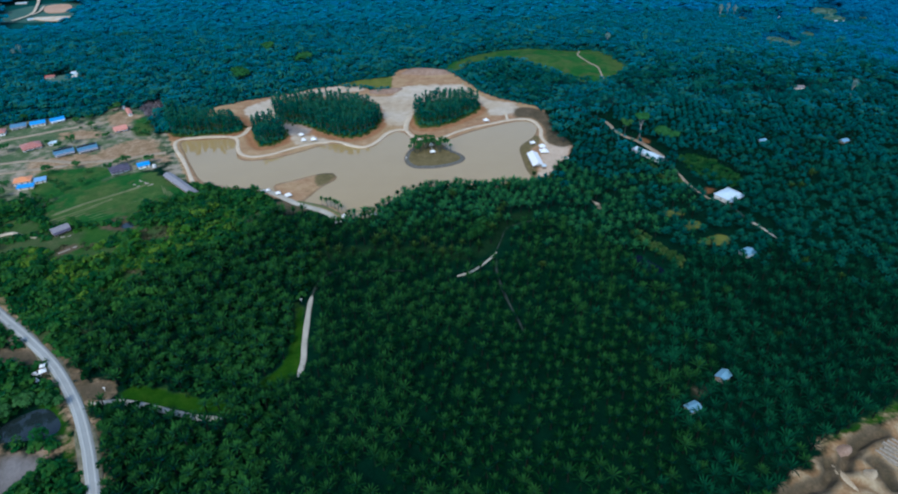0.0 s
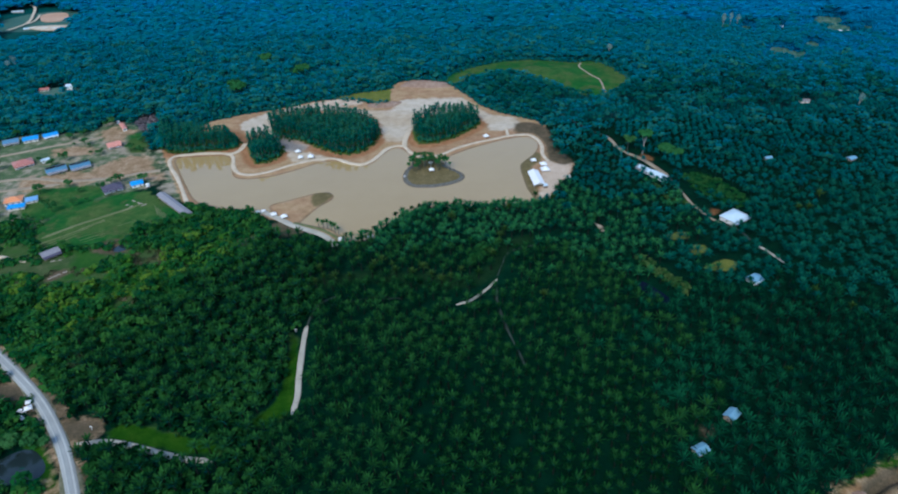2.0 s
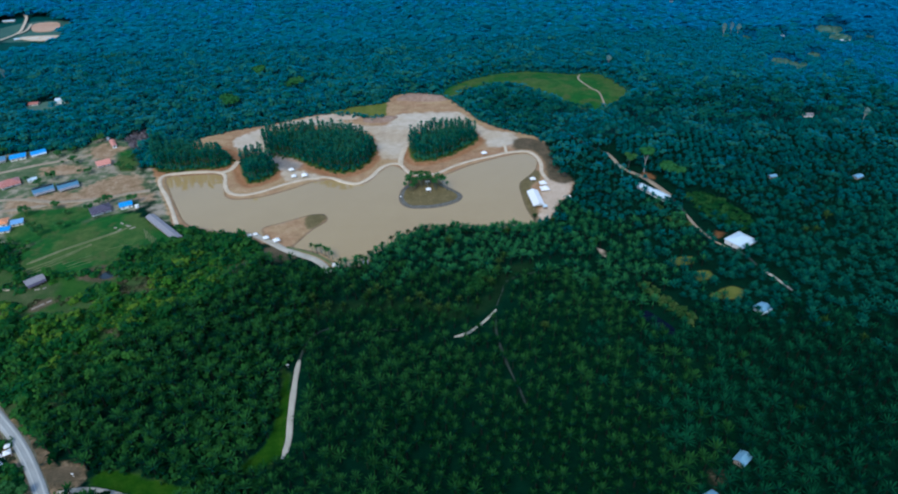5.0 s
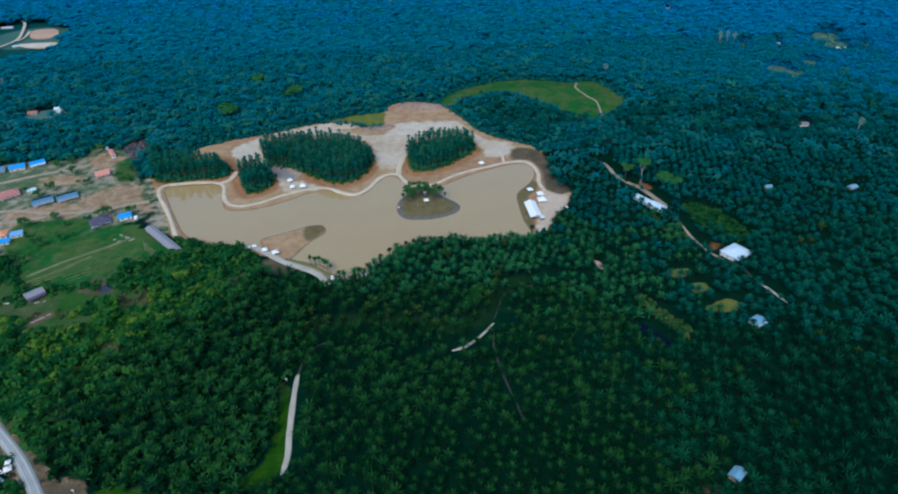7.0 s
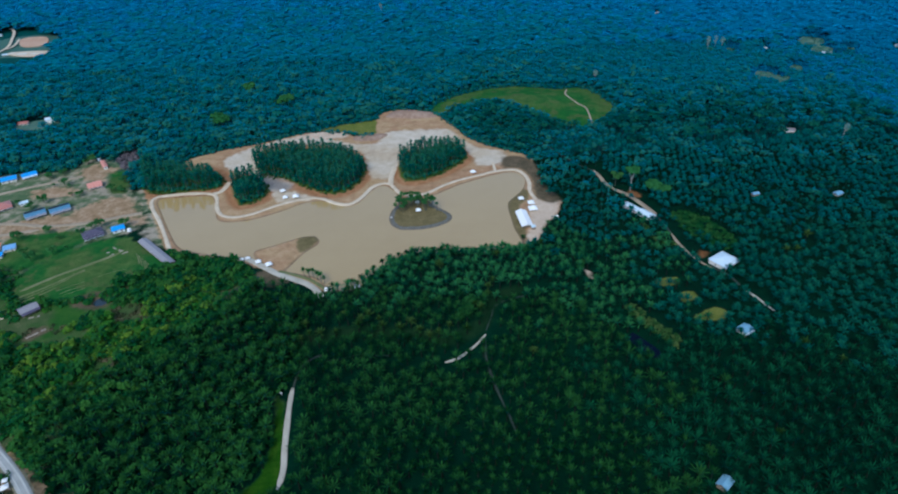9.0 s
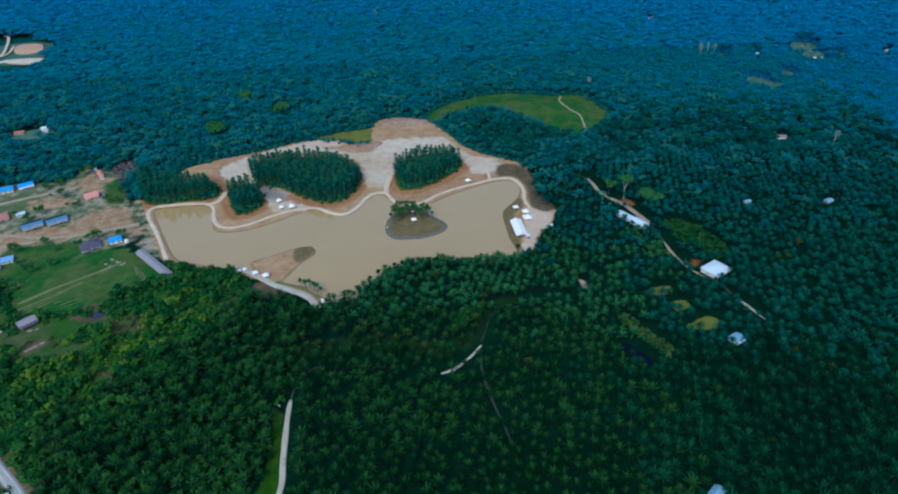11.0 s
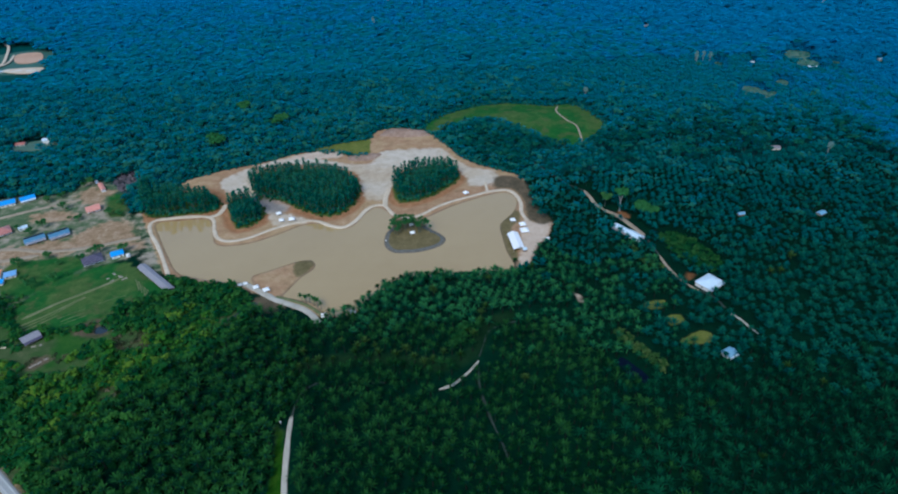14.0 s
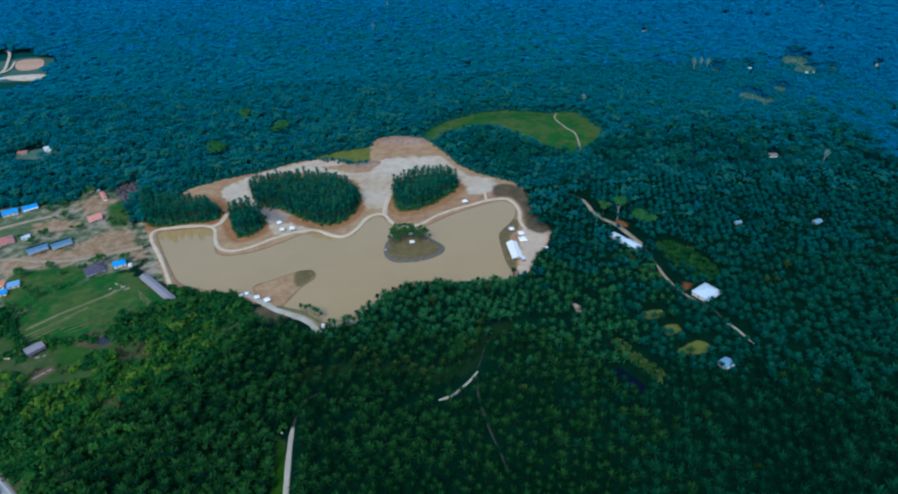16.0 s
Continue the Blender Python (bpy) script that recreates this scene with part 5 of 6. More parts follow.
# ---- plants ----
def frond(rng, length, azimuth, lift, droop, width, parts=4):
    """One palm frond: a ribbon folded along its rib, arching out and down."""
    along = np.linspace(0, 1, parts + 1)
    out = np.array([math.cos(azimuth), math.sin(azimuth), 0])
    side = np.array([-math.sin(azimuth), math.cos(azimuth), 0])
    r = length * along * math.cos(lift) * (1 - 0.25 * along ** 2)
    z = length * (along * math.sin(lift) - droop * along ** 2)
    half = width * np.interp(along, [0, 0.25, 0.5, 0.75, 1], [0.25, 0.9, 1.0, 0.75, 0.1]) / 2
    rows = []
    for s, sag in ((-1, -0.35), (0, 0.0), (1, -0.35)):
        rows.append(out * r[:, None] + side * (s * half)[:, None] + np.array([0, 0, 1.0]) * (z + sag * half)[:, None])
    v = np.stack(rows, axis=1).reshape(-1, 3)
    i = (np.arange(parts)[:, None] * 3 + np.arange(2)[None, :]).ravel()
    return v, np.stack([i, i + 3, i + 4, i + 1], axis=1)


def join(pieces):
    verts, quads, n = [], [], 0
    for v, q in pieces:
        verts.append(v), quads.append(q + n)
        n += len(v)
    return np.concatenate(verts), np.concatenate(quads)


def palm_crown(seed, height, fronds=24, reach=4.6, parts=4, width=1.15):
    """A crown of fronds, from the young upright spears in the middle to the old ones that hang."""
    rng = np.random.default_rng(seed)
    pieces = []
    for k in range(fronds):
        f = k / fronds
        lift = radians(86 - 68 * f + rng.normal(0, 7))
        v, q = frond(rng, reach * (0.75 + 0.3 * math.sin(f * 3) + rng.normal(0, 0.06)), k * 2.399 + rng.normal(0, 0.15), lift, 0.22 + 0.25 * rng.random(), width, parts)
        pieces.append((v + np.array([0, 0, height]), q))
    return join(pieces)


def tube(points, radii, sides=6):
    """A tapered tube through points, as vertices and quads."""
    p = np.array(points, float)
    ring = np.stack([np.cos(np.arange(sides) * 2 * np.pi / sides), np.sin(np.arange(sides) * 2 * np.pi / sides), np.zeros(sides)], axis=1)
    v = np.concatenate([c + ring * r for c, r in zip(p, radii)])
    k = np.arange(sides)
    quads = [np.stack([k + i * sides, (k + 1) % sides + i * sides, (k + 1) % sides + (i + 1) * sides, k + (i + 1) * sides], axis=1) for i in range(len(p) - 1)]
    return v, np.concatenate(quads)


def leaf_clumps(seed, centre, radius, count, size, low=-0.35, lobes=5, spread=0.42, up=0.55):
    """A crown of leafy tufts spread over several lobes, uneven in outline, with gaps."""
    rng = np.random.default_rng(seed)
    c = np.array(centre, float)
    lobe = rng.normal(0, 1, (lobes, 3))
    lobe /= np.linalg.norm(lobe, axis=1)[:, None]
    lobe[:, 2] = np.abs(lobe[:, 2]) * 0.6
    lobe = lobe * np.array(radius) * spread
    which = rng.integers(0, lobes, count)
    d = rng.normal(0, 1, (count, 3))
    d /= np.linalg.norm(d, axis=1)[:, None]
    d[:, 2] = np.where(d[:, 2] < low, -d[:, 2], d[:, 2])
    spot = c + lobe[which] + d * np.array(radius) * (0.62 + 0.16 * rng.random((count, 1)))
    normal = d + rng.normal(0, 0.35, (count, 3)) + np.array([0, 0, up])
    normal /= np.linalg.norm(normal, axis=1)[:, None]
    a = np.cross(normal, rng.normal(0, 1, (count, 3)))
    a /= np.linalg.norm(a, axis=1)[:, None]
    b = np.cross(normal, a)
    s = size * (0.6 + 0.8 * rng.random((count, 1)))
    quad = np.stack([spot - a * s - b * s * 0.45 - normal * s * 0.2, spot + a * s * 0.35 - b * s, spot + a * s + b * s * 0.4 - normal * s * 0.25, spot - a * s * 0.3 + b * s], axis=1)
    return quad.reshape(-1, 3), np.arange(count * 4).reshape(-1, 4)


def template(crown, trunk=None, young=0.0):
    """Crown and trunk as one: vertices, quads, which material each quad takes, and how young each leaf is."""
    # Inner leaves lighter: young green, and the lit crown top put into the tone.
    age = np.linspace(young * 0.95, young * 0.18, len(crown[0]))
    if trunk is None:
        return crown[0], crown[1], np.zeros(len(crown[1]), np.int32), age
    v, q = join([crown, trunk])
    return v, q, np.concatenate([np.zeros(len(crown[1]), np.int32), np.ones(len(trunk[1]), np.int32)]), np.concatenate([age, np.zeros(len(trunk[0]))])


def planted(name, templates, spots, materials, label, category, seed=5):
    """A stand of plants too many to count, in one mesh. Spots: x, y, scale, height scale."""
    rng = np.random.default_rng(seed)
    pick = rng.integers(0, len(templates), len(spots))
    verts, quads, kinds, tints, n = [], [], [], [], 0
    ground = ground_height(spots[:, 0], spots[:, 1])
    for k, (tv, tq, tm, young) in enumerate(templates):
        idx = np.nonzero(pick == k)[0]
        if not len(idx):
            continue
        a = rng.random(len(idx)) * 2 * np.pi
        ca, sa, s, h = np.cos(a)[:, None], np.sin(a)[:, None], spots[idx, 2][:, None], spots[idx, 3][:, None]
        v = np.stack([(tv[:, 0] * ca - tv[:, 1] * sa) * s + spots[idx, 0][:, None],
                      (tv[:, 0] * sa + tv[:, 1] * ca) * s + spots[idx, 1][:, None], tv[:, 2] * h + ground[idx][:, None]], axis=2)
        verts.append(v.reshape(-1, 3))
        quads.append((tq[None] + (np.arange(len(idx)) * len(tv))[:, None, None] + n).reshape(-1, 4))
        kinds.append(np.tile(tm, len(idx)))
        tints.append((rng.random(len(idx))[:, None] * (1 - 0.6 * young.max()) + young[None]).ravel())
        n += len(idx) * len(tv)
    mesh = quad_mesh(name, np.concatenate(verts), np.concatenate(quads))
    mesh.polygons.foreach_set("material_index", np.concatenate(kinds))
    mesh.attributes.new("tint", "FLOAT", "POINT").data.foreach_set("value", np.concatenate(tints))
    for m in materials:
        mesh.materials.append(M[m])
    return tagged(new(name, mesh), label, category, kind="stuff")


def lattice(x0, x1, y0, y1, gap, turn, jitter, seed):
    """Places in staggered rows."""
    rng = np.random.default_rng(seed)
    c, r = np.array([(x0 + x1) / 2, (y0 + y1) / 2]), math.hypot(x1 - x0, y1 - y0) / 2 + gap
    i = np.arange(-r, r, gap)
    j = np.arange(-r, r, gap * 0.866)
    gi, gj = np.meshgrid(i, j)
    gi = gi + (np.arange(len(j)) % 2)[:, None] * gap / 2
    p = np.stack([gi.ravel(), gj.ravel()], axis=1) + rng.normal(0, jitter, (gi.size, 2))
    t = radians(turn)
    p = p @ np.array([[math.cos(t), math.sin(t)], [-math.sin(t), math.cos(t)]]) + c
    return p[(p[:, 0] > x0) & (p[:, 0] < x1) & (p[:, 1] > y0) & (p[:, 1] < y1)]


BUILT = CLEARANCE + [(*ob.matrix_basis.translation[:2], 4.0) for ob in scene.objects if ob.parent is None and ob.type == "EMPTY" and ob["category"] not in ("house", "shed", "building", "crop rows")]
BUILT += [(79 + dx, 517 + dy, 8.0) for dx, dy in ((-3, 9), (0, 0), (3, -9))]
ROAD_LINES = [(spline(row[0], False, 8), row[1] / 2 + (0.2 if key == "junction_lane" else 4.0 if key == "lower_road" else 3.0 if key in ("yard_road", "east_road") else 3.0 if key in ("hill_track", "last_road") else 2.2 if key == "plantation_path" else 2.0 if key == "drain_ditch" else 0.5 if key == "faint_track" else 0)) for key, row in ROADS.items()] + [(spline(MAIN_ROAD, False, 8), 5.0)]


FAR_CLEARINGS = ((610, 1020, 26), (602, 968, 20), (640, 965, 12), (462, 868, 20), (478, 846, 12), (520, 893, 16), (470, 995, 14))


def free(p, margin=2.5, zones=("pond", "clay", "gravel", "grass", "soil", "village", "pools", "islet"), roads=2.0):
    """Which places lie off the roads, the open ground, the water and the buildings."""
    x, y = p[:, 0], p[:, 1]
    ok = np.ones(len(p), bool)
    for zone in zones:
        ok &= depth(zone, x, y) < -margin
    for line, half in ROAD_LINES:
        ok &= line_distance(x, y, line) > half + (roads if half > 1.4 else 0.0)
    for bx, by, size in BUILT:
        ok &= (x - bx) ** 2 + (y - by) ** 2 > size ** 2
        if by > 650 or bx > 250:  # trees cleared towards the camera, so that far yards stay in view
            ok &= line_distance(x, y, np.array([(bx, by), (bx * 0.975, by * 0.975) if by < 900 else (bx * 0.95, by * 0.95)])) > size * 0.8
    for cx, cy, r in ((-745, 1215, 80), (-700, 1125, 62), (-800, 1290, 60), (-690, 1085, 45), (-505, 806, 26), (-495, 785, 20), (-338, 688, 17), (-335, 668, 12)):
        ok &= (x - cx) ** 2 + (y - cy) ** 2 > r ** 2
    # Strips towards the camera keep the far clearings in view.
    ok &= np.min([line_distance(x, y, np.array([(cx, cy), (cx * 0.945, cy * 0.945)])) - r for cx, cy, r in FAR_CLEARINGS], axis=0) > 0
    ok &= line_distance(x, y, np.array([(-150, 462), (-131, 446), (-120, 440), (-106, 431), (-97, 423)])) > 6.5
    ok &= line_distance(x, y, np.array([(-142, 446), (-125, 437)])) > 7.5
    shed = np.array([(-263, 515), (-223, 474)], float)
    return ok & (line_distance(x, y, shed) > 8)


def seen(p, margin=45):
    """Places that lie in the wide wedge of land which the flight looks over."""
    d = np.hypot(p[:, 1] + 60, 150)
    return np.abs(p[:, 0] + 40) < 0.80 * d + margin


def blend(p, seed, scale=60.0):
    """Smooth chance noise from 0 to 1 over the land."""
    rng = np.random.default_rng(seed)
    out = np.zeros(len(p))
    for k in range(7):
        a, f = rng.random() * 6.28, (0.6 + rng.random() * 1.6) / scale
        out += np.sin(p[:, 0] * math.cos(a) * f * 6.28 + p[:, 1] * math.sin(a) * f * 6.28 + rng.random() * 6.28)
    return 0.5 + out / 7


def scatter(p, seed, low=0.85, high=1.2):
    rng = np.random.default_rng(seed)
    s = rng.uniform(low, high, len(p))
    return np.column_stack([p, s, s * rng.uniform(0.85, 1.15, len(p))])


PALMS = [template(palm_crown(k, 5.0, 24, 5.9, 3, 0.72), tube([(0, 0, -1), (0.1, 0, 3), (0.15, 0, 5.2)], [0.45, 0.36, 0.4], 4), 0.75) for k in range(5)]
NEAR_PALMS = [template(palm_crown(k, 5.0, 30, 6.6, 3, 0.50), tube([(0, 0, -1), (0.1, 0, 3), (0.15, 0, 5.2)], [0.45, 0.36, 0.4], 4), 0.75) for k in range(6)]
OUTER_PALMS = [template(palm_crown(12 + k, 5.0, 24, 5.9, 2, 0.78), None, 0.75) for k in range(5)]
FAR_PALMS = [template(palm_crown(20 + k, 5.6, 18, 5.4, 2, 1.5), None, 0.5) for k in range(4)]

def drawn(value, width, seed):
    """Chance that rises smoothly across a border this wide: which plants fall past it."""
    return value / width + 0.5 > np.random.default_rng(seed).random(len(value))


def wood_edge(p):
    """The wavering line where the plantation ends and the scrub begins."""
    line = np.interp(p[:, 1], [150, 240, 281, 317, 353, 381, 400, 428, 452, 480], [-190, -250, -245, -225, -212, -183, -160, -146, -143, -140])
    road_side = np.interp(p[:, 1], [20, 100, 153, 176, 195, 215, 239, 268, 294, 300], [-140, -150, -164, -173, -183, -195, -212, -238, -268, -400]) - 4
    return np.maximum(line + 34 * (blend(p, 8) - 0.5), road_side)


# The plantation: rows of oil palms on the near land and the hill, up to the pond and the dirt road
PALM_FREE = ("pond", "gravel", "grass", "soil", "village", "pools", "islet", "straw", "turf", "red_soil", "strip", "lawn", "sand")
def join_line(p):
    """How far north the planted rows of the hill reach before the old wood takes over."""
    return 478 + 90 * (blend(p, 33, 55) - 0.5)


near = lattice(-120, 420, 120, 540, 7.5, 12, 1.1, 3)
near = near[np.random.default_rng(30).random(len(near)) > 0.035]
near = near[(near[:, 1] < join_line(near)) & (depth("grass", near[:, 0], near[:, 1]) < 0.3) & seen(near, 45) & free(near, 1.5, [z for z in PALM_FREE if z != "grass"], 1.2) & (depth("clay", near[:, 0], near[:, 1]) < 2.5) & (near[:, 0] > np.maximum(wood_edge(near), -98))]
cut = line_distance(near[:, 0], near[:, 1], spline(TERRACE, False, 6))
# Palms left out so that dark floor stands for the hill foot's shaded band.
near = near[~((near[:, 0] > 33) & (cut < 4.5) & (depth("hill", near[:, 0], near[:, 1]) < 0))]
chosen = (near[:, 0] > -30) & (near[:, 0] < 105) & (near[:, 1] > 175) & (near[:, 1] < 278)
close_palms, rest = near[chosen], near[~chosen]
foot = line_distance(rest[:, 0], rest[:, 1], spline(TERRACE, False, 6))
inside_hill = depth("hill", rest[:, 0], rest[:, 1]) > 0
dry = inside_hill & (rest[:, 0] < 45) & (foot < 6 + 10 * blend(rest, 192, 35))
chance = np.random.default_rng(17).random(len(rest))
dry = (dry & (chance < 0.55)) | (chance > 0.995)
back = ~dry & (rest[:, 1] + 0.25 * rest[:, 0] > 392 + 60 * (blend(rest, 34, 50) - 0.5))
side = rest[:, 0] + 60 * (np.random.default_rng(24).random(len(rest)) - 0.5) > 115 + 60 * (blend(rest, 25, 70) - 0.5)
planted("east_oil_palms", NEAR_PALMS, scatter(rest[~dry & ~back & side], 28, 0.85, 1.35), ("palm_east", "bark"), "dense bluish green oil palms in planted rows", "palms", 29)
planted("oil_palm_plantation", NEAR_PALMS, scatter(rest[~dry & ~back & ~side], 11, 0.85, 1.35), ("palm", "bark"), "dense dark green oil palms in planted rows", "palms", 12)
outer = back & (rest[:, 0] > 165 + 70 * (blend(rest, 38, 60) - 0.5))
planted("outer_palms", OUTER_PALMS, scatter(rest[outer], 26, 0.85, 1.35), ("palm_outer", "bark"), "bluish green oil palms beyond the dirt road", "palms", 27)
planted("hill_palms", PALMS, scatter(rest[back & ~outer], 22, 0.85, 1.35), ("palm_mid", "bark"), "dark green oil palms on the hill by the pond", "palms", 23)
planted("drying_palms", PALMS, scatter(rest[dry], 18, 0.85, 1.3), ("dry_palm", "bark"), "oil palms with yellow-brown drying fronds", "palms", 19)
west = lattice(-330, -90, 140, 490, 7.9, 31, 1.5, 6)
west = west[seen(west, 45) & (depth("grass", west[:, 0], west[:, 1]) < 0.3) & free(west, 1.5, [z for z in PALM_FREE if z != "grass"], 1.0) & (depth("clay", west[:, 0], west[:, 1]) < 2.5) & (west[:, 0] > wood_edge(west)) & (west[:, 0] <= -98)]
BIG_PALMS = [template(palm_crown(8 + k, 5.4, 24, 6.3, 3, 0.72), tube([(0, 0, -1), (0.1, 0, 3), (0.15, 0, 5.8)], [0.45, 0.36, 0.4], 4), 0.75) for k in range(5)]
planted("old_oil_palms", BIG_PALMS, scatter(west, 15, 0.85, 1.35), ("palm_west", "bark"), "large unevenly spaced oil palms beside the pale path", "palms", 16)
brush = lattice(-330, -95, 150, 480, 4.8, 44, 1.5, 187)
brush = brush[seen(brush) & free(brush, 1.0, PALM_FREE, 1.0) & (depth("clay", brush[:, 0], brush[:, 1]) < 0) & (brush[:, 0] > wood_edge(brush) - 3) & (blend(brush, 188, 40) > 0.25)]
planted("palm_underbrush", [template(leaf_clumps(189 + k, (0, 0, 1.2), (2.6, 2.6, 2.4), 16, 0.95, -0.1, 5, 0.6)) for k in range(4)], scatter(brush, 190, 0.6, 1.5), ("palm_west", "bark"), "bushes that fill the ground between old oil palms", "bushes", 191)
east = lattice(70, 520, 420, 760, 7.3, 74, 0.8, 4)
east = east[seen(east) & (east[:, 1] > join_line(east) + 3) & free(east, 2.0, ("pond", "clay", "gravel", "grass", "soil", "village", "pools", "islet", "lawn")) & (east[:, 1] < 715 - 0.12 * east[:, 0] + 90 * (blend(east, 9, 130) - 0.5))]
mixed = (blend(east, 15, 95) > 0.53) | ((east[:, 0] < 168) & (east[:, 1] > 480)) | (east[:, 1] > 640 + 60 * blend(east, 16, 60))
planted("far_palm_plantation", FAR_PALMS, scatter(east[~mixed], 13, 0.85, 1.2), ("palm_haze",), "dark oil palms in rows east of the pond", "palms", 14)
mixed_wood = east[mixed]


def palm_thing(name, trunk_height, reach, seed, label, group, crown_mat, trunk_mat, fronds=26, r=0.4):
    t = new(name)
    v, q = tube([(0, 0, -1.2), (0.15, 0, trunk_height * 0.5), (0.1, 0.05, trunk_height - 0.4)], [r * 1.2, r * 0.9, r], 6)
    part("trunk", quad_mesh("trunk", v, q), M[trunk_mat], t)
    mesh = quad_mesh("crown", *palm_crown(seed, trunk_height, fronds, reach, 3, 0.62 if fronds > 26 else 0.9))
    # Tone falls from young, lit inner fronds to old, shaded outer ones.
    mesh.attributes.new("tint", "FLOAT", "POINT").data.foreach_set("value", np.linspace(0.95, 0.15, len(mesh.vertices)))
    part("crown", mesh, M[crown_mat], t)
    return tagged(t, label, "palm", group)


def place(models, p, seed, low, high):
    """Copies of the models at the places; each model itself takes the first places."""
    rng = np.random.default_rng(seed)
    z = ground_height(p[:, 0], p[:, 1])
    for k, (px, py) in enumerate(p):
        s = rng.uniform(low, high)
        m = pose(px, py, z[k], 0, 0, rng.uniform(0, 360)) @ Matrix.Diagonal((s, s, s * rng.uniform(0.9, 1.1), 1))
        if k < len(models):
            models[k].matrix_basis = m
        else:
            ob = copy_thing(models[k % len(models)], m)
            ob.matrix_basis = m


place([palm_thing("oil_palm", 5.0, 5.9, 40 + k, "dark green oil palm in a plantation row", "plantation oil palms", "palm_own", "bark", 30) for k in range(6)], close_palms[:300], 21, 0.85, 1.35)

# The groves left standing in the clearing, and the islet
stand = []
for curve, gap in zip(CURVES["grove"], (5.6, 5.0, 5.4, 5.2)):
    lo, hi = curve.min(axis=0), curve.max(axis=0)
    p = lattice(lo[0], hi[0], lo[1], hi[1], gap, 20, 0.9, 31)
    keep = depth_inside(p[:, 0], p[:, 1], curve) > 1.0
    stand.append(p[keep & (depth_inside(p[:, 0], p[:, 1] + 8.0, curve) > 1.0)])
stand = np.concatenate(stand)
stand = stand[free(stand, 2.0, ("pond",), 2.5)]
front = np.zeros(len(stand), bool)
for curve in CURVES["grove"]:
    inside = depth_inside(stand[:, 0], stand[:, 1], curve) > 0
    rim = inside & (depth_inside(stand[:, 0], stand[:, 1], curve) < 14)
    front |= rim & (stand[:, 1] < curve[:, 1].mean() + 6)


def grove_crown(seed, parts=3):
    """An old oil palm's head: arching fronds above, a skirt of drooping ones below."""
    rng = np.random.default_rng(seed)
    pieces = [palm_crown(seed, 13.2, 24, 4.2, parts, 0.8)]
    for k in range(16):
        v, q = frond(rng, rng.uniform(3.2, 4.8), k * 2.399 + rng.normal(0, 0.2), radians(rng.uniform(-25, 5)), rng.uniform(0.45, 0.95), 0.75, parts)
        pieces.append((v + np.array([0, 0, 12.9 - 2.4 * (k % 2)]), q))
    return join(pieces)


def grove_trunk(sides):
    return tube([(0, 0, -1.2), (0.15, 0, 6), (0.1, 0.05, 13.2)], [0.3, 0.24, 0.26], sides)


def grove_palm(seed):
    t = new("grove_palm")
    part("trunk", quad_mesh("trunk", *grove_trunk(6)), M["pale_bark"], t)
    mesh = quad_mesh("crown", *grove_crown(seed))
    # The same fall of tone: light head, shaded skirt.
    mesh.attributes.new("tint", "FLOAT", "POINT").data.foreach_set("value", np.linspace(0.85, 0.1, len(mesh.vertices)))
    part("crown", mesh, M["grove_own"], t)
    return tagged(t, "tall old oil palm with a pale trunk in a grove", "palm", "grove palms")


place([grove_palm(50 + k) for k in range(5)], stand[front][:300], 32, 0.82, 1.15)
GROVE = [template(grove_crown(56 + k, 2), grove_trunk(4), 0.7) for k in range(5)]
planted("grove_stand", GROVE, scatter(np.concatenate([stand[~front], stand[front][300:]]), 36, 0.82, 1.15), ("grove", "pale_bark"), "close stand of tall old oil palms in the groves", "palms", 37)
back_row = np.zeros(len(stand), bool)
for curve in CURVES["grove"][1:]:
    back_row |= (depth_inside(stand[:, 0], stand[:, 1], curve) > 0) & (depth_inside(stand[:, 0], stand[:, 1] + 19.0, curve) < 0)
# Glints on the rear crowns, built as pale fronds.
spears = stand[back_row]
spears = spears[np.random.default_rng(183).random(len(spears)) < 0.6]


def glint_tuft(seed):
    """A few pale upright fronds above a palm's head, put there as glints."""
    rng = np.random.default_rng(seed)
    return template(join([(v + np.array([0, 0, 14.6]), q) for v, q in (frond(rng, rng.uniform(1.6, 2.6), k * 1.9, radians(rng.uniform(40, 80)), 0.15, 0.6, 2) for k in range(4))]))


planted("pale_spears", [glint_tuft(184 + k) for k in range(4)], scatter(spears, 185, 0.9, 1.1), ("glint", "bark"), "pale fronds that stand in for glints on the grove palms", "palms", 186)
isle = lattice(-38, 2, 535, 566, 5.2, 10, 1.0, 33)
isle = isle[(depth("islet", isle[:, 0], isle[:, 1]) > 3) & (np.hypot(isle[:, 0] + 16, isle[:, 1] - 541) > 4.5) & (np.hypot(isle[:, 0] + 23, isle[:, 1] - 567) > 3.5) & (isle[:, 1] > 540) & (isle[:, 1] < 562)]
place([palm_thing("islet_palm", 10.0, 4.4, 60 + k, "palm on the islet in the pond", "islet palms", "shrub", "pale_bark", 26, 0.28) for k in range(2)], isle[::3], 34, 0.8, 1.1)
bank = np.array([(-107, 447), (-103, 445), (-100, 446), (-96, 442), (-93, 440), (-90, 437), (-70, 430), (-66, 432)], float)
place([palm_thing("bank_palm", 6.4, 5.0, 64, "small palm on the near pond bank", "bank palms", "shrub", "pale_bark", 22, 0.25)], bank, 35, 0.8, 1.1)


shore_line = spline([(-61, 437), (-46, 452), (-32, 460), (-12, 465), (8, 467)], False, 5.5)
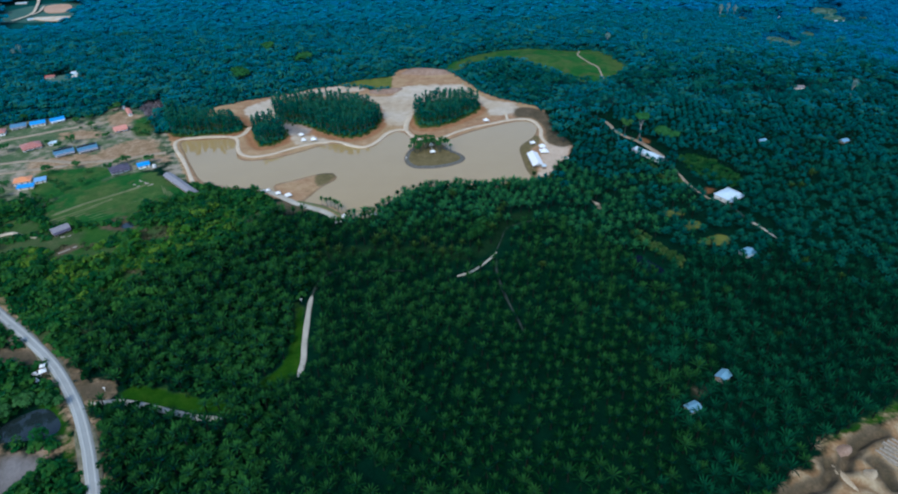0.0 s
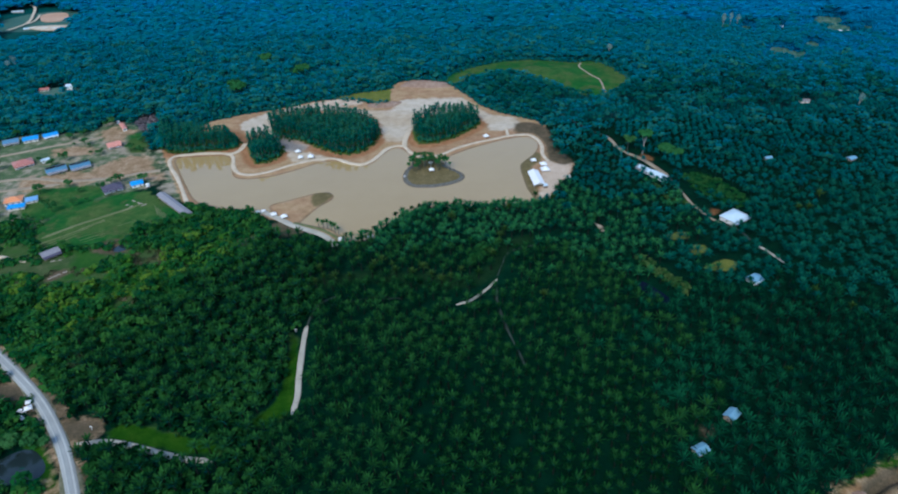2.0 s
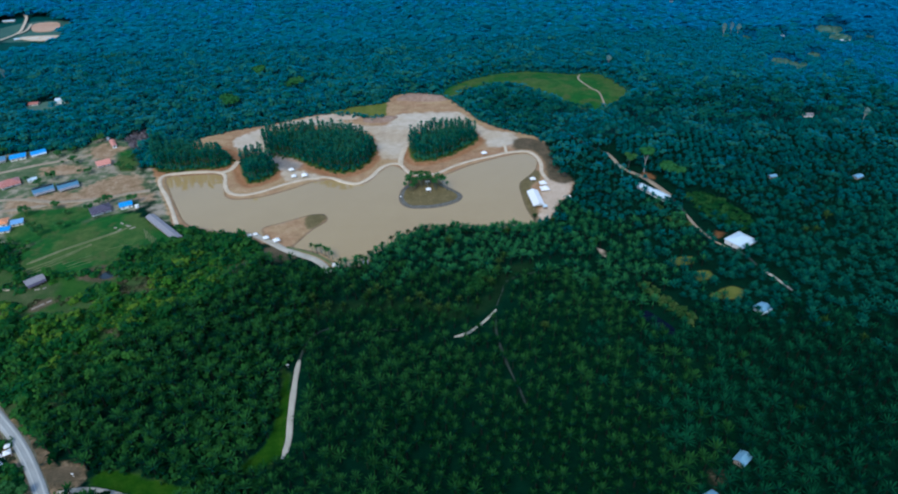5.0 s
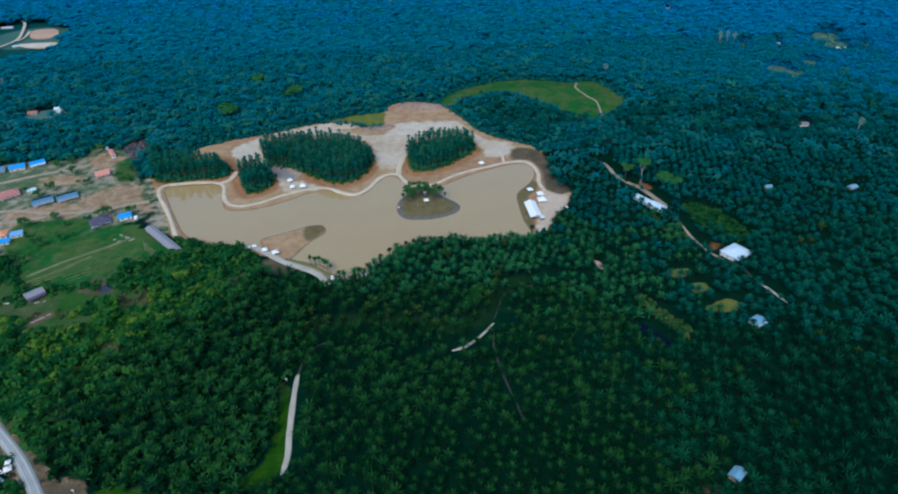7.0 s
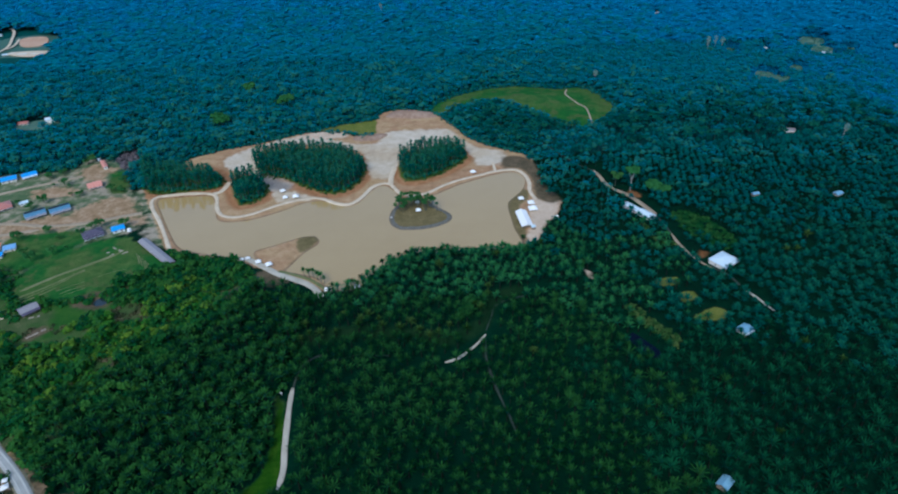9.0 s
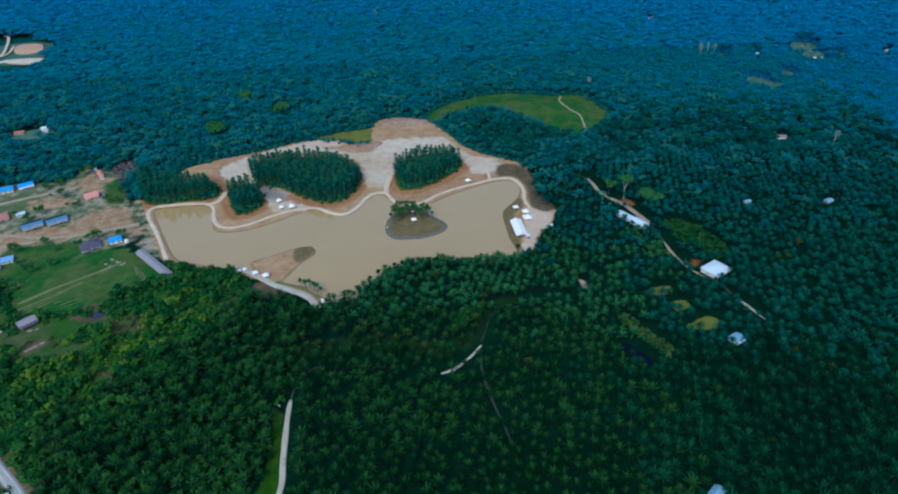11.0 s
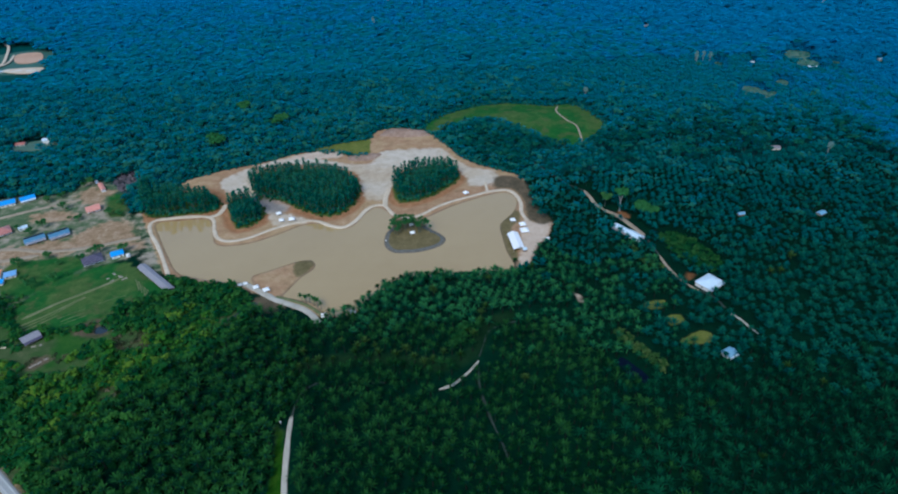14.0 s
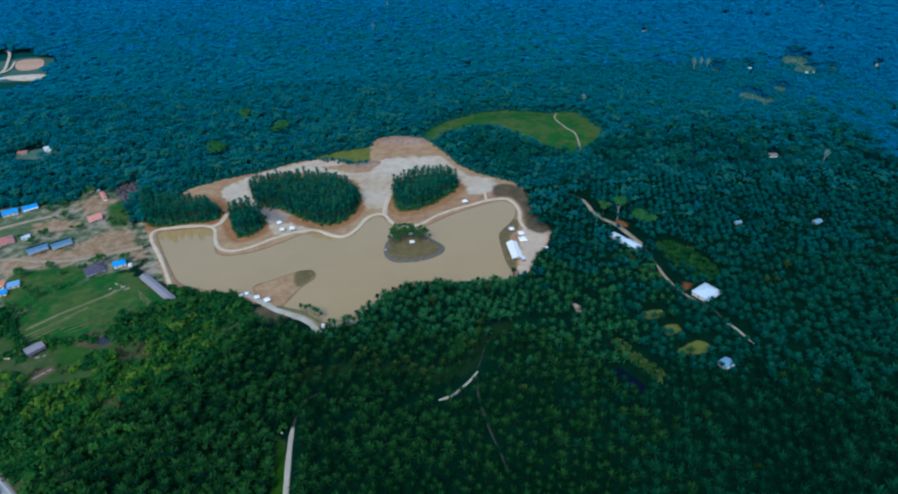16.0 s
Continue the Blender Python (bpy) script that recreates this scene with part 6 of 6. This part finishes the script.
shore_palms = np.concatenate([shore_line + np.random.default_rng(193).normal(0, 0.8, shore_line.shape), [(72, 477), (-68, 431), (40, 468), (55, 469)]])
place([palm_thing("shore_palm", 6.2, 4.6, 65 + k, "palm leaning over the near pond shore", "shore palms", "palm_own", "bark", 24, 0.25) for k in range(2)], shore_palms, 39, 0.85, 1.15)


def forest_template(seed, height, radius, count, size, trunk=True, sides=4, spread=0.42, flat=1.05, up=0.55):
    crown = leaf_clumps(seed, (0, 0, height - radius), (radius, radius, radius * flat), count, size, -0.6, 5, spread, up)
    return template(crown, tube([(0, 0, -1), (0.2, 0, height * 0.4), (0.1, 0.2, height - radius)], [0.26, 0.2, 0.12], sides) if trunk else None)


# The far forest, thinner in detail with distance
wood = lattice(-760, 620, 470, 1010, 7.9, 33, 2.2, 51)
wood = wood[seen(wood) & free(wood, 3.0)]
inland = (wood[:, 1] > 715 - 0.12 * wood[:, 0] + 90 * (blend(wood, 9, 130) - 0.5)) | (wood[:, 0] < -285) | ((wood[:, 0] < 110) & (wood[:, 1] > 655))
wood = wood[inland & ((wood[:, 0] > -285) | (wood[:, 1] > 660 - 0.35 * (wood[:, 0] + 285) * 0.3) | (wood[:, 0] < -500))]
spots = scatter(wood, 52, 0.7, 1.35)
gap = -np.maximum(depth("grass", wood[:, 0], wood[:, 1]), depth("clay", wood[:, 0], wood[:, 1]))
spots[:, 2:] *= np.clip(0.45 + 0.55 * gap / 20, 0.45, 1)[:, None]
WOOD = [forest_template(70 + k, 13 + 1.2 * (k % 3), 4.2 + 0.6 * (k % 3), 30, 1.38, True, 3, 0.58, 0.75, 1.3) for k in range(7)]
TALL_PALMS = [template(palm_crown(85 + k, 10, 15, 4.8, 2, 1.2), tube([(0, 0, -1), (0.1, 0, 5), (0.15, 0, 10)], [0.3, 0.24, 0.22], 3), 0.6) for k in range(2)]
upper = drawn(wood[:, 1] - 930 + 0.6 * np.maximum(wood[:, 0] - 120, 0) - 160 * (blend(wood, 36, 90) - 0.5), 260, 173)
eastern = ~upper & drawn(wood[:, 0] - 30, 90, 174) & drawn(770 - wood[:, 1], 90, 175)
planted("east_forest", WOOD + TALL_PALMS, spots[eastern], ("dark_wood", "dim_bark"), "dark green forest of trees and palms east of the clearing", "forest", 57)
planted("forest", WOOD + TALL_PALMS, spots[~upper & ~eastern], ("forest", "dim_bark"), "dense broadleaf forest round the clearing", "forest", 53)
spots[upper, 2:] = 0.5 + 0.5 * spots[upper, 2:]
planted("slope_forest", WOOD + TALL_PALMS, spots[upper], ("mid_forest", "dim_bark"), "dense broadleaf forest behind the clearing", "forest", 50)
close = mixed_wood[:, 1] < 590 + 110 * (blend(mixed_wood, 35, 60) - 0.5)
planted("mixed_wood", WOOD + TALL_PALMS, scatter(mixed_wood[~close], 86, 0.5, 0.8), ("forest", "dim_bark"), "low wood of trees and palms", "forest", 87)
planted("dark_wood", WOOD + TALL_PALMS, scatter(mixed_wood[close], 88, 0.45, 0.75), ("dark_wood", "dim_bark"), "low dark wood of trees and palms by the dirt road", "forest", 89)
deep = lattice(-1500, 1400, 1010, 2050, 12.8, 20, 3.6, 54)
deep = deep[seen(deep, 30) & (deep[:, 1] < 1690 - 0.258 * deep[:, 0])]
deep = deep[free(deep, 3.0)]
FAR_WOOD = [forest_template(90 + k, 15 + 2 * (k % 3), 7.2 + 0.8 * (k % 2), 13, 3.4, False, 4, 0.6, 0.40, 3.0) for k in range(6)]
spots = scatter(deep, 55, 0.95, 1.15)
# Farther and more easterly trees take the haze-blue leaves.
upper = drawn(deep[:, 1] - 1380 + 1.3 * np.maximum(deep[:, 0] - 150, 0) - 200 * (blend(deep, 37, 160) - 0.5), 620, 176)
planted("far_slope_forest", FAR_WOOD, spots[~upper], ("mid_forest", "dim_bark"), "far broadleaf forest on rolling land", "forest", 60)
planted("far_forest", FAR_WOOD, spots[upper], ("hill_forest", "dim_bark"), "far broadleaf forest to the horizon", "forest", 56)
# Lower leaf layers added to lift the dark gaps between the crowns.
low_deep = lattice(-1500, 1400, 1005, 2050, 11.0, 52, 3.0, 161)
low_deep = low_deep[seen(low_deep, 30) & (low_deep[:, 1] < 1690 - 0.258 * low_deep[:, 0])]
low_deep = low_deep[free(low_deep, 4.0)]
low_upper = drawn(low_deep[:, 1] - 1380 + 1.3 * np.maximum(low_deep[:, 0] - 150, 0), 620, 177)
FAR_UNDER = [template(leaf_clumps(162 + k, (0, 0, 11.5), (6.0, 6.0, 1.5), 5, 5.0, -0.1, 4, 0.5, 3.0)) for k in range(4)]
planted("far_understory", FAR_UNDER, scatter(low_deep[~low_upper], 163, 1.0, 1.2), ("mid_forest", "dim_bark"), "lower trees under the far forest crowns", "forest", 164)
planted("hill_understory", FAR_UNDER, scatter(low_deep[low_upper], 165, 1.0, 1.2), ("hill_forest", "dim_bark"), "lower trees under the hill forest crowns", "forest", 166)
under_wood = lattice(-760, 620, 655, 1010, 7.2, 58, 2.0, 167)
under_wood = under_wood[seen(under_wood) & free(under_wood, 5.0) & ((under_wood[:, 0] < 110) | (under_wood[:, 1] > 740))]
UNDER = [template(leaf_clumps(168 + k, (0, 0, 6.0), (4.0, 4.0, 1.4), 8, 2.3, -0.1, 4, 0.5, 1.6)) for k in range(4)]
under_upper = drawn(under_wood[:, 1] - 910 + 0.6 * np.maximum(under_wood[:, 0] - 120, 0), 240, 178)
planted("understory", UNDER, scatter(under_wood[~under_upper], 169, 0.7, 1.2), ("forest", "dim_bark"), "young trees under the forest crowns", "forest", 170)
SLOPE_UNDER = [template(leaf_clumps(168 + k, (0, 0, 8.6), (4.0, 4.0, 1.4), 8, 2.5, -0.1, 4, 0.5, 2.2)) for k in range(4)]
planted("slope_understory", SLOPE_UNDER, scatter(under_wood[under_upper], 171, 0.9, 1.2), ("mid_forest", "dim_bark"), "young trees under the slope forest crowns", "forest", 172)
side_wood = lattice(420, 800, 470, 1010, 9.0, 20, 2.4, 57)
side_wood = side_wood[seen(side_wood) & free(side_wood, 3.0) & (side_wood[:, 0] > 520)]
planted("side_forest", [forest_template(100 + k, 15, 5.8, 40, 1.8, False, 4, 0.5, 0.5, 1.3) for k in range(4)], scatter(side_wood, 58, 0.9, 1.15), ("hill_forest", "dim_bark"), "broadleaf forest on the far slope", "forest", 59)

rim = lattice(-420, 260, 640, 890, 4.6, 14, 1.2, 44)
open_ground = np.maximum(depth("grass", rim[:, 0], rim[:, 1]), depth("clay", rim[:, 0], rim[:, 1]))
rim = rim[(rim[:, 0] > -300) & (open_ground > -13) & (open_ground < 0.5 + 2 * blend(rim, 45, 20)) & (depth("village", rim[:, 0], rim[:, 1]) < -3) & (depth("grove", rim[:, 0], rim[:, 1]) < 0)]
planted("forest_rim", [forest_template(140 + k, 3.4, 2.4, 24, 0.9, False, 4, 0.9) for k in range(4)], scatter(rim, 46, 0.45, 1.3), ("forest", "dim_bark"), "low bushes along the edge of the forest", "scrub", 47)

edge_bushes = lattice(-640, -290, 560, 740, 4.4, 9, 1.3, 146)
d = depth("village", edge_bushes[:, 0], edge_bushes[:, 1])
edge_bushes = edge_bushes[(d < -0.5) & (d > -15) & seen(edge_bushes) & free(edge_bushes, 0.5, ("soil", "pond", "clay", "grass"), 1.0)]
planted("village_edge_bushes", [forest_template(147 + k, 4.6, 2.6, 26, 0.9, False, 4, 0.9) for k in range(4)], scatter(edge_bushes, 148, 0.5, 1.6), ("forest", "dim_bark"), "bushes between the village and the forest", "scrub", 149)

patchy = lattice(400, 680, 770, 1060, 5.0, 25, 1.6, 141)
reach = np.min([np.hypot(patchy[:, 0] - cx, patchy[:, 1] - cy) / r for cx, cy, r in FAR_CLEARINGS], axis=0)
lane = np.min([line_distance(patchy[:, 0], patchy[:, 1], np.array([(cx, cy), (cx * 0.945, cy * 0.945)])) - r for cx, cy, r in FAR_CLEARINGS], axis=0)
meadow = reach + 0.5 * (np.random.default_rng(142).random(len(patchy)) - 0.5) < 1.1
LOW_SCRUB = [forest_template(143 + k, 3.6, 2.8, 18, 1.5, False, 4, 0.9, 0.6, 1.2) for k in range(4)]
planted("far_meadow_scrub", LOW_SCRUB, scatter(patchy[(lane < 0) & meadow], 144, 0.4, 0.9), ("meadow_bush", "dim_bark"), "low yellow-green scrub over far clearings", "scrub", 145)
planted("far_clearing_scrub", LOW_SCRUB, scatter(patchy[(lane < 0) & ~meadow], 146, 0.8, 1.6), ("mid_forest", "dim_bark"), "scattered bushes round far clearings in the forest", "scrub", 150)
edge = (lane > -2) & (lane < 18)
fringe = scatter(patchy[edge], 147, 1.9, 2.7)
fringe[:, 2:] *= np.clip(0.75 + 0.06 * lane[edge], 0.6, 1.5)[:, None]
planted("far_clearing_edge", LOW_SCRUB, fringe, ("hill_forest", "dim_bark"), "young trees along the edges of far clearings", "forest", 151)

dead = lattice(-355, -316, 652, 716, 4.0, 10, 1.2, 68)
dead = dead[depth_inside(dead[:, 0], dead[:, 1], spline([(-351, 684), (-353, 716), (-328, 702), (-318, 673), (-323, 654)], True, 6)) > 0]
planted("bare_scrub", [forest_template(105 + k, 3.2, 2.0, 24, 0.7, False) for k in range(3)], scatter(dead, 69, 0.7, 1.3), ("dead_scrub", "bark"), "grey leafless scrub beside the village", "scrub", 70)

# Bushes that close the canopy along the near shore, and grass tufts at the feet of the groves
shore = lattice(-150, 110, 405, 480, 3.6, 17, 0.9, 48)
band = depth("clay", shore[:, 0], shore[:, 1])
shore = shore[(band > -6) & (band < 4.5) & free(shore, 1.2, ("pond", "sand", "turf"), 1.0) & (shore[:, 0] < 84) & ((shore[:, 0] > -62) | (shore[:, 1] < np.interp(shore[:, 0], [-150, -131, -105, -88, -62], [462, 447, 431, 408, 408])))]
planted("shore_bushes", [forest_template(150 + k, 4.0, 2.2, 30, 0.8, False, 4, 0.9) for k in range(4)], scatter(shore, 49, 0.6, 1.25), ("palm_mid", "bark"), "dark bushes and young palms along the near shore", "bushes", 45)
tufts = lattice(-320, 60, 565, 700, 3.2, 8, 0.9, 42)
rim_depth = depth("grove", tufts[:, 0], tufts[:, 1])
south = depth("grove", tufts[:, 0] - 4, tufts[:, 1] + 7) > rim_depth
tufts = tufts[south & (rim_depth > -1.5) & (rim_depth < 5 + 2 * blend(tufts, 43, 30)) & free(tufts, 1.0, ("pond",), 1.0)]
planted("grove_fringe", [template(leaf_clumps(155 + k, (0, 0, 0.3), (1.7, 1.7, 1.1), 16, 0.55, -0.1, 4)) for k in range(3)], scatter(tufts, 41, 0.7, 1.3), ("sedge", "bark"), "olive green tufts at the feet of the groves", "grass", 40)

skirts = lattice(-320, 60, 565, 700, 3.4, 31, 1.0, 179)
d = depth("grove", skirts[:, 0], skirts[:, 1])
skirts = skirts[(d > 1.0) & (d < 9) & (depth("grove", skirts[:, 0] - 3, skirts[:, 1] + 7) > d - 1) & free(skirts, 1.0, ("pond",), 1.0)]
planted("grove_undergrowth", [template(leaf_clumps(180 + k, (0, 0, 1.6), (2.0, 2.0, 2.6), 18, 0.8, -0.2, 4)) for k in range(3)], scatter(skirts, 181, 0.6, 1.3), ("grove", "bark"), "dark bushes between the trunks of the groves", "bushes", 182)

# Scrub and trees between the main road and the village
scrub = lattice(-520, -95, 150, 520, 5.0, 27, 1.7, 61)
scrub = scrub[seen(scrub) & free(scrub, 1.0, ("pond", "clay", "gravel", "grass", "soil", "pools", "sand"))]
edge = wood_edge(scrub)
scrub = scrub[(depth("farm", scrub[:, 0], scrub[:, 1]) < 0) & (scrub[:, 0] < edge + 4) & ((scrub[:, 1] < 480) | (scrub[:, 0] > -240))]
rng = np.random.default_rng(62)
open_land = depth("village", scrub[:, 0], scrub[:, 1]) > -4
scrub = scrub[~open_land | (rng.random(len(scrub)) < 0.42)]
tall = blend(scrub, 63, 45) + 0.25 * rng.random(len(scrub)) > 0.58
low = lattice(-520, -95, 150, 520, 6.4, 12, 1.5, 77)
low = low[seen(low) & free(low, 0.5, ("pond", "clay", "gravel", "grass", "soil", "pools", "sand"), 0.8)]
edge = wood_edge(low)
low = low[((depth("farm", low[:, 0], low[:, 1]) < 0) | (blend(low, 98, 20) > 0.6)) & (low[:, 0] < edge + 6) & ((low[:, 1] < 480) | (low[:, 0] > -240)) & ((depth("village", low[:, 0], low[:, 1]) < -4) | (blend(low, 78, 25) > 0.5))]


def undergrowth(seed):
    """A low tangle of leaves some metres wide."""
    v, q = leaf_clumps(seed, (0, 0, 0.4), (4.4, 4.4, 1.9), 26, 1.15, -0.1, 6)
    return template((v, q))


def within(p, places, seed):
    """Which plants stand in ragged patches round the places x, y, radius."""
    wob = 0.7 + 0.6 * blend(p, seed, 22)
    return np.any([np.hypot(p[:, 0] - cx, p[:, 1] - cy) < r * wob for cx, cy, r in places], axis=0)


YELLOW = ((-215, 401, 18), (-246, 372, 22), (-272, 388, 16), (-235, 345, 16), (-310, 385, 18), (-198, 426, 16), (-263, 363, 24), (-220, 375, 18), (-206, 391, 17), (-240, 392, 16), (-285, 375, 14), (-180, 415, 12), (-250, 330, 10), (-300, 410, 16))
BROWN = ((-228, 408, 11), (-225, 356, 10), (-288, 396, 16), (-244, 412, 8), (-270, 412, 9))


def scrub_stand(name, templates, p, seed, low_scale, high_scale, labels):
    """One kind of scrub: green, yellow-green and withered, each a stand of its own."""
    brown = within(p, BROWN, 90)
    yellow = within(p, YELLOW, 91) & ~brown & (np.random.default_rng(seed + 5).random(len(p)) < 0.5)
    for tag, keep, mat, label in (("", ~brown & ~yellow, "bush", labels), ("yellow_", yellow, "yellow_bush", "yellow-green patch of " + name.replace("_", " ")), ("withered_", brown, "brown_bush", "withered brown " + name.replace("_", " ") + " on bare ground")):
        shrink = 0.6 if tag == "withered_" else 1.0
        if keep.any():
            planted(tag + name, templates, scatter(p[keep], seed, low_scale * shrink, high_scale * shrink), (mat, "bark"), label, "scrub", seed + 1)


scrub_stand("undergrowth", [undergrowth(115 + k) for k in range(5)], low, 79, 0.8, 1.25, "low green undergrowth between bushes")
scrub_stand("scrub", [forest_template(110 + k, 3.7, 2.3, 34, 0.7, False, 4, 0.9) for k in range(5)], scrub[~tall], 64, 0.6, 1.3, "tangled green scrub and bushes")
tree_spots = scrub[tall & ~within(scrub, BROWN, 90)]
scrub_stand("scrub_trees", [forest_template(120 + k, 6.6, 2.8, 42, 0.86, True, 3, 0.8) for k in range(5)], tree_spots, 66, 0.7, 1.3, "mixed broadleaf trees beside the plantation")
slope = np.concatenate([np.random.default_rng(195).normal(0, 1, (n, 2)) * (r, r) + (cx, cy) for cx, cy, r, n in ((20, 379, 3.6, 9), (108, 424, 2.6, 6), (13, 369, 2.4, 4))])
planted("slope_bushes", [forest_template(196 + k, 7.4, 2.4, 40, 0.7, True, 4, 0.8) for k in range(3)], scatter(slope, 197, 0.7, 1.1), ("verge_growth", "bark"), "yellow-green bushes at the foot of the palm hill", "bushes", 198)
lawn = lattice(195, 260, 450, 520, 4.2, 20, 1.0, 95)
lawn = lawn[(depth("lawn", lawn[:, 0], lawn[:, 1]) > -1) & free(lawn, 1.0, ("red_soil",), 1.0)]
planted("low_growth", [undergrowth(135 + k) for k in range(3)], scatter(lawn, 96, 0.45, 0.9), ("verge_growth", "bark"), "low green growth beside the dirt road", "undergrowth", 97)
sedge = lattice(120, 164, 338, 390, 2.3, 20, 0.7, 92)
hedge_line = spline([(180, 495), (180, 482), (184, 470), (195, 464)], False, 3)
hedge = np.repeat(hedge_line, 3, axis=0) + np.random.default_rng(160).normal(0, 1.1, (len(hedge_line) * 3, 2))
sedge = np.concatenate([sedge, hedge])
sedge = sedge[(line_distance(sedge[:, 0], sedge[:, 1], hedge_line) < 5) | (depth("strip", sedge[:, 0], sedge[:, 1]) > 0)]
planted("sedge_strip", [forest_template(130 + k, 2.6, 1.7, 22, 0.7, False, 4, 0.8) for k in range(3)], scatter(sedge, 93, 0.6, 1.2), ("sedge", "bark"), "pale green plants on a strip among palms", "scrub", 94)


def tree(name, x, y, height, radius, label, leaves, trunk_mat, seed, limbs=5, count=170, group=""):
    """A single tree: tapered trunk, limbs, and a crown of tufts on each limb."""
    t = thing(name, x, y, 0, label, "tree", group)
    rng = np.random.default_rng(seed)
    fork = height * 0.45
    pieces = [tube([(0, 0, -0.8), (0.1, 0, fork * 0.5), (0.1, 0.1, fork)], [height * 0.028, height * 0.02, height * 0.016], 7)]
    leaf = []
    for k in range(limbs):
        a = k * 6.283 / limbs + rng.normal(0, 0.3)
        tip = np.array([math.cos(a) * radius * 0.6, math.sin(a) * radius * 0.6, height - radius * rng.uniform(0.3, 0.7)])
        pieces.append(tube([(0.1, 0.1, fork * 0.9), tip * np.array([0.5, 0.5, 0]) + np.array([0, 0, (fork + tip[2]) / 2]), tip], [height * 0.012, height * 0.008, height * 0.004], 5))
        leaf.append(leaf_clumps(seed + k, tip, (radius * 0.6, radius * 0.6, radius * 0.42), count // limbs, radius * 0.17, -0.6, 3))
    part("trunk", quad_mesh("trunk", *join(pieces)), M[trunk_mat], t)
    part("crown", quad_mesh("crown", *join(leaf)), M[leaves], t)
    return t


tree("tall_tree", 187, 561, 25, 6.6, "tall pale-trunked tree with a spreading light crown", "bright", "white_bark", 201, 6, 300)
tree("round_tree", 206, 553, 13, 7.5, "broad bright green tree beside the dirt road", "bright", "bark", 210, 7, 420)
tree("round_tree", 214, 546, 11, 6, "broad bright green tree beside the dirt road", "bright", "bark", 211, 6, 320)
tree("pale_tree", 175, 571, 15, 6, "thin grey-green tree with a pale trunk", "shrub", "pale_bark", 212, 5, 160)
for k, (tx, ty, th, tr) in enumerate(((-243, 228, 9, 4.2), (-235, 235, 10, 4.6), (-226, 237, 8, 3.8), (-249, 221, 8, 4.0), (-218, 236, 6, 3.0))):
    tree("pool_tree", tx, ty, th, tr, "dark leafy tree leaning over a small pool", "shrub", "bark", 260 + k, 6, 260, "trees by the pool")
ISLE_REST = np.array([p for k, p in enumerate(isle) if k % 3])
models = [tree("islet_tree", 0, 0, 9.5, 3.0, "small leafy tree on the islet", "shrub", "pale_bark", 240 + k, 5, 130, "islet trees") for k in range(2)]
place(models, ISLE_REST, 75, 0.8, 1.2)
garden = lattice(-520, -280, 480, 690, 9.5, 15, 3.2, 72)
garden = garden[free(garden, 0.0, ("soil", "pond", "clay"), 2.0) & seen(garden) & (depth("village", garden[:, 0], garden[:, 1]) > 0)]
garden = garden[np.random.default_rng(73).random(len(garden)) < 0.24]
for bx, by, size in CLEARANCE:  # no trees on the camera's side, so that the houses stay in view
    garden = garden[line_distance(garden[:, 0], garden[:, 1], np.array([(bx, by), (bx * 0.955, by * 0.955)])) > size - 1]
models = [tree("garden_tree", 0, 0, 6.5, 3.2, "green garden tree among village houses", "shrub", "bark", 220 + k, 5, 150, "garden trees") for k in range(3)]
place(models, garden, 74, 0.6, 1.5)
LIGHT_TREES = [(-191, 820), (-260, 772), (-247, 881), (-186, 828), (-254, 765)]
BARE_TREES = [(-88, 1312, 26), (-65, 1512, 26), (224, 860, 20), (419, 965, 26), (431, 969, 28), (443, 972, 25), (425, 981, 24), (442, 647, 18), (-610, 908, 22), (-616, 900, 18)]
for k, (tx, ty) in enumerate(LIGHT_TREES):
    tree("light_green_tree", tx, ty, 20, 8.0, "light green crown that stands out of the forest", "bright", "pale_bark", 230 + k, 7, 380)


def bare_tree(x, y, height, seed, label):
    """A thin old tree: trunk, forked limbs and few leaves."""
    t = thing("bare_tree", x, y, 0, label, "tree", "bare trees")
    rng = np.random.default_rng(seed)
    pieces = [tube([(0, 0, -0.8), (0.3, 0.1, height * 0.5), (0.2, 0.3, height)], [0.4, 0.32, 0.18], 6)]
    part("trunk", quad_mesh("trunk", *pieces[0]), M["white_bark"], t)
    for k in range(5):
        a, z = rng.uniform(0, 6.28), height * rng.uniform(0.5, 0.85)
        v, q = tube([(0.25, 0.2, z), (math.cos(a) * 2, math.sin(a) * 2, z + 2.2), (math.cos(a) * 3.4, math.sin(a) * 3.4, z + 4.5)], [0.26, 0.18, 0.1], 5)
        part("limb", quad_mesh("limb", v, q), M["white_bark"], t)
    part("crown", quad_mesh("crown", *leaf_clumps(seed, (0.2, 0.2, height * 0.86), (3.6, 3.6, height * 0.24), 60, 0.75, -0.9, 5)), M["pale_leaf"], t, "thin grey-green leaves")


for k, (tx, ty, th) in enumerate(BARE_TREES):
    bare_tree(tx, ty, th, 250 + k, "pale thin-leaved tree rising out of the forest")
